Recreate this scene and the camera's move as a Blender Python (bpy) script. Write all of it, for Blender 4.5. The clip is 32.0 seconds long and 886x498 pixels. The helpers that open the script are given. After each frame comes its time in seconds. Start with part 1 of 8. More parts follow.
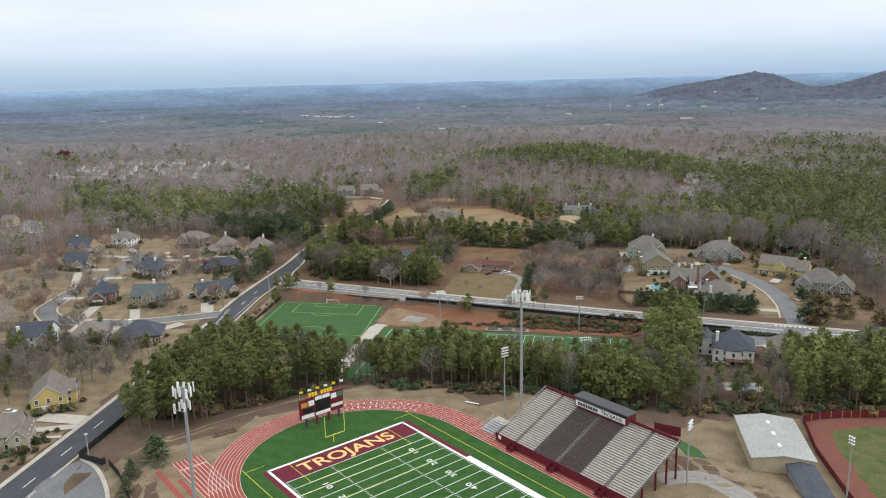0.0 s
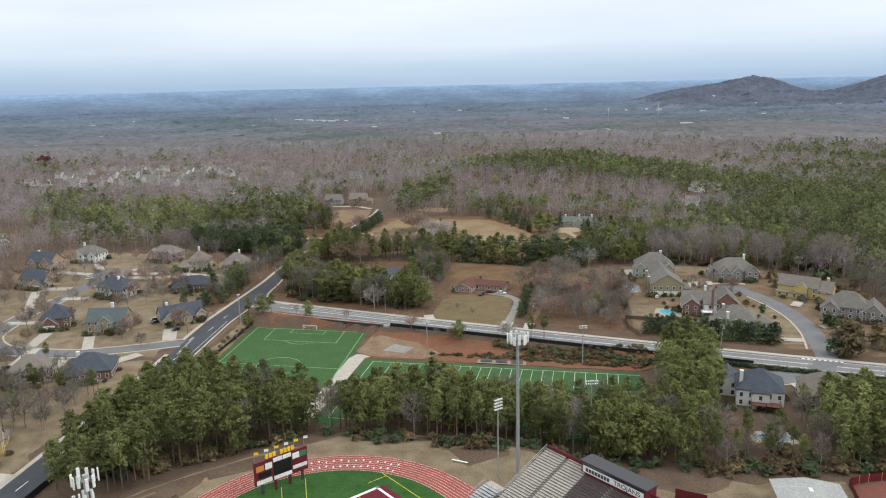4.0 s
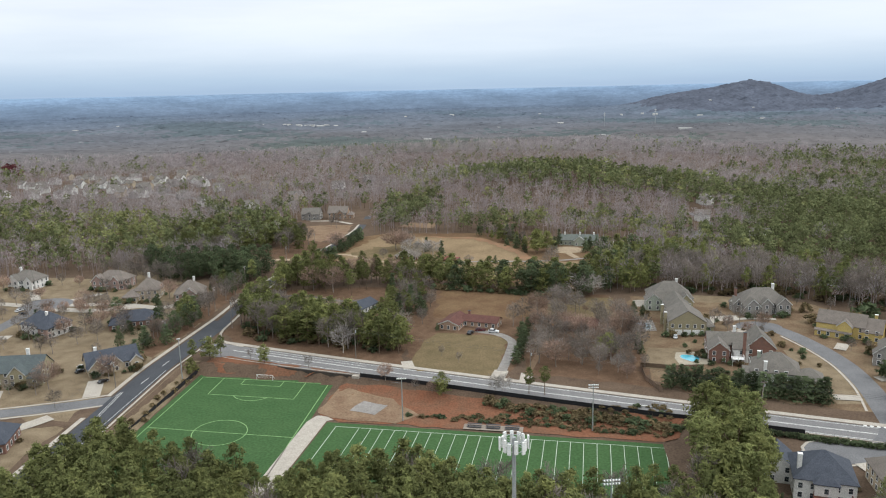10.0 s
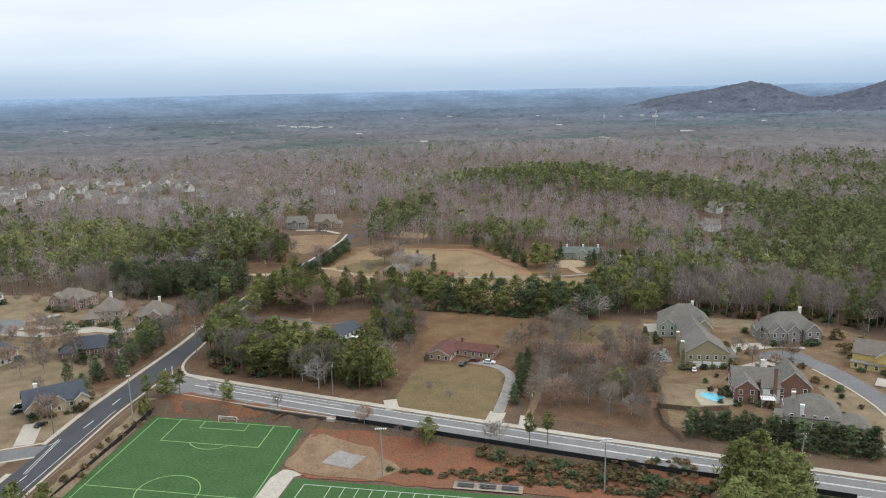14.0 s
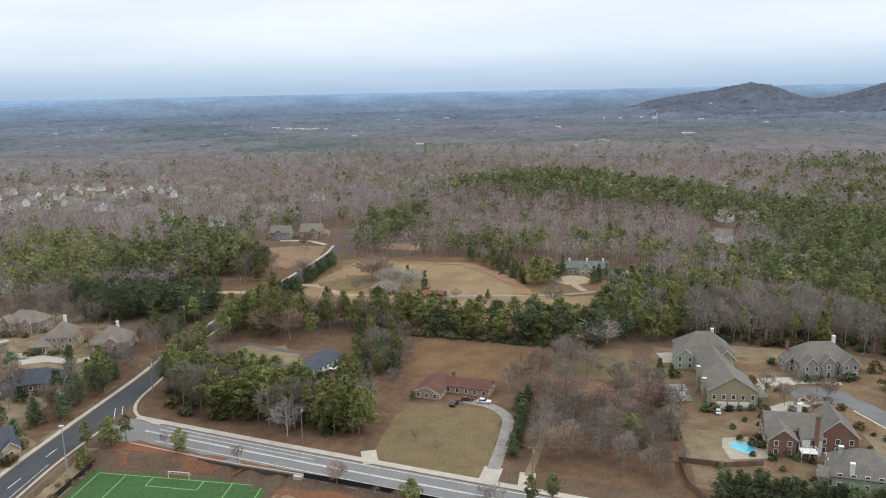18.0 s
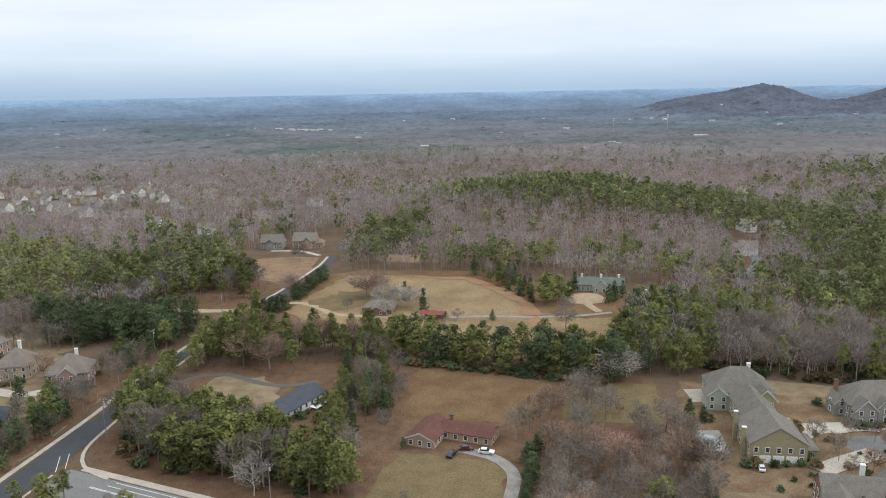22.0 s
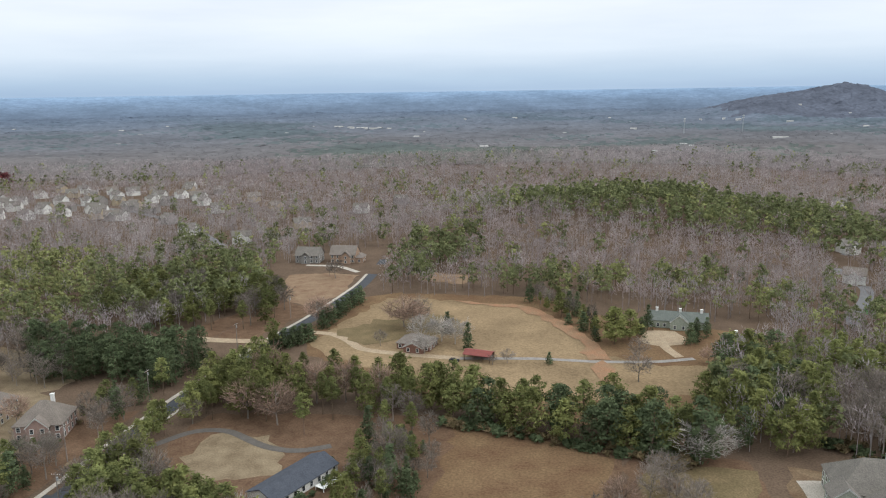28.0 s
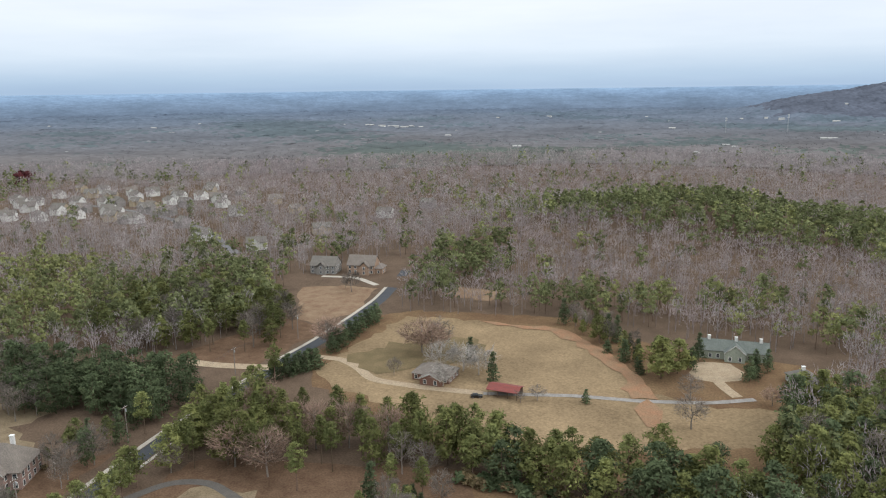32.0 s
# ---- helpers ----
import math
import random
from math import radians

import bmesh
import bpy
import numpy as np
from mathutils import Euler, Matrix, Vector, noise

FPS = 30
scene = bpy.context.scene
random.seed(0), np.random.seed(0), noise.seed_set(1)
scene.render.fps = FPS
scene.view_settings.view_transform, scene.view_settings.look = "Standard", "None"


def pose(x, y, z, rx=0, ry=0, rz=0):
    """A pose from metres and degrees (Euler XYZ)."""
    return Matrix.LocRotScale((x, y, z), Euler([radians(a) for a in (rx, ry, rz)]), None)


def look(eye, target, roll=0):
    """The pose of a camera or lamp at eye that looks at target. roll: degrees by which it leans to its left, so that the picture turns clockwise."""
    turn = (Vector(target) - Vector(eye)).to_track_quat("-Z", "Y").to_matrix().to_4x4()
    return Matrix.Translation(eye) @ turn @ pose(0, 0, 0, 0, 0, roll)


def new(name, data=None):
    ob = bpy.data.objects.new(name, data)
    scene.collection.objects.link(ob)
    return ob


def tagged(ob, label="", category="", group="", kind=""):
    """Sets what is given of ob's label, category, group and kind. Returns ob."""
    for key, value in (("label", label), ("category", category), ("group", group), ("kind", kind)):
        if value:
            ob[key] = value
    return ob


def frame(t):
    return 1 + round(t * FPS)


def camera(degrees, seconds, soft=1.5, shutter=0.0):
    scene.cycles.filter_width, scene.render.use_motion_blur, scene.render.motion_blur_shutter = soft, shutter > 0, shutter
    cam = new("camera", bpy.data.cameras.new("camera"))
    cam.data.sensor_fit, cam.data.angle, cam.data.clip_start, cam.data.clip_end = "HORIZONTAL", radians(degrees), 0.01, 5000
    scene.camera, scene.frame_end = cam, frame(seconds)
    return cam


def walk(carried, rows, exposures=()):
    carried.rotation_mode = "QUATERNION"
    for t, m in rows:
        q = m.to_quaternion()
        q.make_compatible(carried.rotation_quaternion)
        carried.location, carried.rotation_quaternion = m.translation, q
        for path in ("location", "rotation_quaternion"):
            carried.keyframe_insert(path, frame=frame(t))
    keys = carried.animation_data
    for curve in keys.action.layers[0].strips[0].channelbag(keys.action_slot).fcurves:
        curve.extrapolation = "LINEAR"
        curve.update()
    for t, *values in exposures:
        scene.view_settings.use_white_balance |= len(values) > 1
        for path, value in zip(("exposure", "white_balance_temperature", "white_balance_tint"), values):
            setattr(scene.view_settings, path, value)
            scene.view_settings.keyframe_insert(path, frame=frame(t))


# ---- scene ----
cam = camera(60.8, 32.0, soft=1.1)
PATH = [
    (0, (-1.259, 0.56, 112.84), (-1.444, 2.503, 112.4), -1.4),
    (1, (-1.349, 10.469, 112.909), (-1.531, 12.412, 112.471), -1.4),
    (2, (-1.31, 20.415, 112.914), (-1.489, 22.359, 112.477), -1.4),
    (3, (-1.113, 31.21, 112.246), (-1.291, 33.155, 111.814), -1.4),
    (3.5, (-0.948, 35.94, 112.507), (-1.125, 37.885, 112.075), -1.3),
    (5.5, (-0.232, 57.363, 111.863), (-0.406, 59.309, 111.437), -1.4),
    (6, (-0.307, 62.705, 112.214), (-0.479, 64.651, 111.786), -1.3),
    (7, (-1.059, 72.73, 112.164), (-1.224, 74.678, 111.737), -1.3),
    (8, (-0.558, 83.327, 112.17), (-0.723, 85.274, 111.745), -1.3),
    (9, (-0.188, 93.488, 112.091), (-0.352, 95.436, 111.667), -1.3),
    (10, (-0.469, 103.843, 111.789), (-0.629, 105.792, 111.368), -1.3),
    (11, (-0.39, 113.836, 111.925), (-0.548, 115.785, 111.504), -1.2),
    (12, (-0.262, 123.945, 111.78), (-0.419, 125.894, 111.359), -1.2),
    (13, (-0.245, 134.443, 111.595), (-0.4, 136.392, 111.175), -1.2),
    (14, (-0.124, 144.596, 111.569), (-0.278, 146.546, 111.151), -1.2),
    (14.5, (-0.109, 149.786, 111.623), (-0.261, 151.736, 111.205), -1.2),
    (16.5, (0.072, 169.986, 111.504), (-0.077, 171.937, 111.088), -1.2),
    (17, (0.3, 174.891, 111.53), (0.151, 176.841, 111.115), -1.2),
    (18, (0.574, 185.262, 111.535), (0.425, 187.212, 111.12), -1.2),
    (19, (0.995, 195.364, 111.633), (0.846, 197.315, 111.218), -1.2),
    (20, (1.246, 205.038, 111.485), (1.099, 206.99, 111.072), -1.2),
    (21, (0.859, 215.067, 111.414), (0.716, 217.019, 111.001), -1.1),
    (22, (1.035, 225.978, 110.977), (0.868, 227.928, 110.564), -1.1),
    (23, (2.235, 236.65, 111.309), (1.999, 238.592, 110.895), -1.0),
    (24, (2.008, 247.305, 110.852), (1.753, 249.245, 110.44), -0.9),
    (24.5, (1.734, 252.086, 111.07), (1.479, 254.027, 110.658), -0.9),
    (26.5, (1.461, 272.495, 111.352), (1.179, 274.431, 110.937), -0.9),
    (27, (1.388, 277.801, 111.119), (1.09, 279.735, 110.705), -0.9),
    (28, (0.761, 287.825, 111.625), (0.436, 289.754, 111.209), -0.9),
    (29, (0.215, 297.957, 111.849), (-0.136, 299.882, 111.432), -0.8),
    (30, (-1.122, 308.435, 111.956), (-1.496, 310.355, 111.537), -0.7),
    (31, (-1.527, 318.425, 111.9), (-1.919, 320.341, 111.48), -0.8),
    (32, (-2.231, 329.202, 111.313), (-2.64, 331.114, 110.893), -0.8),
]
walk(cam, [(t, look(eye, target, roll)) for t, eye, target, roll in PATH])

# ---- sky and light: a bright, fully overcast winter day ----
world = bpy.data.worlds.new("overcast_sky")
scene.world = world
world.use_nodes = True
wn, wl = world.node_tree.nodes, world.node_tree.links
wn.clear()
w_out = wn.new("ShaderNodeOutputWorld")
w_bg = wn.new("ShaderNodeBackground")
w_geo = wn.new("ShaderNodeTexCoord")
w_sep = wn.new("ShaderNodeSeparateXYZ")
wl.new(w_geo.outputs["Generated"], w_sep.inputs[0])
w_sky = wn.new("ShaderNodeTexSky")
w_sky.sky_type, w_sky.sun_disc = "NISHITA", False
w_sky.sun_elevation, w_sky.sun_rotation = radians(44), radians(95)
w_sky.dust_density, w_sky.air_density = 2.0, 1.0
# cloud deck: long level bands
w_map = wn.new("ShaderNodeMapping")
w_map.inputs["Scale"].default_value = (1.1, 1.1, 9.0)
wl.new(w_geo.outputs["Generated"], w_map.inputs[0])
w_noise = wn.new("ShaderNodeTexNoise")
w_noise.inputs["Scale"].default_value, w_noise.inputs["Detail"].default_value = 1.6, 7.0
w_noise.inputs["Roughness"].default_value = 0.55
wl.new(w_map.outputs[0], w_noise.inputs["Vector"])
w_cloud = wn.new("ShaderNodeValToRGB")
w_cloud.color_ramp.elements[0].position, w_cloud.color_ramp.elements[1].position = 0.30, 0.70
w_cloud.color_ramp.elements[0].color = (0.70, 0.768, 0.862, 1)
w_cloud.color_ramp.elements[1].color = (0.865, 0.905, 0.965, 1)
wl.new(w_noise.outputs["Fac"], w_cloud.inputs[0])
w_low = wn.new("ShaderNodeValToRGB")
w_low.color_ramp.elements[0].position, w_low.color_ramp.elements[0].color = 0.0, (0.50, 0.62, 0.75, 1)
w_low.color_ramp.elements[1].position, w_low.color_ramp.elements[1].color = 1.0, (1.0, 0.975, 0.90, 1)
for where, colour in ((0.012, (0.58, 0.70, 0.81, 1)), (0.045, (0.83, 0.895, 0.945, 1)), (0.10, (0.97, 0.985, 1.0, 1)), (0.22, (0.99, 0.99, 0.985, 1)), (0.5, (1.0, 0.98, 0.92, 1))):
    w_low.color_ramp.elements.new(where).color = colour
wl.new(w_sep.outputs["Z"], w_low.inputs[0])
w_mul = wn.new("ShaderNodeMixRGB")
w_mul.blend_type, w_mul.inputs[0].default_value = "MULTIPLY", 1.0
wl.new(w_cloud.outputs[0], w_mul.inputs[1])
wl.new(w_low.outputs[0], w_mul.inputs[2])
w_scl = wn.new("ShaderNodeMixRGB")
w_scl.blend_type, w_scl.inputs[0].default_value = "MIX", 0.96
w_skys = wn.new("ShaderNodeMixRGB")
w_skys.blend_type, w_skys.inputs[0].default_value = "MULTIPLY", 1.0
w_skys.inputs[2].default_value = (0.1, 0.1, 0.1, 1)
wl.new(w_sky.outputs[0], w_skys.inputs[1])
wl.new(w_skys.outputs[0], w_scl.inputs[1])
wl.new(w_mul.outputs[0], w_scl.inputs[2])
wl.new(w_scl.outputs[0], w_bg.inputs["Color"])
w_str = wn.new("ShaderNodeMapRange")
w_str.inputs["From Min"].default_value, w_str.inputs["From Max"].default_value = 0.14, 1.0
w_str.inputs["To Min"].default_value, w_str.inputs["To Max"].default_value = 1.15, 2.35
wl.new(w_sep.outputs["Z"], w_str.inputs[0])
wl.new(w_str.outputs[0], w_bg.inputs["Strength"])
wl.new(w_bg.outputs[0], w_out.inputs[0])

sun = new("sun", bpy.data.lights.new("sun", "SUN"))
sun.data.energy, sun.data.angle, sun.data.color = 1.3, radians(25), (1.0, 0.98, 0.95)
sun.matrix_world = look((0, 0, 400), (-260, 20, 150))
scene.view_settings.exposure = 0.0


# ---- materials ----
def mat(name, colour, rough=0.85, metal=0.0, second=None, scale=1.0, amount=1.0, fine=None, bump=0.0, rand=0.0, island=0.0, spec=0.3, leafy=0.0, crowns=0.0, vary=0.4):
    """A surface with variation at a coarse and a fine scale (metres), a bump, and a shift of its value by object or by island."""
    m = bpy.data.materials.new(name)
    m.use_nodes = True
    n, l = m.node_tree.nodes, m.node_tree.links
    b = n["Principled BSDF"]
    b.inputs["Roughness"].default_value, b.inputs["Metallic"].default_value = rough, metal
    b.inputs["Specular IOR Level"].default_value = spec
    geo = n.new("ShaderNodeNewGeometry")
    out = None
    if second is not None:
        a = n.new("ShaderNodeTexNoise")
        a.inputs["Scale"].default_value, a.inputs["Detail"].default_value = 1.0 / scale, 6.0
        l.new(geo.outputs["Position"], a.inputs["Vector"])
        r = n.new("ShaderNodeValToRGB")
        r.color_ramp.elements[0].position, r.color_ramp.elements[1].position = 0.5 - 0.2 / amount, 0.5 + 0.2 / amount
        r.color_ramp.elements[0].color, r.color_ramp.elements[1].color = (*colour, 1), (*second, 1)
        l.new(a.outputs["Fac"], r.inputs[0])
        out = r.outputs[0]
    fs = fine or scale * 0.12
    f = n.new("ShaderNodeTexNoise")
    f.inputs["Scale"].default_value, f.inputs["Detail"].default_value = 1.0 / fs, 4.0
    l.new(geo.outputs["Position"], f.inputs["Vector"])
    fr = n.new("ShaderNodeMapRange")
    fr.inputs["From Min"].default_value, fr.inputs["From Max"].default_value = 0.25, 0.75
    fr.inputs["To Min"].default_value, fr.inputs["To Max"].default_value = 0.7, 1.28
    l.new(f.outputs["Fac"], fr.inputs[0])
    hsv = n.new("ShaderNodeHueSaturation")
    if out is None:
        hsv.inputs["Color"].default_value = (*colour, 1)
    else:
        l.new(out, hsv.inputs["Color"])
    value = fr.outputs[0]
    if crowns:  # one tree lighter than the next
        level, cell = n.new("ShaderNodeVectorMath"), n.new("ShaderNodeTexVoronoi")
        level.operation, level.inputs[1].default_value = "MULTIPLY", (1, 1, 0)
        cell.inputs["Scale"].default_value = 1 / crowns
        l.new(geo.outputs["Position"], level.inputs[0])
        l.new(level.outputs[0], cell.inputs["Vector"])
        cr, cm = n.new("ShaderNodeMapRange"), n.new("ShaderNodeMath")
        cr.inputs["To Min"].default_value, cr.inputs["To Max"].default_value = 1 - vary, 1 + vary
        cm.operation = "MULTIPLY"
        l.new(cell.outputs["Color"], cr.inputs[0])
        l.new(cr.outputs[0], cm.inputs[0])
        l.new(value, cm.inputs[1])
        value = cm.outputs[0]
    for source, width in ((n.new("ShaderNodeObjectInfo").outputs["Random"] if rand else None, rand), (geo.outputs["Random Per Island"] if island else None, island)):
        if source is not None:
            mr = n.new("ShaderNodeMapRange")
            mr.inputs["To Min"].default_value, mr.inputs["To Max"].default_value = 1 - width, 1 + width
            l.new(source, mr.inputs[0])
            mm = n.new("ShaderNodeMath")
            mm.operation = "MULTIPLY"
            l.new(value, mm.inputs[0])
            l.new(mr.outputs[0], mm.inputs[1])
            value = mm.outputs[0]
            hr = n.new("ShaderNodeMapRange")
            hr.inputs["To Min"].default_value, hr.inputs["To Max"].default_value = 0.5 + 0.05 * width, 0.5 - 0.05 * width
            l.new(source, hr.inputs[0])
            l.new(hr.outputs[0], hsv.inputs["Hue"])
    l.new(value, hsv.inputs["Value"])
    l.new(hsv.outputs[0], b.inputs["Base Color"])
    if bump:
        bp = n.new("ShaderNodeBump")
        bp.inputs["Strength"].default_value, bp.inputs["Distance"].default_value = 0.6, bump
        l.new(f.outputs["Fac"], bp.inputs["Height"])
        l.new(bp.outputs[0], b.inputs["Normal"])
    if leafy:
        tr, mx = n.new("ShaderNodeBsdfTranslucent"), n.new("ShaderNodeMixShader")
        l.new(hsv.outputs[0], tr.inputs["Color"])
        mx.inputs[0].default_value = leafy
        l.new(b.outputs[0], mx.inputs[1])
        l.new(tr.outputs[0], mx.inputs[2])
        l.new(mx.outputs[0], n["Material Output"].inputs["Surface"])
    return m


M_WOODFLOOR = mat("woods_floor", (0.088, 0.062, 0.045), second=(0.125, 0.089, 0.064), scale=9, fine=0.7, bump=0.15, rough=1, spec=0.05)
M_LITTER = mat("leaf_litter", (0.098, 0.060, 0.039), second=(0.145, 0.094, 0.062), scale=4, fine=0.6, bump=0.08, rough=1, spec=0.05)
M_GRASS = mat("dormant_grass", (0.164, 0.11, 0.063), second=(0.116, 0.07, 0.0417), scale=9, fine=0.8, bump=0.05, rough=1, spec=0.05)
M_FIELD = mat("tan_field", (0.25, 0.182, 0.11), second=(0.168, 0.122, 0.074), scale=24, fine=0.9, bump=0.05, rough=1, spec=0.05)
M_GRASS_OLIVE = mat("patchy_grass", (0.118, 0.094, 0.052), second=(0.165, 0.124, 0.072), scale=6, fine=0.6, bump=0.05, rough=1, spec=0.05)
M_YARD = mat("mulched_yard", (0.19, 0.142, 0.092), second=(0.118, 0.075, 0.048), scale=7, fine=0.6, bump=0.05, rough=1, spec=0.05)
M_LAWN = mat("tan_lawn", (0.225, 0.178, 0.12), second=(0.145, 0.11, 0.072), scale=6, fine=0.5, bump=0.03, rough=1, spec=0.05)
M_CLAY = mat("red_clay", (0.19, 0.082, 0.048), second=(0.15, 0.085, 0.055), scale=7, fine=0.7, bump=0.1, rough=1, spec=0.05)
M_CLAY_PALE = mat("pale_red_clay", (0.26, 0.145, 0.088), second=(0.22, 0.15, 0.095), scale=5, fine=0.6, bump=0.08, rough=1, spec=0.05)
M_SAND = mat("sandy_track", (0.34, 0.275, 0.195), second=(0.28, 0.215, 0.15), scale=3, fine=0.5, bump=0.05, rough=1, spec=0.05)
M_DIRT = mat("pale_dirt", (0.23, 0.165, 0.11), second=(0.165, 0.105, 0.07), scale=6, fine=0.6, bump=0.08, rough=1, spec=0.05)
M_GRAVEL = mat("gravel", (0.27, 0.255, 0.24), second=(0.20, 0.185, 0.17), scale=2, fine=0.3, bump=0.05, rough=1, spec=0.1)
M_ASPHALT_NEW = mat("fresh_asphalt", (0.040, 0.044, 0.052), second=(0.052, 0.056, 0.064), scale=6, fine=0.4, bump=0.01, rough=0.85)
M_ASPHALT = mat("worn_asphalt", (0.145, 0.142, 0.145), second=(0.18, 0.176, 0.174), scale=5, fine=0.5, bump=0.01, rough=0.9)
M_ASPHALT_MID = mat("street_asphalt", (0.12, 0.12, 0.125), second=(0.155, 0.155, 0.16), scale=6, fine=0.5, bump=0.01, rough=0.9)
M_CONCRETE = mat("concrete", (0.40, 0.365, 0.315), second=(0.33, 0.30, 0.26), scale=3, fine=0.4, bump=0.01, rough=0.9)
M_PAINT = mat("road_paint", (0.75, 0.75, 0.72), second=(0.6, 0.6, 0.58), scale=1.5, rough=0.8)
M_TURF = mat("green_turf", (0.042, 0.090, 0.034), second=(0.052, 0.104, 0.040), scale=9, fine=0.9, bump=0.01, rough=0.95, spec=0.1)
M_TURF_STADIUM = mat("stadium_turf", (0.0246, 0.0686, 0.0176), second=(0.0405, 0.0924, 0.0246), scale=4, fine=0.7, bump=0.01, rough=0.95, spec=0.1)
M_MAROON = mat("maroon_turf", (0.115, 0.010, 0.022), second=(0.095, 0.010, 0.02), scale=3, rough=0.9)
M_MAROON_STEEL = mat("maroon_steel", (0.13, 0.014, 0.022), second=(0.10, 0.012, 0.02), scale=2, rough=0.55)
M_TRACK = mat("red_track", (0.27, 0.062, 0.046), second=(0.225, 0.056, 0.043), scale=6, fine=0.5, rough=0.9)
M_LINE_WHITE = mat("white_line", (0.66, 0.67, 0.65), rough=0.9)
M_LINE_WORN = mat("worn_white_line", (0.40, 0.46, 0.38), rough=0.9)
M_LINE_YELLOW = mat("yellow_line", (0.55, 0.55, 0.05), rough=0.9)
M_LINE_FADED = mat("pale_green_line", (0.20, 0.33, 0.14), rough=0.9)
M_GOLD = mat("gold_paint", (0.66, 0.42, 0.17), rough=0.9)
M_STEEL = mat("galvanised_steel", (0.42, 0.44, 0.45), second=(0.36, 0.38, 0.39), scale=1, rough=0.5, metal=0.5)
M_ALU = mat("bench_aluminium", (0.50, 0.46, 0.40), second=(0.43, 0.40, 0.355), scale=2, rough=0.6, metal=0.15, rand=0.06)
M_STEEL_DARK = mat("dark_steel", (0.05, 0.05, 0.055), rough=0.6)
M_BLACK = mat("black_mesh", (0.012, 0.012, 0.014), second=(0.02, 0.02, 0.022), scale=2, rough=0.9)
M_WHITE = mat("white_paint", (0.74, 0.74, 0.72), second=(0.66, 0.66, 0.64), scale=1.5, rough=0.6, rand=0.05)
M_YELLOW = mat("safety_yellow", (0.75, 0.50, 0.02), rough=0.6)
M_POST_YELLOW = mat("yellow_green_paint", (0.62, 0.66, 0.08), rough=0.5)
M_SCREEN = mat("dark_screen", (0.012, 0.012, 0.014), rough=0.25, spec=0.5)
M_GLASS = mat("window_glass", (0.035, 0.045, 0.055), rough=0.12, spec=0.8, rand=0.4)
M_POOL = mat("pool_water", (0.06, 0.34, 0.46), second=(0.10, 0.42, 0.52), scale=2, rough=0.06, spec=0.6)
M_POOL_DARK = mat("dark_pool_water", (0.02, 0.10, 0.16), second=(0.03, 0.14, 0.2), scale=2, rough=0.06, spec=0.6)
M_WATER = mat("pond_water", (0.16, 0.16, 0.15), rough=0.08, spec=0.6)
M_BARK = mat("pine_bark", (0.13, 0.09, 0.065), second=(0.17, 0.12, 0.085), scale=1.2, rough=1, rand=0.25)
M_BARK_GREY = mat("grey_bark", (0.185, 0.16, 0.14), second=(0.24, 0.21, 0.185), scale=1.5, rough=1, rand=0.25)
M_BARK_PALE = mat("pale_bark", (0.42, 0.385, 0.35), second=(0.34, 0.31, 0.28), scale=1.5, rough=1, rand=0.15)
M_TWIG = mat("bare_twigs", (0.198, 0.172, 0.15), rough=1, island=0.25, rand=0.2, spec=0.05, leafy=0.3, crowns=6.5)
M_TWIG_RED = mat("russet_twigs", (0.285, 0.205, 0.16), rough=1, island=0.25, rand=0.2, spec=0.05, leafy=0.3, crowns=6.5)
M_TWIG_PALE = mat("pale_twigs", (0.36, 0.335, 0.31), rough=1, island=0.25, rand=0.1, spec=0.05, leafy=0.3, crowns=6.5)
M_NEEDLE = mat("pine_needles", (0.165, 0.175, 0.066), second=(0.125, 0.142, 0.056), scale=5, fine=1.2, rough=0.9, island=0.14, rand=0.25, spec=0.1, leafy=0.3, crowns=6.5)
M_NEEDLE_BRIGHT = mat("olive_needles", (0.18, 0.187, 0.068), second=(0.14, 0.153, 0.058), scale=4, fine=1.2, rough=0.9, island=0.14, rand=0.2, spec=0.1, leafy=0.3, crowns=6.5)
M_NEEDLE_DARK = mat("cedar_needles", (0.098, 0.122, 0.063), second=(0.074, 0.098, 0.052), scale=4, fine=1.2, rough=0.9, island=0.14, rand=0.25, spec=0.1, leafy=0.3, crowns=6.5)


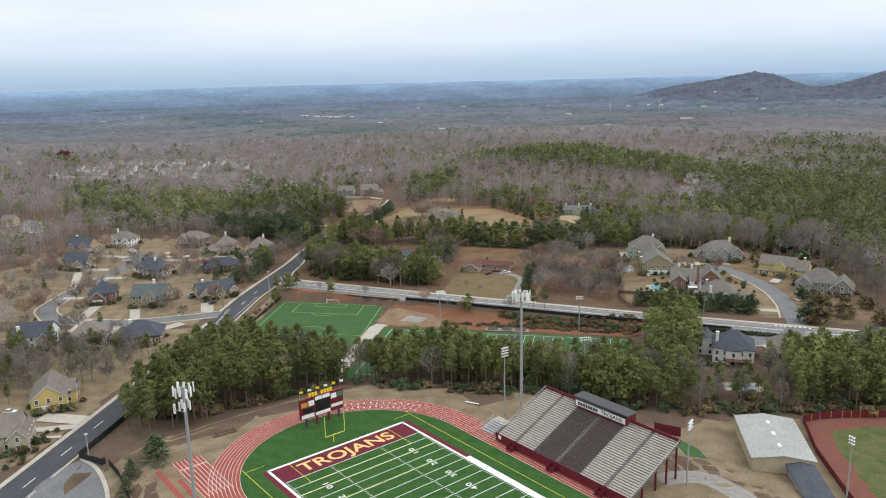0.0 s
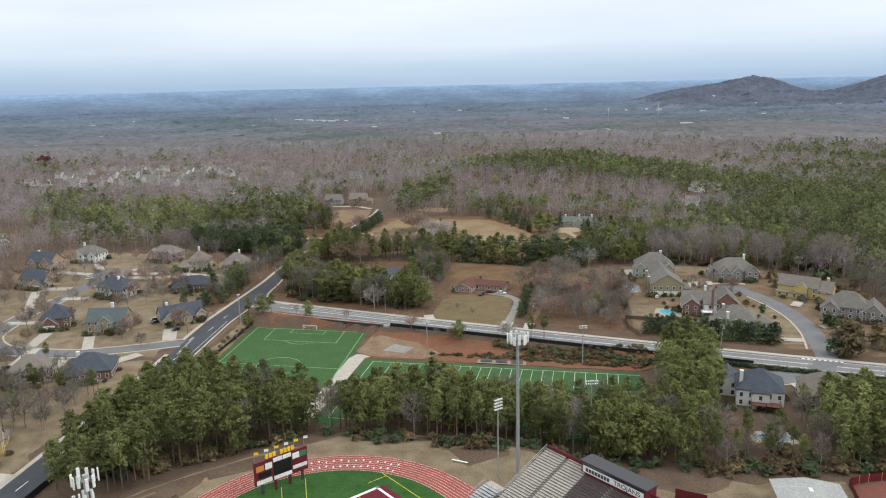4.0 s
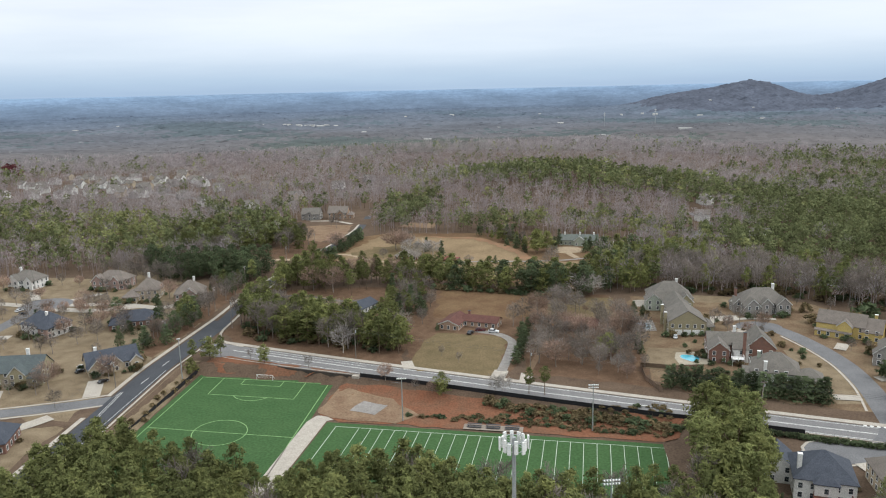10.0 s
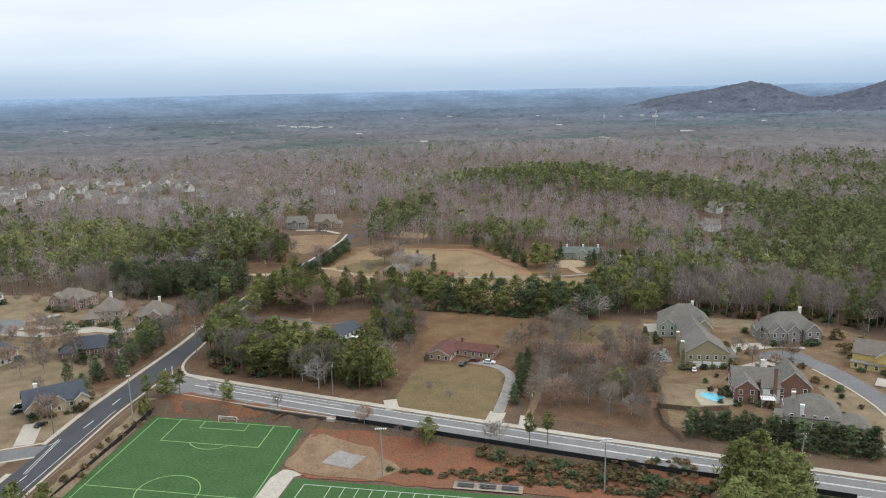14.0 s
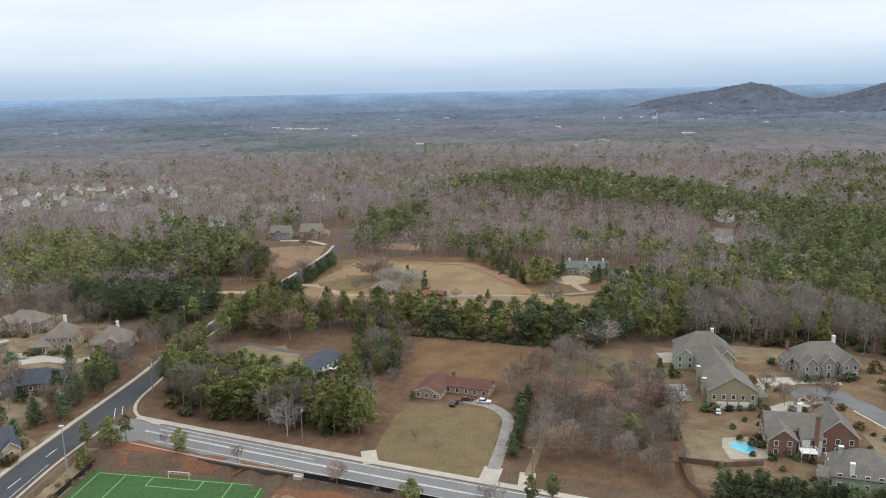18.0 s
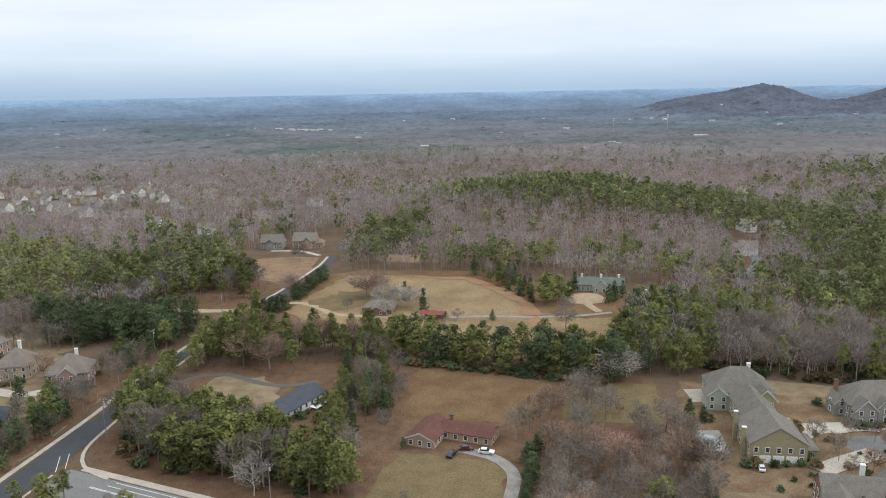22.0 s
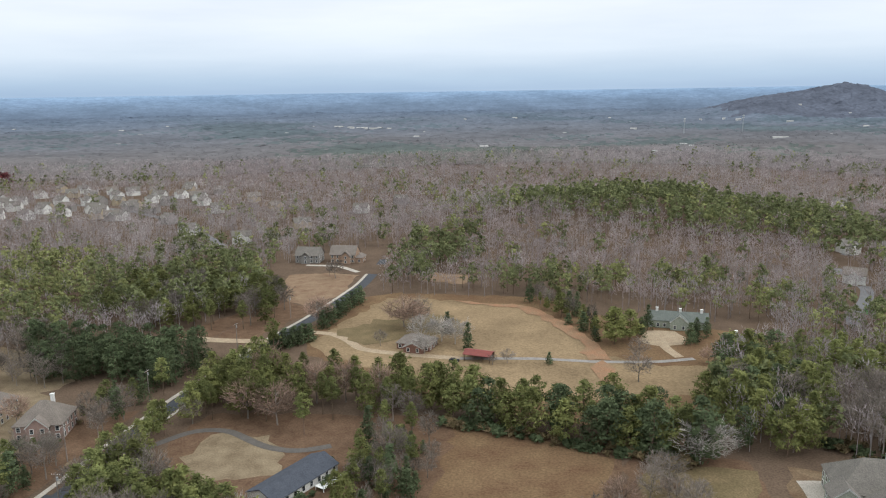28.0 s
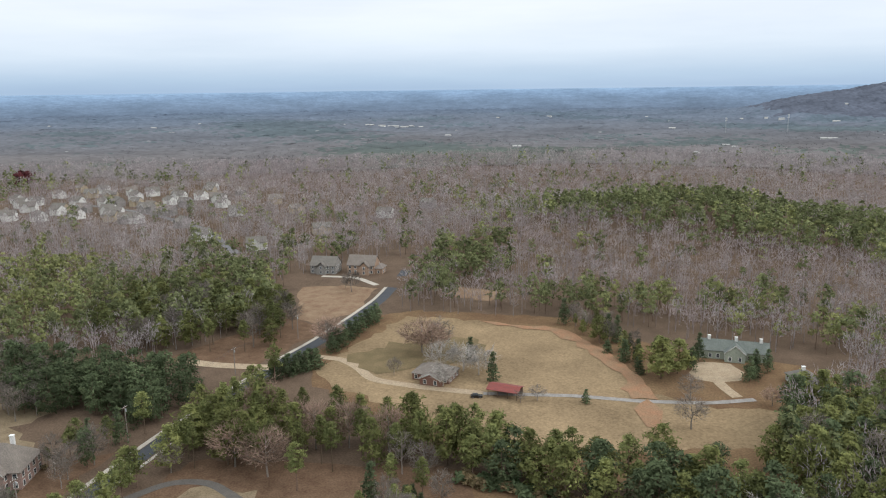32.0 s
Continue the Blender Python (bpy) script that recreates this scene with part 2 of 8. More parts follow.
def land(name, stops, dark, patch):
    """Wooded country far off: aerial haze is put into its colour by distance, with two scales of patches."""
    m = bpy.data.materials.new(name)
    m.use_nodes = True
    n, l = m.node_tree.nodes, m.node_tree.links
    b = n["Principled BSDF"]
    b.inputs["Roughness"].default_value, b.inputs["Specular IOR Level"].default_value = 1.0, 0.0
    geo = n.new("ShaderNodeNewGeometry")
    flat = n.new("ShaderNodeVectorMath")
    flat.operation, flat.inputs[1].default_value = "MULTIPLY", (1, 1, 0)
    l.new(geo.outputs["Position"], flat.inputs[0])
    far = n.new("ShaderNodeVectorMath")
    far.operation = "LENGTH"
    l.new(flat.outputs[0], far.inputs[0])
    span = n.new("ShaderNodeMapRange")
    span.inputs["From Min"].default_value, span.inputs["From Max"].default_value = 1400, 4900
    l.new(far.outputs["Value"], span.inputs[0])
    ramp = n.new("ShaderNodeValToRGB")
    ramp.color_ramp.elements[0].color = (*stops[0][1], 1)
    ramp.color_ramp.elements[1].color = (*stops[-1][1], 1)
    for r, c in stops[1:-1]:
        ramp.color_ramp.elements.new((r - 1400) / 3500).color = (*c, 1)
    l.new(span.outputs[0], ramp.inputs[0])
    value = None
    for scale, lo, hi in ((patch, 1 - dark, 1 + dark), (patch * 0.16, 1 - 0.8 * dark, 1 + 0.8 * dark), (14.0, 0.9, 1.1)):
        t = n.new("ShaderNodeTexNoise")
        t.inputs["Scale"].default_value, t.inputs["Detail"].default_value = 1 / scale, 5
        l.new(flat.outputs[0], t.inputs["Vector"])
        r = n.new("ShaderNodeMapRange")
        r.inputs["From Min"].default_value, r.inputs["From Max"].default_value = 0.32, 0.68
        r.inputs["To Min"].default_value, r.inputs["To Max"].default_value = lo, hi
        l.new(t.outputs["Fac"], r.inputs[0])
        if value is None:
            value = r.outputs[0]
        else:
            k = n.new("ShaderNodeMath")
            k.operation = "MULTIPLY"
            l.new(value, k.inputs[0])
            l.new(r.outputs[0], k.inputs[1])
            value = k.outputs[0]
    hsv = n.new("ShaderNodeHueSaturation")
    l.new(ramp.outputs[0], hsv.inputs["Color"])
    l.new(value, hsv.inputs["Value"])
    l.new(hsv.outputs[0], b.inputs["Base Color"])
    return m


# colour stops with blue haze painted in, strongest at the horizon rim
RIM_HAZE = [(4250, (0.100, 0.128, 0.174)), (4550, (0.128, 0.175, 0.245)), (4760, (0.165, 0.235, 0.335)), (4850, (0.20, 0.285, 0.40))]
M_COUNTRY = land("distant_country", [(1400, (0.098, 0.092, 0.091)), (2200, (0.089, 0.095, 0.107)), (3200, (0.097, 0.118, 0.15))] + RIM_HAZE, 0.14, 280)
M_COUNTRY_TREES = land("distant_trees", [(1400, (0.142, 0.129, 0.128)), (1900, (0.120, 0.118, 0.126)), (3200, (0.112, 0.133, 0.168))] + RIM_HAZE, 0.14, 280)
M_COUNTRY_GREEN = land("distant_evergreens", [(1400, (0.100, 0.111, 0.096)), (1900, (0.088, 0.104, 0.107)), (3200, (0.093, 0.118, 0.145))] + RIM_HAZE, 0.14, 280)
# the hills carry an even blue-grey haze in their colour
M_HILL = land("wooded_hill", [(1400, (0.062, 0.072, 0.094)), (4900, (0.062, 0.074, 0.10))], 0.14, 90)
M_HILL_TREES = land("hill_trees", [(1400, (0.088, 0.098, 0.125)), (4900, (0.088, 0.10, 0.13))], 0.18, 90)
M_WOODS_PINE = mat("pine_canopy", (0.182, 0.197, 0.094), second=(0.13, 0.148, 0.073), scale=7, fine=1.3, rough=0.95, island=0.1, spec=0.05, leafy=0.3, crowns=6.5, vary=0.5)
M_WOODS_OLIVE = mat("olive_pine_canopy", (0.26, 0.265, 0.115), second=(0.185, 0.205, 0.09), scale=7, fine=1.3, rough=0.95, island=0.1, spec=0.05, leafy=0.3, crowns=6.5, vary=0.5)
M_WOODS_BARE = mat("bare_canopy", (0.375, 0.338, 0.337), second=(0.28, 0.25, 0.25), scale=28, fine=1.6, amount=1.3, rough=1, island=0.08, spec=0.02, leafy=0.3, crowns=8, vary=0.2)
M_WOODS_RUSSET = mat("russet_canopy", (0.352, 0.30, 0.30), second=(0.266, 0.229, 0.23), scale=28, fine=1.6, amount=1.3, rough=1, island=0.08, spec=0.02, leafy=0.3, crowns=8, vary=0.2)
M_SHRUB_BROWN = mat("brown_shrub", (0.19, 0.145, 0.08), second=(0.13, 0.105, 0.06), scale=3, rough=1, island=0.3, rand=0.2, spec=0.05, leafy=0.3, crowns=6.5)


# ---- building helpers ----
def mesh_of(name, verts, faces):
    me = bpy.data.meshes.new(name)
    me.from_pydata([tuple(v) for v in verts], [], [tuple(f) for f in faces])
    me.update()
    return me


def link(name, me, material, parent=None, label=""):
    if material is not None and not me.materials:
        me.materials.append(material)
    ob = new(name, me)
    if parent is not None:
        ob.parent = parent
    return tagged(ob, label)


def part(name, bm, material, parent, label=""):
    me = bpy.data.meshes.new(name)
    bm.to_mesh(me)
    bm.free()
    return link(name, me, material, parent, label)


def thing(name, m, label, category, group="", kind=""):
    ob = new(name)
    ob.empty_display_size = 0.5
    ob.matrix_basis = m
    return tagged(ob, label, category, group, kind)


def box(bm, x0, y0, z0, x1, y1, z1, m=None, bevel=0.0):
    v = [Vector((x, y, z)) for z in (z0, z1) for y in (y0, y1) for x in (x0, x1)]
    vs = [bm.verts.new(m @ p if m is not None else p) for p in v]
    fs = [bm.faces.new([vs[i] for i in f]) for f in ((0, 2, 3, 1), (4, 5, 7, 6), (0, 1, 5, 4), (2, 6, 7, 3), (0, 4, 6, 2), (1, 3, 7, 5))]
    if bevel:
        bmesh.ops.bevel(bm, geom=list({e for f in fs for e in f.edges}), offset=bevel, segments=1, affect="EDGES")
    return vs


def tube(bm, a, b, r0, r1=None, sides=8, cap=True):
    a, b = Vector(a), Vector(b)
    r1 = r0 if r1 is None else r1
    q = (b - a).to_track_quat("Z", "Y")
    rings = []
    for p, r in ((a, r0), (b, r1)):
        rings.append([bm.verts.new(p + q @ Vector((r * math.cos(2 * math.pi * k / sides), r * math.sin(2 * math.pi * k / sides), 0))) for k in range(sides)])
    for k in range(sides):
        bm.faces.new((rings[0][k], rings[0][(k + 1) % sides], rings[1][(k + 1) % sides], rings[1][k]))
    if cap:
        bm.faces.new(rings[0][::-1])
        bm.faces.new(rings[1])


def boxes(name, material, parent, *specs, label="", bevel=0.0):
    bm = bmesh.new()
    for s in specs:
        box(bm, *s, bevel=bevel)
    return part(name, bm, material, parent, label)


# ---- terrain ----
FIELD = Matrix(((0.718, -0.695, 0, -56.35), (0.695, 0.718, 0, 216.8), (0, 0, 1, 0), (0, 0, 0, 1)))  # end line's middle; x along it, y away from the field
FU, FV = np.array((0.718, 0.695)), np.array((0.695, -0.718))
PRACTICE, PSIZE = np.array((-63.4, 356.5)), 0.976
PA, PB = np.array((0.9935, -0.114)), np.array((0.114, 0.9935))


def smooth(x):
    x = np.clip(x, 0, 1)
    return x * x * (3 - 2 * x)


def road_mid(x):
    """The middle of the cross road, as y over x."""
    return 384.5 - 0.313 * x + 0.00012 * x * x


def south_edge(x):
    """From the cross road's middle to its southern kerb, wider towards the junction."""
    return 6.4 + 3.2 * smooth((-35 - np.asarray(x, float)) / 70)


def ground_z(x, y):
    x, y = np.asarray(x, float), np.asarray(y, float)
    r = np.hypot(x, y)
    z = -5.0 + 0 * x
    # stadium terrace
    px, py = x + 56.35, y - 216.8
    u, v = px * FU[0] + py * FU[1], px * FV[0] + py * FV[1]
    d = np.hypot(np.maximum(np.abs(u - 8) - 62, 0), np.maximum(-36 - v, 0))
    z = z + 5.0 * (1 - smooth(d / 26.0))
    # sunken practice fields
    a, b = ((x - PRACTICE[0]) * PA[0] + (y - PRACTICE[1]) * PA[1]) / PSIZE, ((x - PRACTICE[0]) * PB[0] + (y - PRACTICE[1]) * PB[1]) / PSIZE
    near = smooth((b + 95) / 30)
    east = smooth((132 - a) / 12)
    west = smooth((x + 139.5) / 4.5)
    top = np.where(a < -8, 46.0, 34 - 0.17 * a)
    north = smooth(1 - (b - top + 5) / np.where(a < -8, 6.0, 14.0))
    south_of_road = smooth((road_mid(x) - south_edge(x) - 0.6 - y) / 3.0)
    z = z - 4.0 * near * east * west * np.minimum(north, south_of_road)
    # rolling land farther off, a step down behind the wooded plateau, and a rim raised to fit the horizon in the
    # camera's view
    far = smooth((r - 650) / 500) * (1 - 0.8 * smooth((r - 3600) / 500))
    z = z + far * (5 * np.sin(x / 170 + 1.3) * np.cos(y / 210) + 4 * np.sin(x / 390 - y / 330))
    z = z - 9 * smooth((r - 1560 - 90 * np.sin(x / 260)) / 260)
    z = z + 106 * np.clip((r - 4250) / 600, 0, 1)
    z = z + 23 * np.exp(-(((x - 50) / 140) ** 2 + ((y - 925) / 110) ** 2))
    # two hills, the first with a shoulder
    z = z + 94 * np.exp(-(((x - 1105) / 175) ** 2 + ((y - 3560) / 280) ** 2)) + 72 * np.exp(-(((x - 820) / 235) ** 2 + ((y - 3560) / 280) ** 2))
    z = z + 160 * np.exp(-(((x - 1880) / 420) ** 2 + ((y - 3500) / 350) ** 2))
    return z


def gz(x, y):
    return float(ground_z(x, y))


def axis(core, step, end, growth=1.12):
    """Grid lines: even steps over core, then widening to end."""
    out = list(np.arange(core[0], core[1] + 0.1, step))
    s = step
    while out[-1] < end[1]:
        s = min(s * growth, 60)
        out.append(out[-1] + s)
    s = step
    while out[0] > end[0]:
        s = min(s * growth, 60)
        out.insert(0, out[0] - s)
    return np.array(out)


gx, gy = axis((-190, 180), 2.5, (-4200, 4200), 1.3), axis((180, 440), 2.5, (-500, 4940), 1.14)
GX, GY = np.meshgrid(gx, gy)
GZ = ground_z(GX, GY)
nx, ny = len(gx), len(gy)
idx = np.arange(nx * ny).reshape(ny, nx)
faces = np.stack([idx[:-1, :-1], idx[:-1, 1:], idx[1:, 1:], idx[1:, :-1]], -1).reshape(-1, 4)
ground = tagged(link("ground", mesh_of("ground", np.stack([GX, GY, GZ], -1).reshape(-1, 3).tolist(), faces.tolist()), M_WOODFLOOR),
                "brown winter woodland floor with leaf litter", "ground", kind="structure")
ground.data.polygons.foreach_set("use_smooth", [True] * len(ground.data.polygons))
# far faces and hills take the colours with haze painted in
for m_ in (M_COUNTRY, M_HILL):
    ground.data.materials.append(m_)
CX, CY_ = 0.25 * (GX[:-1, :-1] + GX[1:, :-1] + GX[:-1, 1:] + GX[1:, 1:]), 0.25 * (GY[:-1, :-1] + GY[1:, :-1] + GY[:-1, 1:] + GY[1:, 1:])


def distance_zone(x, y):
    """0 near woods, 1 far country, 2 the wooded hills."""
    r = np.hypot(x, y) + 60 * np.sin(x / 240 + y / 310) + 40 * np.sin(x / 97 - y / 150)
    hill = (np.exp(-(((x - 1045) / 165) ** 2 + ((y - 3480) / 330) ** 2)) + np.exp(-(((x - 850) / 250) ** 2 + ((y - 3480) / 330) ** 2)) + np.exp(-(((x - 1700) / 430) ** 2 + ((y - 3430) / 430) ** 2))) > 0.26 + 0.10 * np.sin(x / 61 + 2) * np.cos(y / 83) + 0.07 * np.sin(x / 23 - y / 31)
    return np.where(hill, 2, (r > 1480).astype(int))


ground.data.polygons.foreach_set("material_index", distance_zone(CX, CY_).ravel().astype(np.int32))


def strip(name, points, width, material, lift=0.05, label="", category="road", kind="structure", flat=None, parent=None, step=4.0, thick=0.0):
    """A band of the given width laid along a line of points, draped on the ground."""
    pts = [np.array(points[0], float)]
    for p, q in zip(points, points[1:]):
        p, q = np.array(p, float), np.array(q, float)
        n = max(1, int(np.linalg.norm(q - p) / step))
        pts += [p + (q - p) * (k + 1) / n for k in range(n)]
    pts = np.array(pts)
    if len(points) > 2:
        for _ in range(4):
            pts[1:-1] = 0.25 * pts[:-2] + 0.5 * pts[1:-1] + 0.25 * pts[2:]
    t = np.gradient(pts, axis=0)
    t /= np.linalg.norm(t, axis=1)[:, None]
    nrm = np.stack([-t[:, 1], t[:, 0]], -1)
    L, R = pts + nrm * width / 2, pts - nrm * width / 2
    zl = ground_z(L[:, 0], L[:, 1]) + lift if flat is None else np.full(len(L), flat + lift)
    zr = ground_z(R[:, 0], R[:, 1]) + lift if flat is None else np.full(len(R), flat + lift)
    n = len(pts)
    v = [(*L[k], zl[k]) for k in range(n)] + [(*R[k], zr[k]) for k in range(n)]
    f = [(n + k, n + k + 1, k + 1, k) for k in range(n - 1)]
    if thick:
        v += [(x, y, z - thick) for x, y, z in v]
        f += [(k, k + 1, 2 * n + k + 1, 2 * n + k) for k in range(n - 1)] + [(3 * n + k, 3 * n + k + 1, n + k + 1, n + k) for k in range(n - 1)]
        f += [(0, 2 * n, 3 * n, n), (n - 1, 2 * n - 1, 4 * n - 1, 3 * n - 1)]
    ob = link(name, mesh_of(name, v, f), material, parent)
    if parent is None:
        tagged(ob, label, category, kind=kind)
    return ob


def sheet(name, points, material, lift=0.03, label="", category="ground", flat=None, rough_edge=0.0, seed=1, kind="structure"):
    """A patch of ground with a soft outline, draped on the terrain."""
    rng = random.Random(seed)
    P = []
    n = len(points)
    for k in range(n):
        a, b = np.array(points[k], float), np.array(points[(k + 1) % n], float)
        m = max(1, int(np.linalg.norm(b - a) / 5)) if rough_edge else 1
        for j in range(m):
            q = a + (b - a) * j / m
            P.append((q[0] + rng.uniform(-1, 1) * rough_edge, q[1] + rng.uniform(-1, 1) * rough_edge))
    bm = bmesh.new()
    vs = [bm.verts.new((x, y, 0)) for x, y in P]
    es = [bm.edges.new((vs[k], vs[(k + 1) % len(vs)])) for k in range(len(vs))]
    bmesh.ops.triangle_fill(bm, edges=es, use_beauty=True)
    if flat is None:
        for _ in range(3):
            long = [e for e in bm.edges if e.calc_length() > 6]
            if long:
                bmesh.ops.subdivide_edges(bm, edges=long, cuts=1)
        bmesh.ops.triangulate(bm, faces=bm.faces)
    for v in bm.verts:
        v.co.z = (gz(v.co.x, v.co.y) if flat is None else flat) + lift
    bmesh.ops.recalc_face_normals(bm, faces=bm.faces)
    if bm.faces and sum(f.normal.z for f in bm.faces) < 0:
        bmesh.ops.reverse_faces(bm, faces=bm.faces)
    ob = part(name, bm, material, None)
    return tagged(ob, label, category, kind=kind)


# ---- roads and streets ----
def line_of(f, x0, x1, n=14):
    return [(x, f(x)) for x in np.linspace(x0, x1, n)]


WEST = [(-151, 60), (-150.5, 190), (-149, 240), (-148, 320), (-149, 360), (-150, 400), (-147, 440), (-146, 470)]
strip("road", WEST, 10.5, M_ASPHALT_NEW, 0.12, "fresh dark asphalt two-lane road", flat=None)
strip("road", [(-146, 462), (-146, 480), (-147.5, 510), (-145.8, 545), (-138.5, 600), (-136, 622), (-130.5, 645), (-125, 688), (-122, 721), (-123, 750), (-128, 830)], 6.2, M_ASPHALT_NEW, 0.055, "narrow dark asphalt road between trees")
road_cross = strip("road", line_of(road_mid, -139, 330, 30), 12.0, M_ASPHALT, 0.05, "worn grey asphalt road with white lane lines")
strip("road", line_of(lambda x: road_mid(x) - 0.5 * (5.6 + south_edge(x)), -136, -32, 24), 4.4, M_ASPHALT, 0.047, "worn grey asphalt turning lane beside the road")
strip("pavement", line_of(lambda x: road_mid(x) + 8.2, -133, 330, 30), 2.6, M_CONCRETE, 0.16, "pale concrete pavement along the road", "pavement", thick=0.3)
strip("kerb", line_of(lambda x: road_mid(x) - south_edge(x) - 0.1, -126, 330, 60), 0.45, M_CONCRETE, 0.2, "pale concrete kerb", "kerb", thick=0.3)
strip("pavement", [(-157.5, 60), (-157, 190), (-155.5, 240), (-154.5, 300), (-155.5, 352)], 1.8, M_CONCRETE, 0.15, "pale concrete pavement beside the dark road", "pavement", thick=0.3)
strip("pavement", [(-156.5, 372), (-157, 400), (-154.5, 440), (-152, 475), (-152.2, 510), (-150, 545), (-142.8, 600), (-140, 622), (-134.7, 645), (-129.2, 688), (-126.2, 721), (-127, 748)], 1.8, M_CONCRETE, 0.15, "pale concrete pavement beside the dark road", "pavement", thick=0.3)
strip("kerb", [(-144.2, 190), (-142.6, 240), (-141.6, 320), (-142.6, 360), (-143.4, 400), (-140.8, 432)], 0.8, M_CONCRETE, 0.18, "concrete kerb of the dark road", "kerb", thick=0.3)
strip("kerb", [(-122, 430.5), (-131, 434), (-138, 441), (-140.8, 451), (-140.6, 475), (-143, 500), (-143.4, 512), (-141, 545)], 1.2, M_CONCRETE, 0.2, "curved concrete kerb at the road junction", "kerb", thick=0.3)

# retaining wall that holds the road above the pitch
wall_line = [(x, float(road_mid(x) - south_edge(x)) - 1.0) for x in np.linspace(-98, -62, 14)]
strip("retaining_wall", wall_line, 0.5, mat("stained_wall", (0.075, 0.06, 0.05), second=(0.045, 0.04, 0.036), scale=2, rough=1), 0.10, "dark brown-grey concrete retaining wall below the road", "wall", flat=-5.0, thick=3.2)
abutment = [(x, float(road_mid(x) - south_edge(x)) - 1.4) for x in (-63.5, -60.5)]
strip("abutment", abutment, 1.2, M_CONCRETE, 0.16, "grey concrete culvert head below the road", "wall", flat=-5.0, thick=3.4)

# ---- practice fields ----
def fp(a, b):
    q = PRACTICE + PSIZE * (a * PA + b * PB)
    return (float(q[0]), float(q[1]))


def fs(a, b):
    """Soccer pitch coordinates, sheared against the practice field to fit the camera's view."""
    q = PRACTICE + PSIZE * (a * PA + b * np.array((0.035, 0.9994)) + (1.6, -0.4))
    return (float(q[0]), float(q[1]))


FZ = -9.0
soccer = sheet("soccer_turf", [fs(-74.5, -66), fs(-11.5, -66), fs(-11.5, 42), fs(-74.5, 42)], M_TURF, 0.06, "green artificial turf soccer pitch with faint lines", "sports pitch", flat=FZ)
football = sheet("practice_turf", [fp(-3, -66), fp(124, -66), fp(124, 3), fp(-3, 3)], M_TURF, 0.06, "green artificial turf football practice field", "sports pitch", flat=FZ)


sheet("bank", [fs(-73, 43), fs(-13, 43), (-64, 398), (-98, 409), (-124, 418), (-131, 415)], M_CLAY, 0.12, "bare red earth bank below the road", rough_edge=0.8, seed=51)


def field_line(parent, a, b, width, material, z, name="line"):
    a, b = Vector((*a, 0)), Vector((*b, 0))
    d = (b - a).normalized()
    n = Vector((-d.y, d.x, 0)) * width / 2
    me = mesh_of(name, [(*(p.xy), z) for p in (a - n, b - n, b + n, a + n)], [(0, 1, 2, 3)])
    return link(name, me, material, parent)


SL = [((-72, -62), (-72, 39.6)), ((-13.7, -62), (-13.7, 39.6)), ((-72, 39.6), (-13.7, 39.6)), ((-72, -62), (-13.7, -62)), ((-72, -11), (-13.7, -11)),
      ((-62, 39.6), (-62, 22)), ((-24, 39.6), (-24, 22)), ((-62, 22), (-24, 22)), ((-52, 39.6), (-52, 34)), ((-34, 39.6), (-34, 34)), ((-52, 34), (-34, 34))]
for p, q in SL:
    field_line(soccer, fs(*p), fs(*q), 0.3, M_LINE_FADED, FZ + 0.07)
for c, r, a0, a1 in (((-42.5, -11), 10.4, 0, 360), ((-43, 27), 9.0, 214, 326)):
    for k in range(28):
        t0, t1 = [radians(a0 + (a1 - a0) * (k + j) / 28) for j in (0, 1)]
        field_line(soccer, fs(c[0] + r * math.cos(t0), c[1] + r * math.sin(t0)), fs(c[0] + r * math.cos(t1), c[1] + r * math.sin(t1)), 0.3, M_LINE_FADED, FZ + 0.07)
for k in range(24):
    a = 115.7 - k * 4.572
    field_line(football, fp(a, -60), fp(a, 0), 0.2, M_LINE_WORN, FZ + 0.07)
for p, q in (((1.5, 0), (120.5, 0)), ((1.5, -60), (120.5, -60)), ((1.5, -60), (1.5, 0)), ((120.5, -60), (120.5, 0))):
    field_line(football, fp(*p), fp(*q), 0.25, M_LINE_WORN, FZ + 0.07)
sheet("path", [fp(-9.5, -80), fp(-3.6, -80), fp(-3.6, 4), fp(0.5, 7), fp(-2, 9.5), fp(-9, 8), fp(-11, 2)], M_CONCRETE, 0.07, "pale concrete path between the two practice fields", "path", flat=FZ)

# ---- stadium field and track ----
def P(x, y, z=0.0):
    return FIELD @ Vector((x, y, z))


def PP(x, y):
    q = FIELD @ Vector((x, y, 0))
    return (q.x, q.y)


R_IN, R_OUT, CY = 36.0, 45.2, -13.0


def oval(r, y_end=-150, n=40):
    pts = [(r, y_end)] + [(r * math.cos(a), CY + r * math.sin(a)) for a in np.linspace(0, math.pi, n)] + [(-r, y_end)]
    return pts


def band(name, outer, inner, material, z, parent=None, label="", category=""):
    v = [P(x, y, z) for x, y in outer] + [P(x, y, z) for x, y in inner]
    n = len(outer)
    ob = link(name, mesh_of(name, v, [(k, k + 1, n + k + 1, n + k) for k in range(n - 1)]), material, parent)
    ob.data.update()
    return tagged(ob, label, category, kind="" if parent else "structure") if not parent else ob


track = band("running_track", oval(R_OUT), oval(R_IN), M_TRACK, 0.05, None, "red running track with white lane lines round the field", "running track")
for k in range(9):
    r = R_IN + 0.1 + k * (R_OUT - R_IN - 0.3) / 8
    band("lane_line", oval(r + 0.045), oval(r - 0.045), M_LINE_WHITE, 0.065, track)
turf = link("stadium_turf", mesh_of("stadium_turf", [P(x, y, 0.045) for x, y in oval(R_IN)], [tuple(range(42))]), M_TURF_STADIUM)
tagged(turf, "bright green artificial turf football field", "sports pitch", kind="structure")


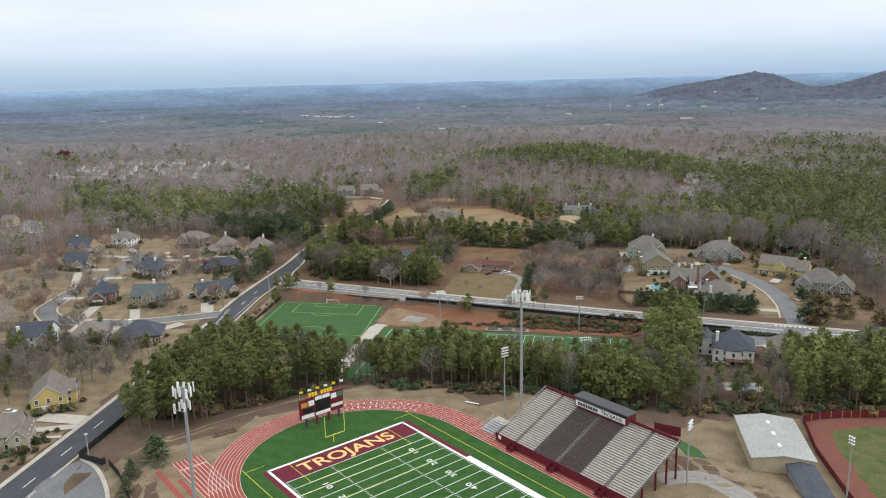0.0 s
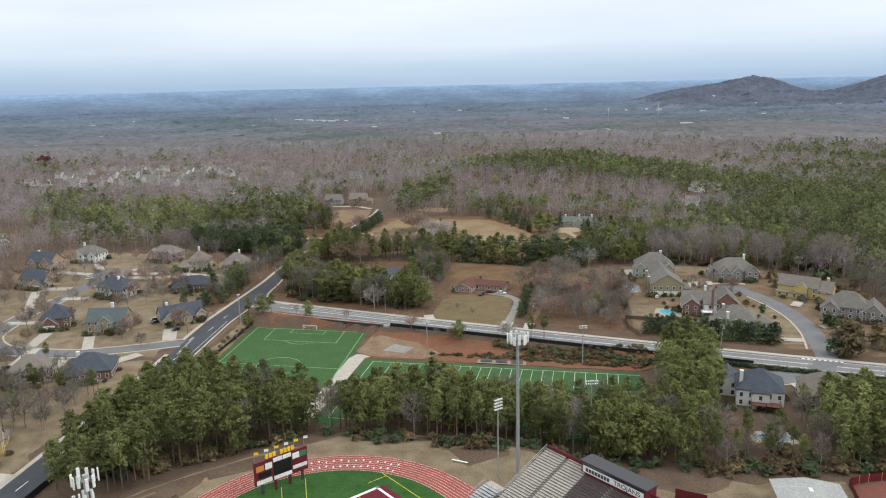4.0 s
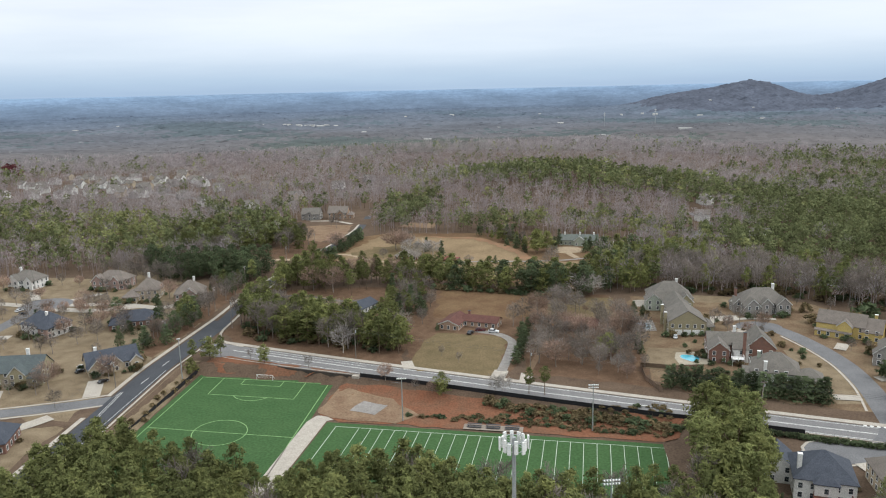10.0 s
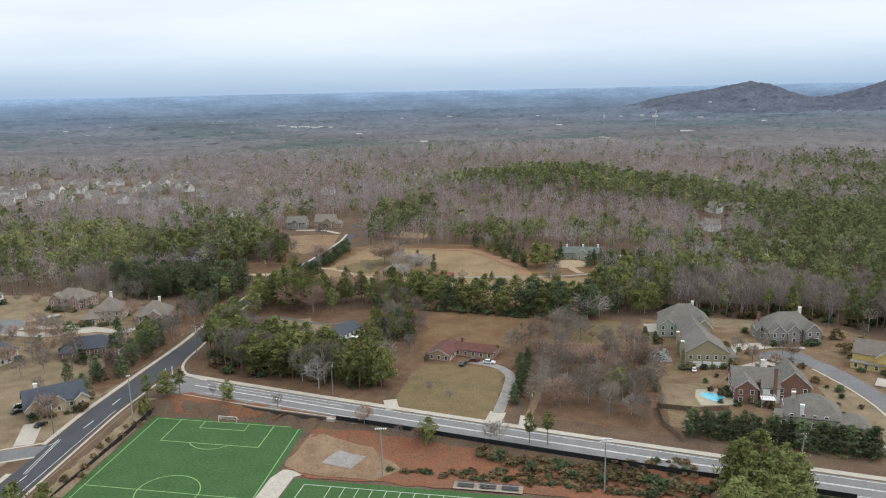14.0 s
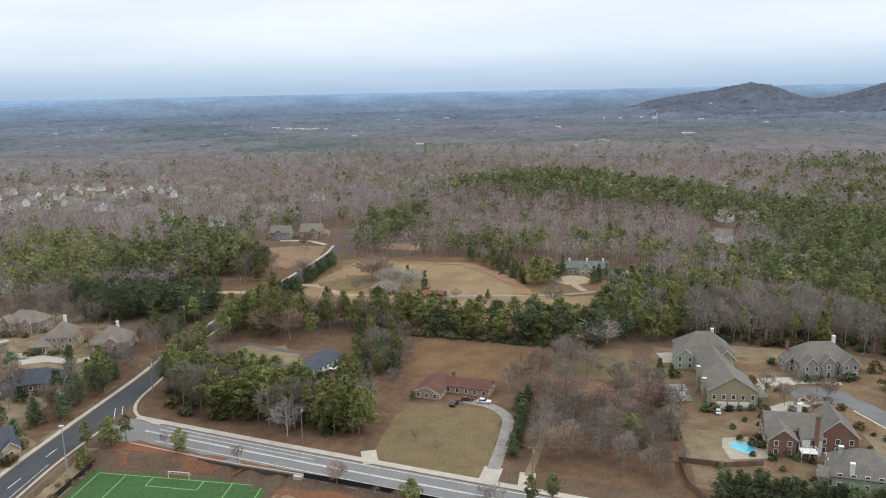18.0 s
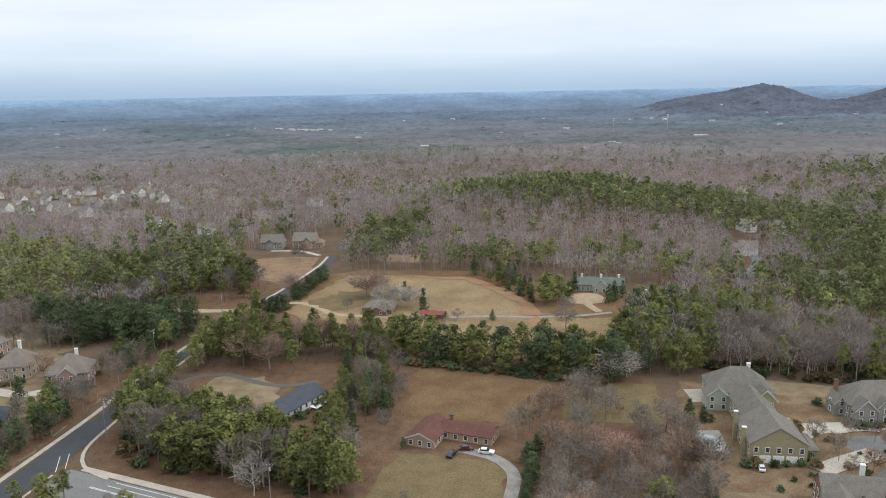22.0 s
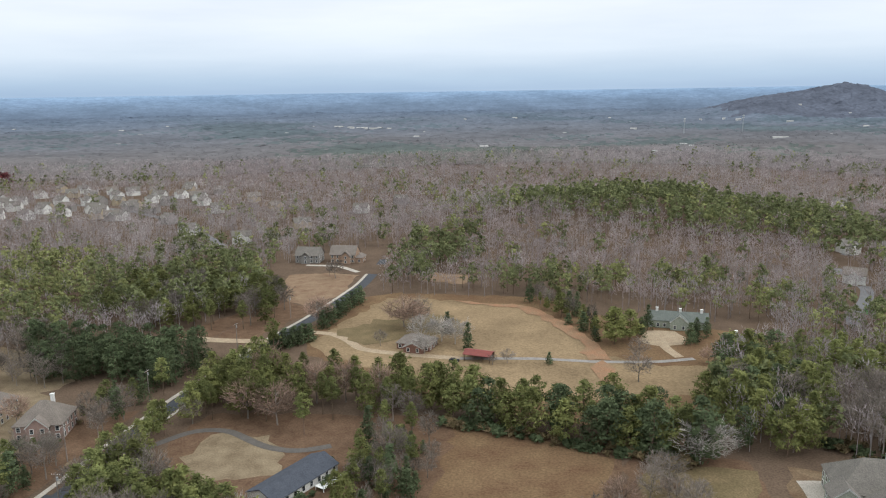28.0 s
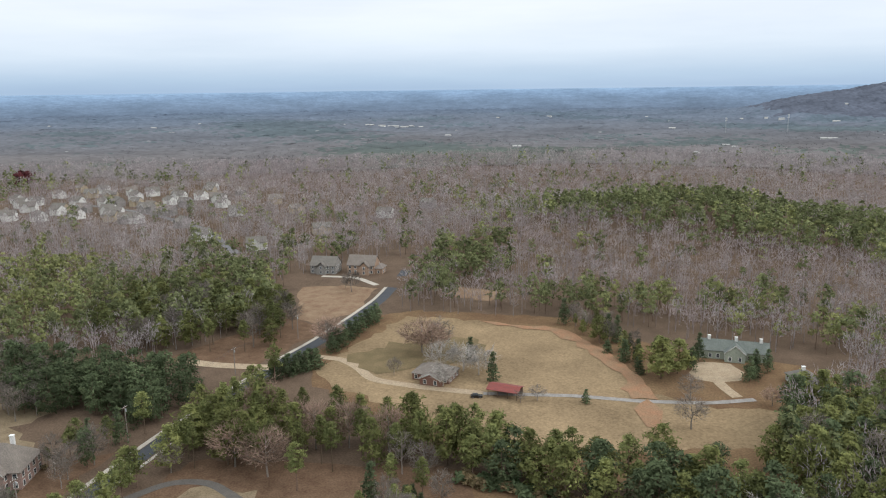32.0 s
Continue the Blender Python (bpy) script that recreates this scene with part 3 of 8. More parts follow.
def fline(x0, y0, x1, y1, w, material, z=0.065, name="line"):
    return field_line(turf, PP(x0, y0), PP(x1, y1), w, material, z, name)


HW = 24.4
fpatch = lambda name, x0, y0, x1, y1, material, z: link(name, mesh_of(name, [P(x, y, z) for x, y in ((x0, y0), (x1, y0), (x1, y1), (x0, y1))], [(0, 1, 2, 3)]), material, turf)
fpatch("end_zone", -HW, -9.6, HW, -0.6, M_MAROON, 0.055)
fpatch("sideline_border", -HW - 2.4, -32.5, -HW - 0.7, 0.0, M_MAROON, 0.055)
fpatch("sideline_border", HW + 0.7, -32.5, HW + 2.4, 0.0, M_MAROON, 0.055)
fpatch("team_box", HW + 0.0, -92, HW + 2.2, -32.5, M_LINE_WHITE, 0.06)
fline(-HW - 0.6, 0, HW + 0.6, 0, 1.0, M_LINE_WHITE)
for s in (-1, 1):
    fline(s * (HW + 0.3), 0.4, s * (HW + 0.3), -110, 0.8, M_LINE_WHITE)
for k in range(21):
    y = -9.6 - k * 4.572
    fline(-HW, y, HW, y, 0.22, M_LINE_WHITE, 0.06)
    for j in range(1, 5):
        for x in (-HW + 0.6, HW - 0.6, -9.0, 9.0):
            if k < 12:
                fline(x - 0.4, y - j * 0.914, x + 0.4, y - j * 0.914, 0.16, M_LINE_WHITE, 0.06, "hash_mark")
for s in (-1, 1):
    fline(s * 30.5, 6, s * 30.5, -110, 0.16, M_LINE_YELLOW)
    fline(s * 18, -0.5, s * 18, -14, 0.16, M_LINE_YELLOW)
fline(-30.5, 0.8 + 3, -24, 0.8 + 3, 0.16, M_LINE_YELLOW)
fline(24, 3.8, 30.5, 3.8, 0.16, M_LINE_YELLOW)
for y in (-14, -18.5, -27.5):
    fline(-18 if y != -18.5 else -HW, y, 18 if y != -18.5 else HW, y, 0.14, M_LINE_YELLOW)


def lettering(text, size, m, material, parent, name="lettering", extrude=0.004, sx=1.0, bold=0.0):
    cu = bpy.data.curves.new(name, "FONT")
    cu.body, cu.size, cu.align_x, cu.align_y, cu.extrude, cu.offset = text, size, "CENTER", "CENTER", extrude, bold
    tmp = bpy.data.objects.new(name, cu)
    scene.collection.objects.link(tmp)
    dg = bpy.context.evaluated_depsgraph_get()
    me = bpy.data.meshes.new_from_object(tmp.evaluated_get(dg))
    bpy.data.objects.remove(tmp)
    me.materials.clear()
    ob = link(name, me, material, parent)
    ob.matrix_basis = m @ Matrix.Diagonal((sx, 1, 1, 1))
    return ob


lettering("TROJANS", 7.2, FIELD @ pose(0, -5.1, 0.07), M_GOLD, turf, "end_zone_word", 0.004, 1.12, 0.12)
for k, word in enumerate(("1 0", "2 0", "3 0", "4 0")):
    y = -9.6 - 9.144 * (k + 1)
    lettering(word, 2.6, FIELD @ pose(15.5, y, 0.07, 0, 0, 90), M_LINE_WHITE, turf, "yard_number", 0.002, 1.2, 0.04)
    lettering(word, 2.6, FIELD @ pose(-15.5, y, 0.07, 0, 0, -90), M_LINE_WHITE, turf, "yard_number", 0.002, 1.2, 0.04)


# ---- clearings, lawns and yards ----
sheet("lawn", [(-340, 430), (-300, 352), (-160, 350), (-157, 400), (-156, 470), (-158, 500), (-185, 528), (-235, 560), (-330, 560)], M_LAWN, 0.025, "tan winter lawns of the western houses", rough_edge=2, seed=3)
sheet("lawn", [(-260, 338), (-158, 344), (-158, 210), (-168, 200), (-200, 240), (-235, 290)], M_LAWN, 0.030, "tan winter lawns below the street", rough_edge=2, seed=4)
sheet("verge", [(-157, 530), (-156, 470), (-158, 415), (-172, 425), (-178, 470), (-172, 520)], M_LITTER, 0.050, "red-brown leaf litter verge beside the road", rough_edge=1.5, seed=5)
sheet("verge", [(-140.9, 300), (-136, 300), (-134.5, 360), (-134.5, 412), (-141, 412)], M_LAWN, 0.080, "dry grass verge above the pitch", rough_edge=0.3, seed=6)
sheet("verge", [(-139, 452), (-125, 434), (-60, 412), (-45, 408), (-46, 440), (-70, 452), (-132, 476)], M_LITTER, 0.055, "red-brown needle litter under the pines", rough_edge=1.5, seed=7)
sheet("yard", [(-134, 476), (-70, 452), (-46, 440), (-44, 417), (4, 402), (12, 440), (18, 520), (-40, 542), (-130, 530)], M_LITTER, 0.050, "brown winter yard with fallen leaves", rough_edge=2, seed=8)
sheet("lawn", [(-120, 515), (-100, 517), (-90, 505), (-86, 490), (-108, 484), (-122, 496)], M_LAWN, 0.080, "tan dormant lawn beside the grey-roofed house", rough_edge=2, seed=9)
sheet("lawn", [(-42, 410), (-37, 402), (-5, 396), (-1, 420), (1, 440), (-4, 447), (-18, 450), (-32, 452), (-38, 440)], M_GRASS_OLIVE, 0.085, "patchy olive and tan front lawn", rough_edge=1, seed=10)
sheet("lawn", [(-36, 476), (12, 476), (17, 515), (-5, 527), (-37, 536)], M_GRASS, 0.080, "dormant brown field behind the brick house", rough_edge=2, seed=11)
sheet("verge", [(8, 400), (58, 386), (62, 470), (60, 520), (22, 520), (14, 470)], M_LITTER, 0.025, "leaf-strewn overgrown lot", rough_edge=2, seed=12)
sheet("lawn", [(22, 480), (56, 478), (58, 512), (26, 516)], M_GRASS_OLIVE, 0.050, "mossy green-brown back lawn", rough_edge=2, seed=13)
sheet("lawn", [(60, 385), (180, 352), (185, 470), (150, 512), (70, 516), (60, 470)], M_YARD, 0.035, "mulched yards of the eastern houses", rough_edge=2, seed=14)
sheet("lawn", [(58, 407), (72, 405), (82, 432), (64, 432)], M_LAWN, 0.060, "tan dormant back lawn", rough_edge=0.5, seed=15)
sheet("lawn", [(121, 372), (133, 372), (137, 400), (133, 425), (122, 430), (119, 400)], M_LAWN, 0.065, "tan dormant front lawn beside the street", rough_edge=0.5, seed=16)
sheet("lawn", [(95, 505), (130, 503), (140, 512), (98, 520)], M_LAWN, 0.070, "tan dormant lawn behind the houses", rough_edge=1, seed=17)
sheet("field", [(-126, 634), (-116, 600), (-60, 560), (-40, 551), (50, 528), (70, 560), (92, 590), (96, 640), (80, 652), (40, 660), (10, 676), (-14, 704), (-100, 704), (-118, 690)], M_GRASS, 0.055, "darker dormant grass round the farm field", rough_edge=2, seed=31)
sheet("lawn", [(-262, 540), (-205, 542), (-198, 556), (-232, 584), (-262, 590)], M_LAWN, 0.060, "tan lawn beside the evergreen stand", rough_edge=2, seed=32)
sheet("field", [(-118, 612), (-104, 596), (-48, 566), (0, 560), (60, 572), (68, 604), (36, 602), (18, 612), (2, 656), (-22, 684), (-64, 692), (-100, 692), (-106, 672)], M_FIELD, 0.085, "large tan dormant grass field", rough_edge=2, seed=18)
sheet("field_edge", [(20, 604), (17, 626), (6, 650), (-10, 672), (-24, 686), (-62, 692), (-60, 688), (-26, 681), (-13, 666), (0, 646), (9, 624), (9, 604)], M_CLAY_PALE, 0.28, "bare reddish dirt along the field's edge", rough_edge=2.2, seed=19)
sheet("field_edge", [(16, 606), (21, 596), (19, 580), (15, 582), (12, 596)], M_CLAY_PALE, 0.28, "bare reddish dirt track down the field", rough_edge=0.8, seed=52)
sheet("field", [(-112, 630), (-96, 650), (-60, 668), (-48, 640), (-70, 622), (-92, 612)], M_GRASS_OLIVE, 0.2, "olive-brown grass round the farmhouse", rough_edge=3, seed=53)
sheet("yard", [(-178, 740), (-132, 756), (-128, 696), (-144, 672), (-158, 684)], M_DIRT, 0.035, "bare tan building lot", rough_edge=1.5, seed=20)
sheet("verge", [(-190, 612), (-149, 608), (-140, 640), (-130, 668), (-146, 672), (-160, 684), (-175, 650)], M_LITTER, 0.040, "red-brown leaf litter clearing", rough_edge=1.5, seed=21)
strip("track_path", [(-182, 613), (-165, 610), (-137, 612)], 6, M_SAND, 0.16, "pale sandy track off the road", "path")
sheet("bank", [fp(-9, 9), fp(2, 4.5), fp(126, 4.5), fp(128, 16), fp(90, 22), fp(60, 26), fp(20, 33), fp(-9, 37)], M_CLAY, 0.16, "bare red clay bank above the practice field", rough_edge=1, seed=22)
sheet("bank", [fp(-10, 9), fp(3, 6), fp(24, 6), fp(30, 14), fp(16, 27), fp(-9, 35)], M_DIRT, 0.26, "pale churned dirt beside the pitch", rough_edge=1, seed=23)
sheet("bank", [fp(2, 13), fp(14, 11), fp(17, 20), fp(5, 23)], M_GRAVEL, 0.36, "grey gravel patch on the dirt", rough_edge=1, seed=24)
slab = sheet("bench_slab", [fp(49, 4.2), fp(71, 4.2), fp(71, 8.6), fp(49, 8.6)], mat("stained_concrete", (0.20, 0.165, 0.135), second=(0.30, 0.26, 0.22), scale=2.5, rough=1), 0.42, "weathered concrete pad with dark benches", "pad")
sheet("stadium_ground", [PP(-72, 30), PP(-40, 48), PP(0, 44), PP(40, 34), PP(64, 12), PP(80, -40), PP(100, -60), PP(100, -150), PP(-75, -150)], M_LAWN, 0.030, "tan dormant grass round the stadium", rough_edge=1.5, seed=26)
sheet("stadium_ground", [(38, 236), (66, 250), (98, 252), (92, 200), (85, 150), (45, 160), (48, 200)], M_LAWN, 0.036, "sandy tan ground beside the stand", rough_edge=1.5, seed=27)
strip("apron", [PP(38, -20), PP(38, -90)], 4.5, M_GRAVEL, 0.04, "grey asphalt apron in front of the stand", "path", flat=0.0)
strip("service_path", [(40, 200), (52, 205), (62, 192), (66, 170)], 7, M_GRAVEL, 0.06, "grey gravel service path", "path")
sheet("practice_green", [(49.7, 234.6), (57, 235), (57.6, 217), (51, 216)], M_TURF, 0.06, "small strip of green artificial turf", "sports pitch")
# ball park
sheet("warning_track", [(97.5, 249.5), (112, 253.5), (127, 254.3), (160, 250), (170, 190), (92, 190), (93, 215)], mat("warning_track", (0.17, 0.06, 0.045), second=(0.135, 0.058, 0.045), scale=3, rough=1), 0.05, "reddish warning track inside the fence", "sports pitch", rough_edge=0.2, seed=28)
sheet("outfield", [(103, 243), (113, 246.5), (127, 247), (160, 243), (165, 185), (100, 185), (101, 215)], mat("outfield_grass", (0.06, 0.088, 0.028), second=(0.12, 0.11, 0.055), scale=5, rough=1, spec=0.05), 0.08, "green and tan ball park outfield", "sports pitch", rough_edge=0.8, seed=29)
sheet("car_park", [(-141, 212), (-128, 200), (-117, 187), (-110, 165), (-146, 160), (-146, 205)], M_ASPHALT_MID, 0.05, "grey asphalt car park entrance", "car park")
strip("kerb", [(-141, 213), (-127.5, 200.5), (-116, 186), (-109, 165)], 1.2, M_CONCRETE, 0.2, "pale concrete kerb round the car park", "kerb", thick=0.3)
# streets and driveways
strip("street", [(-151, 369), (-171, 361), (-200, 351), (-238, 355), (-256, 372), (-261, 410), (-259, 446), (-261, 490)], 8, M_ASPHALT_MID, 0.05, "grey asphalt residential street")
strip("kerb", [(-157, 373), (-172, 366), (-200, 356.2), (-236, 360), (-250.5, 374), (-256, 410), (-254, 446)], 1.0, M_CONCRETE, 0.14, "pale concrete kerb of the street", "kerb", thick=0.2)
strip("kerb", [(-154, 363), (-171, 355.5), (-200, 345.6), (-242, 350), (-262, 372), (-266, 410), (-264, 446)], 1.0, M_CONCRETE, 0.14, "pale concrete kerb of the street", "kerb", thick=0.2)
sheet("cul_de_sac", [(-261 + 15 * math.cos(a), 500 + 13 * math.sin(a)) for a in np.linspace(0, 6.1, 22)], M_ASPHALT_MID, 0.06, "round grey asphalt turning circle", "road")
strip("street", [(131, 346), (139, 385), (141, 410), (138.5, 431), (132, 455), (124, 465)], 9, M_ASPHALT_MID, 0.07, "grey asphalt side street")
sheet("cul_de_sac", [(122 + 11 * math.cos(a), 463 + 8 * math.sin(a)) for a in np.linspace(0, 6.1, 22)], M_ASPHALT_MID, 0.075, "round grey asphalt turning circle", "road")
strip("kerb", [(128.5, 366), (133.7, 386), (135.7, 410), (133.4, 429), (127.5, 449)], 0.9, M_CONCRETE, 0.16, "pale concrete kerb of the side street", "kerb", thick=0.2)
strip("street", [(131, 352), (128, 343), (121, 338)], 9, M_ASPHALT_MID, 0.08, "grey asphalt side street")
sheet("drive_loop", [(93, 333), (98, 341), (106, 342), (116, 340), (124, 337), (121, 331), (110, 327), (100, 326), (94, 328)], M_ASPHALT_MID, 0.06, "grey asphalt turning loop", "road")
strip("kerb", [(124, 339.5), (116, 342), (106, 344), (97, 343), (91.5, 334), (93, 327), (100, 324), (110, 325), (121, 329)], 0.9, M_CONCRETE, 0.16, "pale concrete kerb round the loop", "kerb", thick=0.2)
DRIVES = [
    ([(-40.5, 404), (-43, 413)], 5, M_CONCRETE), ([(-3.2, 395), (-1.5, 403)], 6, M_CONCRETE), ([(8, 391), (9, 400)], 5, M_CONCRETE),
    ([(-1.6, 402), (1.5, 420), (4, 440), (-2, 450), (-14, 455)], 4.2, M_GRAVEL), ([(9, 398), (14, 420), (20, 450)], 2.6, M_DIRT),
    ([(-140, 498), (-128, 517), (-116, 519), (-98, 508), (-86, 506), (-76, 512)], 3.2, mat("old_asphalt", (0.085, 0.077, 0.07), second=(0.11, 0.10, 0.09), scale=2, rough=1)),
    ([(-130, 628), (-112, 627), (-102, 619), (-92, 606), (-70, 602), (-45, 600)], 4.5, M_SAND), ([(-45, 600), (-10, 604), (15, 603), (40, 606), (56, 612)], 3.0, M_GRAVEL),
    ([(50, 613), (46, 623), (44, 634)], 4.5, M_SAND), ([(-134, 752), (-152, 768), (-175, 768)], 4, M_CONCRETE),
    ([(-163, 371), (-170, 388)], 6.5, M_CONCRETE), ([(-262, 395), (-246, 396)], 5, M_CONCRETE), ([(-258, 440), (-244, 442)], 6, M_CONCRETE), ([(-266, 462), (-282, 461)], 7, M_CONCRETE), ([(-250, 490), (-226, 487), (-204, 496)], 7, M_CONCRETE), ([(-273, 497), (-300, 503)], 6, M_CONCRETE), ([(-222, 357), (-217, 336), (-222, 330)], 6, M_CONCRETE), ([(-200, 347), (-198, 334)], 5, M_CONCRETE), ([(-215, 500), (-190, 492), (-184, 498)], 6, M_CONCRETE), ([(104, 470), (96, 476), (97, 484)], 7, M_CONCRETE), ([(-196, 357), (-205, 375)], 5, M_CONCRETE), ([(-226, 360), (-230, 380)], 6, M_CONCRETE),
    ([(-168, 352), (-176, 340), (-185, 336)], 6, M_CONCRETE), ([(-266, 420), (-284, 455)], 5, M_CONCRETE), ([(-254, 470), (-238, 452)], 5, M_CONCRETE),
    ([(-250, 508), (-240, 522)], 5, M_CONCRETE), ([(-246, 498), (-222, 500), (-208, 502)], 6, M_CONCRETE), ([(-272, 508), (-285, 526)], 5, M_CONCRETE),
    ([(-156, 241), (-174, 243)], 7, M_CONCRETE), ([(-156, 236), (-172, 232)], 4, M_CONCRETE), ([(-157, 228), (-170, 226)], 2, M_CONCRETE),
    ([(96, 445), (100, 448), (112, 455), (118, 458)], 7, M_CONCRETE), ([(110, 472), (120, 476), (134, 474)], 3, M_CONCRETE), ([(122, 378), (131, 377)], 5, M_CONCRETE),
    ([(146, 430), (151, 438)], 5, M_CONCRETE), ([(146, 396), (155, 398)], 5, M_CONCRETE), ([(110, 327), (112, 318)], 6, M_CONCRETE),
]
for k, (pts, w, mt) in enumerate(DRIVES):
    strip("driveway", pts, w, mt, 0.12 + 0.006 * k, "pale driveway leading to a house", "driveway", step=2.5)

sheet("court", [(36, 630), (44, 627), (53, 631), (57, 640), (52, 649), (40, 649), (35, 640)], M_SAND, 0.09, "pale sandy forecourt before the sage house", "terrace", rough_edge=1.2, seed=54)
sheet("court", [(97, 470), (116, 473), (117, 481), (98, 479)], M_CONCRETE, 0.095, "pale paved forecourt between the houses", "terrace", rough_edge=0.4, seed=41)
sheet("court", [(70, 497), (80, 498), (80, 510), (70, 509)], M_CONCRETE, 0.100, "pale paved terrace behind the olive house", "terrace", rough_edge=0.4, seed=42)

# lane paint
for x0, x1, off, solid in ((-125, 320, 0.25, True), (-125, 320, -0.25, True), (-118, 320, 5.2, True), (-118, 320, -5.2, True), (-120, -60, 2.8, True)):
    strip("lane_line", line_of(lambda x: road_mid(x) + off, x0, x1, 30), 0.2, M_PAINT, 0.066, "painted lane line", "road marking", parent=road_cross)
for k in range(8):
    x = 122.5 + k * 2.0
    strip("crosswalk_bar", [(x, road_mid(x) + 5.8), (x + 1.0, road_mid(x) + 9.2)], 1.1, M_PAINT, 0.09, "white crosswalk bar", "road marking", parent=road_cross)
road_west = [o for o in bpy.data.objects if o.name == "road"][0]
for y in (195, 215, 235, 255, 275, 300, 325, 345, 385, 405):
    strip("lane_line", [(-149.3, y), (-149.0, y + 6)], 0.25, M_PAINT, 0.14, parent=road_west)
for p in ([(-150, 352), (-152.5, 376)], [(-150.8, 352), (-153.3, 376)], [(-143.5, 446), (-139, 436)], [(-145.5, 444), (-141, 434)], [(-154, 371), (-153, 375)], [(-144.5, 330), (-145.4, 400)]):
    strip("lane_line", p, 0.16, M_PAINT, 0.14, parent=road_west)


# ---- trees ----
def tri_mesh(name, T):
    """A mesh of loose triangles from an array (n, 3, 3)."""
    n = len(T)
    me = bpy.data.meshes.new(name)
    me.vertices.add(3 * n)
    me.vertices.foreach_set("co", np.ascontiguousarray(T, dtype=np.float32).ravel())
    me.loops.add(3 * n)
    me.loops.foreach_set("vertex_index", np.arange(3 * n, dtype=np.int32))
    me.polygons.add(n)
    me.polygons.foreach_set("loop_start", np.arange(0, 3 * n, 3, dtype=np.int32))
    me.update()
    me.validate()
    return me


def leaves(rng, centres, per, size, flat=0.7, spread=0.6, slim=0.36, out=None):
    """Small triangles strewn round centres: needle tufts or leaves, facing outwards along out where it is given."""
    c = np.repeat(centres, per, 0)
    c = c + rng.normal(0, spread, c.shape) * (1, 1, flat)
    if out is None:
        n = rng.normal(0, 1, c.shape)
    else:
        n = np.repeat(out / (np.linalg.norm(out, axis=1)[:, None] + 1e-6), per, 0) + rng.normal(0, 0.55, c.shape) + (0, 0, 0.2)
    a = np.cross(n, rng.normal(0, 1, c.shape))
    a /= np.linalg.norm(a, axis=1)[:, None]
    b = np.cross(a, n)
    b /= np.linalg.norm(b, axis=1)[:, None]
    s = size * rng.uniform(0.6, 1.3, (len(c), 1))
    return np.stack([c + a * s * 0.95, c - a * s * 0.5 + b * s * slim, c - a * s * 0.5 - b * s * slim], 1)


def blob_points(rng, h0, h1, radius, n_blobs, n_tufts, profile, lean=0.0):
    t = np.sort(rng.uniform(0, 1, n_blobs))
    ang = np.cumsum(rng.uniform(1.6, 3.0, n_blobs))
    r = radius * profile(t) * rng.uniform(0.35, 1.0, n_blobs)
    blobs = np.stack([r * np.cos(ang), r * np.sin(ang), h0 + (h1 - h0) * t], -1)
    pick = rng.integers(0, n_blobs, n_tufts)
    p = blobs[pick]
    w = radius * (0.13 + 0.17 * profile(t[pick]))[:, None]
    d = rng.normal(0, 1, p.shape)
    d[:, 2] = np.abs(d[:, 2]) * np.where(rng.uniform(0, 1, len(d)) < 0.2, -1, 1)
    d = d / np.linalg.norm(d, axis=1)[:, None] * rng.uniform(0.35, 1.45, (len(d), 1))
    q = p + d * w * (1, 1, 0.62)
    whole = (q - (0, 0, h0 + 0.35 * (h1 - h0))) / (radius, radius, 0.55 * (h1 - h0))
    return blobs, q, 0.6 * d + whole


def stem_mesh(name, rng, height, r0, limbs=(), sides=6):
    bm = bmesh.new()
    pts = [Vector((0, 0, -0.4))]
    for k in range(1, 5):
        pts.append(Vector((rng.normal(0, 0.12), rng.normal(0, 0.12), height * k / 4)))
    for k in range(4):
        tube(bm, pts[k], pts[k + 1], r0 * (1 - 0.22 * k), r0 * (1 - 0.22 * (k + 1)), sides, False)
    for a, b, r in limbs:
        tube(bm, a, b, r, r * 0.35, 3, False)
    me = bpy.data.meshes.new(name)
    bm.to_mesh(me)
    bm.free()
    return me


LIBRARY = {}


def conifer(kind, seed, height, radius, base, n_tufts, per, size, needles, bark, profile, blobs=26, slim=0.42):
    rng = np.random.default_rng(seed)
    b, pts, out = blob_points(rng, height * base, height * 0.97, radius, blobs, n_tufts, profile)
    limbs = [((0, 0, q[2] - 0.8), (q[0] * 0.9, q[1] * 0.9, q[2]), 0.07) for q in b[::2]]
    for _ in range(5):
        a, h = rng.uniform(0, 6.28), rng.uniform(0.2, max(base, 0.22))
        limbs.append(((0, 0, height * h), (1.2 * math.cos(a), 1.2 * math.sin(a), height * h + 0.3), 0.04))
    trunk = stem_mesh("trunk", rng, height * 0.95, 0.018 * height ** 0.9, limbs)
    trunk.materials.append(bark)
    crown = tri_mesh("crown", leaves(rng, pts, per, size, 0.6, size * 0.55, slim, out))
    crown.materials.append(needles)
    LIBRARY.setdefault(kind, []).append((trunk, crown, height))


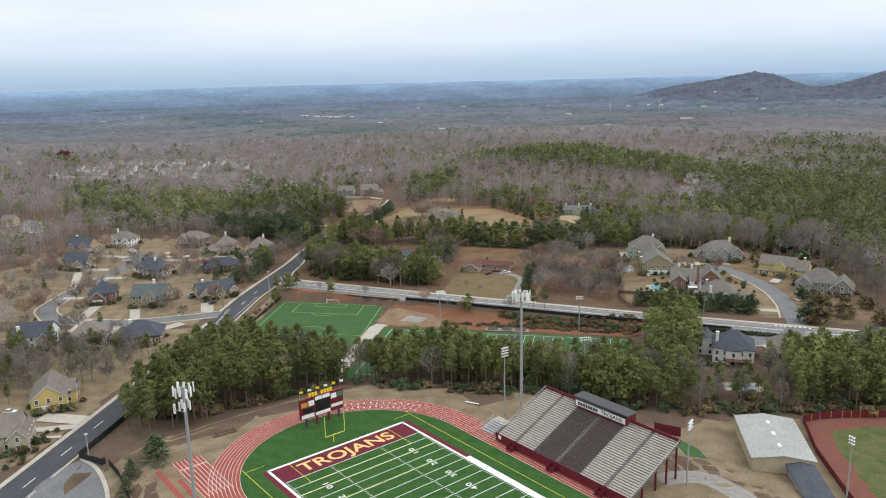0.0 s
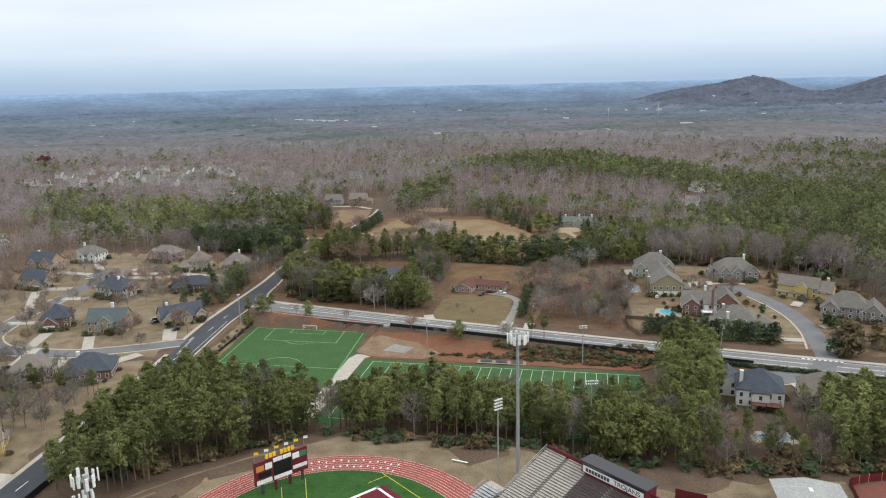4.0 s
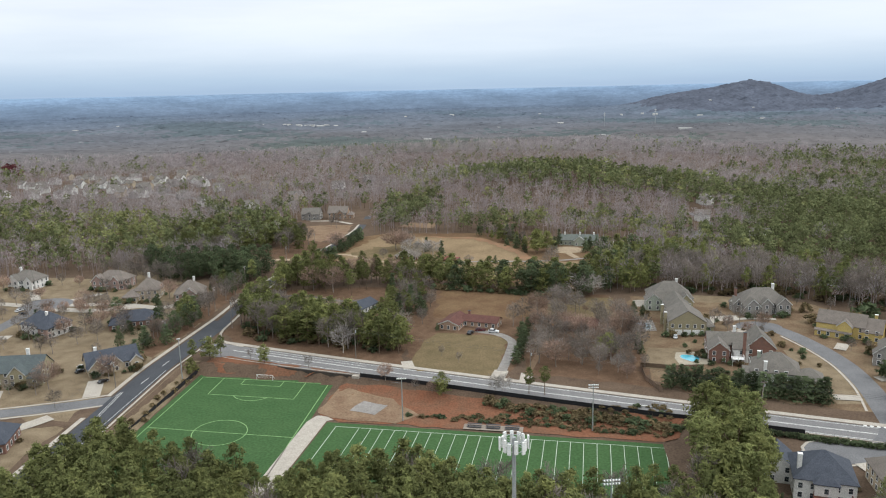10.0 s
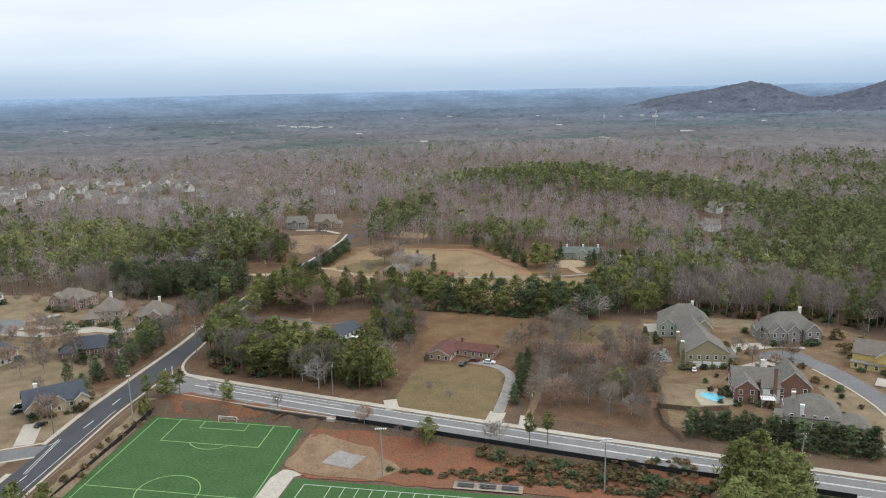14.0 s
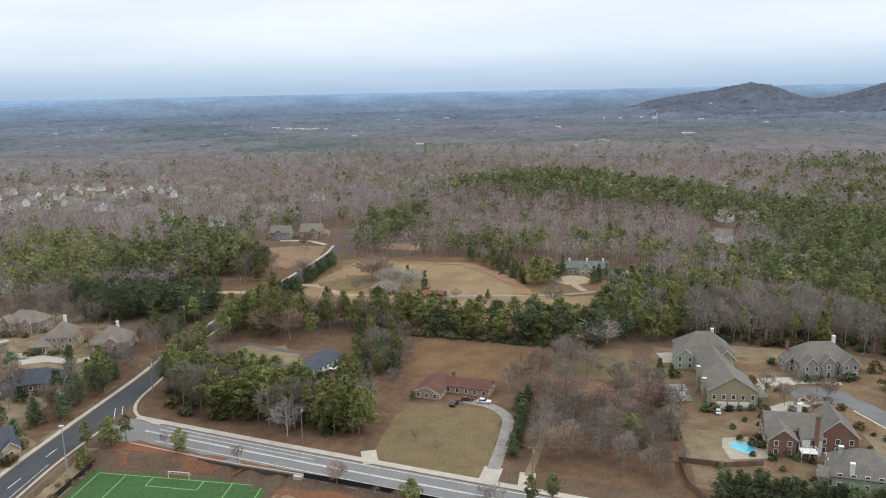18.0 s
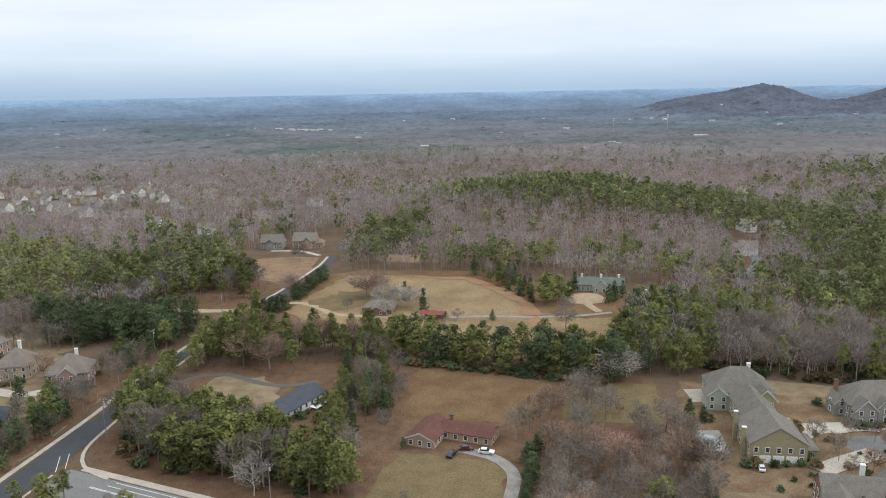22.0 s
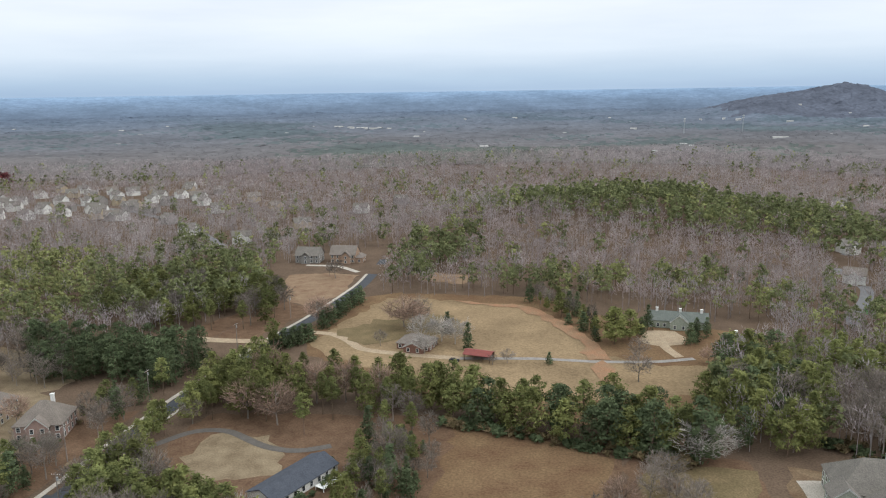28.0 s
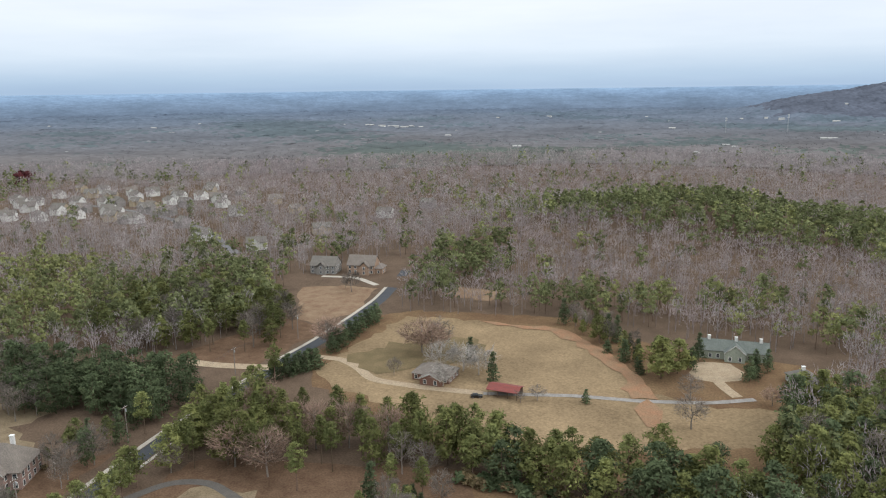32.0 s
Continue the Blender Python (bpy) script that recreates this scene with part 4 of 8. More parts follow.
def bare(kind, seed, height, radius, bark, twigs, n1=13, n2=6, slivers=9, w=0.05, fork=0.3, fuzz=520):
    rng = np.random.default_rng(seed)
    limbs, tri = [], []
    for k in range(n1):
        h = height * rng.uniform(fork, 0.8)
        a = k * 2.4 + rng.uniform(-0.4, 0.4)
        up = rng.uniform(0.5, 1.1)
        L = radius * rng.uniform(0.65, 1.05) * (1.15 - 0.5 * (h / height - fork))
        p0 = np.array((0, 0, h))
        d = np.array((math.cos(a), math.sin(a), up))
        d /= np.linalg.norm(d)
        p1 = p0 + d * L
        p1[2] = min(p1[2], height)
        limbs.append((tuple(p0), tuple(p1), 0.011 * height ** 0.8))
        for j in range(n2):
            q0 = p0 + (p1 - p0) * rng.uniform(0.3, 1.0)
            e = d + rng.normal(0, 0.55, 3) + (0, 0, 0.25)
            e /= np.linalg.norm(e)
            l2 = L * rng.uniform(0.3, 0.6)
            q1 = q0 + e * l2
            for _ in range(2):
                side = np.cross(e, rng.normal(0, 1, 3))
                side *= 0.06 / np.linalg.norm(side)
                tri.append((q0 + side, q0 - side, q1))
            for _ in range(slivers):
                s0 = q0 + (q1 - q0) * rng.uniform(0.2, 1.0)
                g = e + rng.normal(0, 0.6, 3)
                g /= np.linalg.norm(g)
                s1 = s0 + g * l2 * rng.uniform(0.3, 0.7)
                side = np.cross(g, rng.normal(0, 1, 3))
                side *= w / np.linalg.norm(side)
                tri.append((s0 + side, s0 - side, s1))
    for _ in range(fuzz):
        q = rng.normal(0, 1, 3)
        q *= rng.uniform(0.3, 1.0) ** 0.5 / np.linalg.norm(q)
        s0 = np.array((q[0] * radius, q[1] * radius, height * (0.62 + 0.33 * q[2])))
        g = np.array((q[0] * 0.9, q[1] * 0.9, 0.6 + 0.3 * q[2])) + rng.normal(0, 0.35, 3)
        g /= np.linalg.norm(g)
        side = np.cross(g, rng.normal(0, 1, 3))
        side *= 1.25 * w / np.linalg.norm(side)
        tri.append((s0 + side, s0 - side, s0 + g * radius * rng.uniform(0.2, 0.42)))
    trunk = stem_mesh("trunk", rng, height * 0.85, 0.016 * height, limbs, 6)
    trunk.materials.append(bark)
    crown = tri_mesh("crown", np.array(tri))
    crown.materials.append(twigs)
    LIBRARY.setdefault(kind, []).append((trunk, crown, height))


pine_shape = lambda t: np.clip(0.55 + 0.9 * np.sin(np.pi * np.clip(t * 0.9 + 0.08, 0, 1)) - 0.75 * t ** 3, 0.15, 1.1) / 1.25
cone_shape = lambda t: 1.02 - 0.92 * t
egg_shape = lambda t: np.sqrt(np.clip(1 - (1.7 * t - 0.7) ** 2, 0.05, 1))
for k in range(6):
    conifer("pine", 10 + k, 18 + (k % 3), 3.1 + 0.3 * (k % 2), 0.36 + 0.06 * (k % 3), 520, 2, 0.66, M_NEEDLE, M_BARK, pine_shape, 38, 0.34)
for k in range(3):
    conifer("olive_pine", 30 + k, 15 + k, 4.9, 0.17, 680, 2, 0.72, M_NEEDLE_BRIGHT, M_BARK, pine_shape, 46, 0.36)
for k in range(3):
    conifer("cedar", 50 + k, 12 + k, 3.7, 0.04, 430, 2, 0.62, M_NEEDLE_DARK, M_BARK, cone_shape, 60, 0.4)
for k in range(3):
    conifer("white_pine", 60 + k, 17 + k, 4.8, 0.12, 640, 2, 0.76, M_NEEDLE_DARK, M_BARK, egg_shape, 60, 0.38)
for k in range(4):
    bare("bare_tree", 80 + k, 14 + k, 4.6, M_BARK_GREY, M_TWIG, 13, 6, 9, 0.06)
for k in range(2):
    bare("russet_tree", 90 + k, 13 + k, 5.0, M_BARK_GREY, M_TWIG_RED, 15, 7, 10, 0.065, 0.22, 760)
for k in range(2):
    bare("pale_tree", 95 + k, 13 + k, 5.2, M_BARK_PALE, M_TWIG_PALE, 15, 7, 11, 0.05, 0.25)
for k in range(3):
    rng = np.random.default_rng(100 + k)
    bl, pts, out = blob_points(rng, 0.25, 1.5, 1.1, 9, 60, egg_shape)
    for kind, mt in (("shrub", M_NEEDLE_DARK), ("brown_shrub", M_SHRUB_BROWN)):
        cm = tri_mesh("foliage", leaves(rng, pts, 3, 0.5, 0.8, 0.2, 0.42, out))
        cm.materials.append(mt)
        st = stem_mesh("stem", rng, 0.9, 0.06, [((0, 0, 0.1), (q[0], q[1], q[2]), 0.03) for q in bl[:5]], 4)
        st.materials.append(M_BARK)
        LIBRARY.setdefault(kind, []).append((st, cm, 1.6))

WORDS = {
    "pine": ("pine_tree", "tall green pine with a bare lower trunk", "pine tree"),
    "olive_pine": ("pine_tree", "olive-green loblolly pine with a broad crown", "pine tree"),
    "cedar": ("cedar_tree", "dense dark green conical evergreen", "evergreen tree"),
    "white_pine": ("evergreen_tree", "large dark blue-green evergreen branched to the ground", "evergreen tree"),
    "bare_tree": ("bare_tree", "leafless grey-brown winter tree", "tree"),
    "russet_tree": ("bare_tree", "spreading leafless tree with russet-brown twigs", "tree"),
    "pale_tree": ("bare_tree", "leafless tree with pale grey limbs", "tree"),
    "shrub": ("shrub", "rounded dark green shrub", "shrub"),
    "brown_shrub": ("shrub", "brown leafless winter shrub", "shrub"),
}
tree_rng = random.Random(5)
PLANTED = []


def plant(kind, x, y, height=None, wide=1.0, group="", z=None):
    trunk, crown, h = tree_rng.choice(LIBRARY[kind])
    name, label, cat = WORDS[kind]
    s = (height or h * tree_rng.uniform(0.8, 1.15)) / h
    w = s * wide * tree_rng.uniform(0.9, 1.1)
    m = pose(x, y, gz(x, y) if z is None else z, 0, 0, tree_rng.uniform(0, 360)) @ Matrix.Diagonal((w, w, s, 1))
    ob = thing(name, m, label, cat, group)
    link(trunk.name.split(".")[0], trunk, None, ob)
    link(crown.name.split(".")[0], crown, None, ob)
    PLANTED.append((x, y))
    return ob


def inside(poly, x, y):
    x, y = np.asarray(x), np.asarray(y)
    hit = np.zeros(np.shape(x), bool)
    n = len(poly)
    for k in range(n):
        (x0, y0), (x1, y1) = poly[k], poly[(k + 1) % n]
        if y0 == y1:
            continue
        hit ^= ((y0 > y) != (y1 > y)) & (x < (x1 - x0) * (y - y0) / (y1 - y0) + x0)
    return hit


def mass(kind_at, name, label):
    """Many trees joined as one stand, crowns and stems by their materials."""
    tris = {}
    for kind, x, y, h, wide in kind_at:
        trunk, crown, h0 = tree_rng.choice(LIBRARY[kind])
        s = (h or h0) / h0
        M = np.array(pose(x, y, gz(x, y), 0, 0, tree_rng.uniform(0, 360)) @ Matrix.Diagonal((s * wide, s * wide, s, 1)))
        for me in (crown, trunk):
            me.calc_loop_triangles()
            n = len(me.loop_triangles)
            co, ix = np.empty(3 * len(me.vertices), np.float32), np.empty(3 * n, np.int32)
            me.vertices.foreach_get("co", co)
            me.loop_triangles.foreach_get("vertices", ix)
            co = co.reshape(-1, 3) @ M[:3, :3].T + M[:3, 3]
            tris.setdefault(me.materials[0].name, []).append(co[ix].reshape(-1, 3, 3))
    sets = [np.concatenate(v) for v in tris.values()]
    me = tri_mesh(name, np.concatenate(sets))
    for k in tris:
        me.materials.append(bpy.data.materials[k])
    me.polygons.foreach_set("material_index", np.concatenate([np.full(len(s), k, np.int32) for k, s in enumerate(sets)]))
    tagged(link(name, me, None), label, "woods", kind="stuff")


HOMES = [(-296, 538), (-240, 538), (-207, 514), (-179, 508), (-314, 513), (-291, 470), (-230, 450), (-190, 464), (-171, 404), (-201, 388), (-232, 393), (-177, 328), (-200, 322), (-225, 320), (-178, 256), (-174, 222), (131, 488), (100, 421), (108, 397), (157, 452), (166, 415), (90, 312), (115, 311), (156, 322), (86, 463), (84, 490), (37, 459), (-17, 463), (-79, 486), (-84, 474), (-72, 496)]


def grove(kinds, poly, n, gap, group, heights=None, wide=1.0, seed=1, stand="", name="pine_stand"):
    """Trees strewn over a stretch of the plan, at least gap apart."""
    rng = random.Random(seed)
    xs, ys = [p[0] for p in poly], [p[1] for p in poly]
    made, stands = [], []
    for _ in range(n * 30):
        if len(made) >= n:
            break
        x, y = rng.uniform(min(xs), max(xs)), rng.uniform(min(ys), max(ys))
        if not inside(poly, x, y) or any((x - a) ** 2 + (y - b) ** 2 < gap * gap for a, b in made) or any((x - a) ** 2 + (y - b) ** 2 < 121 for a, b in HOMES):
            continue
        made.append((x, y))
        kind, tall = rng.choice(kinds), rng.uniform(*heights) if heights else None
        if stand:
            stands.append((kind, x, y, tall, wide))
        else:
            plant(kind, x, y, tall, wide, group)
    if stand:
        mass(stands, name, stand)


BELT = "pine belt behind the stadium"
PINY = ["pine"] * 6 + ["olive_pine"] * 2 + ["bare_tree"]
grove(["pine"], [(-139, 240), (-114, 244), (-95, 256), (-95, 308), (-136, 326)], 84, 4.3, BELT, (17, 23), seed=2, stand="dense stand of tall green pines between road and track")
grove(PINY, [(-95, 256), (-72, 266), (-72, 300), (-95, 305)], 34, 4.2, "", (16, 21), seed=3, stand="tall green pines behind the scoreboard")
grove(PINY, [(-62, 270), (0, 264), (0, 298), (-62, 304)], 76, 4.2, BELT, (15, 20), seed=4)
grove(PINY, [(0, 268), (62, 258), (72, 298), (60, 305), (0, 298)], 78, 4.2, BELT, (15, 20), seed=5)
grove(["pine"] * 4 + ["olive_pine"], [(60, 298), (72, 298), (80, 322), (80, 346), (66, 350), (60, 330), (54, 300)], 34, 4.2, "", (14, 20), 1.1, seed=6, stand="green pines on the slope beside the practice field")
grove(["brown_shrub", "shrub"], [(-62, 262), (60, 252), (60, 262), (-62, 270)], 60, 2.0, "", (1.2, 2.8), 1.2, seed=61, stand="brown undergrowth below the pines", name="undergrowth")
grove(["pine"] * 5 + ["olive_pine"], [(100, 260), (165, 256), (178, 256), (182, 292), (118, 300), (100, 282)], 70, 4.3, "pines beside the ball park", (16, 22), seed=7, stand="stand of tall pines beyond the ball park fence")
grove(["bare_tree"] * 2 + ["pine"] * 2, [(62, 256), (104, 258), (128, 292), (126, 300), (98, 296), (96, 272), (74, 272)], 34, 4.4, "trees below the pool", (9, 15), seed=62)
grove(["brown_shrub", "shrub", "brown_shrub"], [(62, 254), (100, 257), (178, 253), (182, 262), (128, 268), (74, 270)], 90, 2.4, "", (1.2, 3.2), 1.4, seed=89, stand="brown undergrowth behind the ball park", name="undergrowth")
grove(["pine"], [(-139, 230), (-124, 230), (-108, 240), (-114, 248), (-139, 244)], 13, 4.4, BELT, (16, 21), seed=90)
CORNER = "pines at the road junction"
grove(["olive_pine"] * 2 + ["pine"] * 6 + ["bare_tree"] * 3, [(-134, 456), (-118, 441), (-70, 427), (-62, 432), (-70, 450), (-105, 462), (-118, 474), (-134, 482)], 68, 3.8, CORNER, (14, 19.5), 1.1, seed=8)
grove(["shrub", "brown_shrub", "brown_shrub"], [(-132, 452), (-118, 439), (-64, 424), (-50, 424), (-62, 446), (-105, 460), (-130, 474)], 90, 2.2, "", (1.2, 3.0), 1.3, seed=83, stand="brown undergrowth below the corner pines", name="undergrowth")
grove(["olive_pine", "olive_pine", "pine", "bare_tree"], [(-64, 424), (-46, 420), (-46, 446), (-58, 455)], 13, 4.4, CORNER, (13, 18), 1.1, seed=9)
plant("pale_tree", -73, 423, 13, 1.0, CORNER)
HEDGE = "tree row behind the brick house"
grove(["pine", "olive_pine", "white_pine", "olive_pine", "pine"], [(-44, 536), (45, 513), (50, 526), (-44, 550)], 32, 5.0, HEDGE, (14, 20), 1.2, seed=10)
grove(["brown_shrub", "shrub"], [(-42, 532), (40, 511), (42, 516), (-42, 537)], 60, 1.8, "", (1.5, 3.2), 1.2, seed=63, stand="tangled brush below the tree row", name="undergrowth")
grove(["pine", "olive_pine", "olive_pine", "russet_tree"], [(-132, 524), (-90, 528), (-44, 540), (-46, 560), (-128, 562)], 42, 5.2, "", (14, 20), 1.0, seed=11, stand="tall pines and russet trees beside the narrow road")
for x, y, kind, h, w in ((-113, 529, "russet_tree", 16, 1.35), (-100, 525, "russet_tree", 16, 1.35), (-88, 519, "pine", 16, 1.1), (-139, 512, "olive_pine", 13, 1.25), (-134, 539, "olive_pine", 15, 1.3), (-139, 556, "olive_pine", 15, 1.2), (-159, 520, "white_pine", 14, 0.8), (-165, 524, "pine", 15, 1.1), (-155, 545, "pine", 16, 1.2), (-131, 522, "bare_tree", 10, 1.4), (-122, 545, "olive_pine", 13, 1.2), (-13, 544, "white_pine", 13, 1), (0, 545, "white_pine", 11, 0.9), (43, 516, "pale_tree", 13, 1.7), (37, 526, "pale_tree", 12, 1.7), (50, 521, "pale_tree", 11, 1.6), (34, 549, "white_pine", 12, 1.2), (18, 552, "olive_pine", 15, 1.2), (25, 537, "olive_pine", 13, 1.5), (30, 582, "bare_tree", 12, 1.7), (61, 607, "russet_tree", 7, 1.4)):
    plant(kind, x, y, h, w, HEDGE)
grove(["white_pine"], [(-238, 578), (-216, 552), (-164, 550), (-153, 560), (-155, 580), (-200, 586), (-234, 588)], 40, 5.4, "dark evergreen stand", (14, 20), seed=12)
grove(["white_pine", "cedar"], [(-168, 530), (-156, 530), (-154, 560), (-166, 560)], 6, 5, "dark evergreen stand", (10, 15), seed=64)
grove(["bare_tree"] * 4 + ["russet_tree"], [(12, 410), (60, 396), (64, 470), (24, 505), (14, 470)], 50, 4.8, "bare trees in the overgrown lot", (9, 14), 1.25, seed=13)
grove(["pine", "olive_pine", "bare_tree", "bare_tree", "cedar"], [(-66, 470), (-48, 462), (-40, 520), (-60, 535), (-66, 505)], 26, 4.6, "trees beside the grey-roofed house", (10, 15), seed=14)
plant("olive_pine", 44.6, 420, 11, 1.3, "bare trees in the overgrown lot")
for x, y, h in ((4.5, 411, 8), (6, 418, 7), (7, 425, 8), (8, 432, 9), (9, 439, 8), (8, 446, 8), (11, 452, 8), (-33, 455, 4)):
    plant("cedar", x, y, h, 1.45, "evergreens along the gravel drive")
for x, y, k, h in ((-25, 381, "olive_pine", 10), (9, 379, "pine", 11), (15, 378, "pine", 12), (-4, 379, "pale_tree", 7), (-1, 378, "pale_tree", 8), (-105, 409, "olive_pine", 9), (-127, 416, "pine", 11), (-131, 413, "olive_pine", 11), (-137, 409, "pine", 12), (-49, 392, "russet_tree", 8), (-113, 414.5, "bare_tree", 5), (-84, 404, "bare_tree", 6), (-136, 404, "olive_pine", 8), (66, 343, "olive_pine", 20), (72, 346, "pine", 22), (-29, 383, "russet_tree", 5), (-36, 385, "bare_tree", 5), (-20, 412, "bare_tree", 5), (-28, 420, "bare_tree", 5), (4, 462, "bare_tree", 12), (9, 468, "bare_tree", 13)):
    plant(k, x, y, h, 1.15, "trees along the road")
for x, y, k, h, w in ((-74, 637, "russet_tree", 15, 1.5), (-72, 648, "bare_tree", 14, 1.7), (-66, 620, "pale_tree", 13, 1.5), (-57, 622, "pale_tree", 12, 1.8), (-50, 619, "pale_tree", 11, 1.8), (-62, 605, "pale_tree", 9, 1.6), (-43, 612, "cedar", 13, 1.0), (-56, 634, "cedar", 11, 1.1), (-30, 594, "bare_tree", 5, 1.5), (-6, 598, "cedar", 5.5, 1.3), (-24, 597, "bare_tree", 6, 1.8), (23, 627, "olive_pine", 18, 1.3), (15, 631, "cedar", 6, 1.5), (40, 650, "cedar", 13, 1.1), (57, 630, "cedar", 11, 1.3), (60, 634, "cedar", 9, 1.3), (2, 655, "cedar", 6, 1.5), (9, 645, "cedar", 10, 1.3), (-123, 640, "russet_tree", 15, 1.2), (-79, 641, "russet_tree", 16, 1.6), (-144, 735, "bare_tree", 13, 1.2), (-84, 612, "bare_tree", 8, 1.3), (32, 606, "bare_tree", 11, 1.6), (22, 632, "pine", 17, 1.3), (30, 634, "olive_pine", 15, 1.2), (36, 640, "cedar", 10, 1.2), (66, 642, "cedar", 10, 1.2), (62, 645, "cedar", 9, 1.1), (84, 628, "cedar", 8, 1.1), (14, 638, "cedar", 5, 1.5), (-124, 640, "bare_tree", 12, 1.4), (-150, 742, "bare_tree", 9, 1.0)):
    plant(k, x, y, h, w, "trees round the farmhouse")
for k in range(9):
    plant("cedar", -119 + 0.7 * k, 634 + 6.2 * k, 9.5, 1.6, "row of conical evergreens along the road")
for k in range(9):
    plant("cedar", -131 + 3.0 * (k % 5), 598 + 4 * (k // 5) + 4.2 * (k % 5), 9, 1.5, "row of conical evergreens along the road")
grove(["pine", "olive_pine", "cedar", "bare_tree"], [(-20, 692), (0, 664), (16, 640), (22, 644), (6, 672), (-14, 700)], 20, 4, "trees edging the field", (7, 14), seed=65)
for k in range(24):
    plant("cedar", 63 + 2.35 * k, 386.5 - 0.62 * k + 1.2 * (k % 2), 8.8 + 0.6 * (k % 3), 1.5, "clipped evergreen hedge along the road")
grove(["shrub", "brown_shrub", "shrub"], [(64, 400), (120, 380), (134, 420), (118, 470), (100, 478), (70, 430)], 44, 3.0, "garden shrubs of the eastern houses", (1, 2.4), seed=15)
grove(["bare_tree", "russet_tree"], [(94, 438), (128, 440), (124, 478), (100, 480)], 9, 6, "small trees of the eastern houses", (6, 10), seed=16)
grove(["bare_tree", "brown_shrub", "shrub"], [(128, 360), (175, 345), (185, 480), (150, 505), (148, 400)], 34, 5, "small trees of the eastern houses", (3, 8), seed=17)
for x, y, h in ((63, 470, 8), (66, 484, 7), (70, 480, 6), (59, 430, 6), (60, 436, 6), (59.5, 424, 6), (76, 300, 5)):
    plant("cedar", x, y, h, 1.2, "garden evergreens")
mass([(tree_rng.choice(("olive_pine", "pine", "pine")), -136 + 0.07 * (y0 - 486) + tree_rng.uniform(-2.5, 2.5), y0 + tree_rng.uniform(-2, 2), tree_rng.uniform(13, 18), 1.1) for y0 in (486, 495, 501, 512, 524, 529, 538, 549, 556, 566, 577, 584, 595)], "pine_stand", "row of olive pines along the narrow road")
grove(["cedar", "bare_tree", "pine", "bare_tree"], [(-172, 440), (-157, 436), (-156, 500), (-158, 535), (-172, 535)], 22, 4.6, "trees west of the road", (7, 14), 1.1, seed=81)
grove(["bare_tree"], [(-262, 548), (-205, 545), (-200, 556), (-236, 590), (-262, 600)], 22, 5, "bare trees beside the evergreen stand", (10, 15), 1.1, seed=82)
grove(["bare_tree", "bare_tree", "russet_tree"], [(-330, 450), (-290, 360), (-162, 356), (-160, 400), (-180, 520), (-300, 550)], 54, 6, "small trees of the western houses", (7, 13), 1.1, seed=19)
for x, y, k, h, w in ((-203, 470, "white_pine", 13, 1.0), (-198, 462, "russet_tree", 11, 1.2), (-206, 458, "russet_tree", 10, 1.2), (-161, 446, "white_pine", 13, 0.9), (-159, 456, "white_pine", 14, 0.9), (-166, 415, "cedar", 9, 1.8), (-160.5, 463, "pine", 16, 1.2), (-171, 434, "cedar", 9, 1.7), (-160, 434, "cedar", 10, 1.6), (-167, 428, "cedar", 8, 1.6), (-161, 469, "cedar", 14, 1.2), (-165, 461, "pine", 14, 1.1), (-168, 476, "pine", 14, 1.1), (-186, 449, "cedar", 7, 1.8), (-162, 448, "bare_tree", 9, 1.3), (-163, 488, "bare_tree", 12, 1), (-168, 482, "bare_tree", 13, 1), (-172, 452, "cedar", 6, 1.2), (-111, 204.7, "cedar", 9, 1.9), (-114, 195, "cedar", 6, 1.8), (-111.5, 187, "cedar", 5, 1.8), (-109, 180, "cedar", 4.5, 1.7)):
    plant(k, x, y, h, w, "evergreens by the road")
grove(["bare_tree", "bare_tree", "pine"], [(-220, 262), (-164, 272), (-160, 306), (-225, 312)], 30, 5, "trees between the western houses", (9, 15), seed=20)
grove(["brown_shrub", "shrub", "brown_shrub"], [(82, 521), (150, 516), (200, 484), (205, 500), (150, 536), (86, 540)], 90, 2.4, "", (1.2, 3.0), 1.4, seed=87, stand="brown undergrowth at the edge of the woods", name="undergrowth")
grove(["pine", "pine", "bare_tree"], [(-240, 250), (-200, 232), (-190, 262), (-220, 300), (-250, 300)], 14, 5, "trees between the western houses", (12, 17), seed=21)
grove(["brown_shrub", "shrub"], [(-164, 205), (-159, 205), (-159, 232), (-164, 234)], 14, 1.6, "clipped hedge beside the pavement", (1.0, 1.5), seed=22)
grove(["brown_shrub"] * 3 + ["shrub"], [fp(20, 12), fp(124, 8), fp(124, 26), fp(60, 18)], 130, 1.5, "", (0.6, 1.2), 1.8, seed=23, stand="brown and green brush on the clay bank", name="brush")
grove(["brown_shrub"], [(-137.5, 340), (-134.5, 340), (-134, 408), (-138, 408)], 13, 2.2, "", (1.2, 2.2), seed=24, stand="brown brush above the pitch", name="brush")
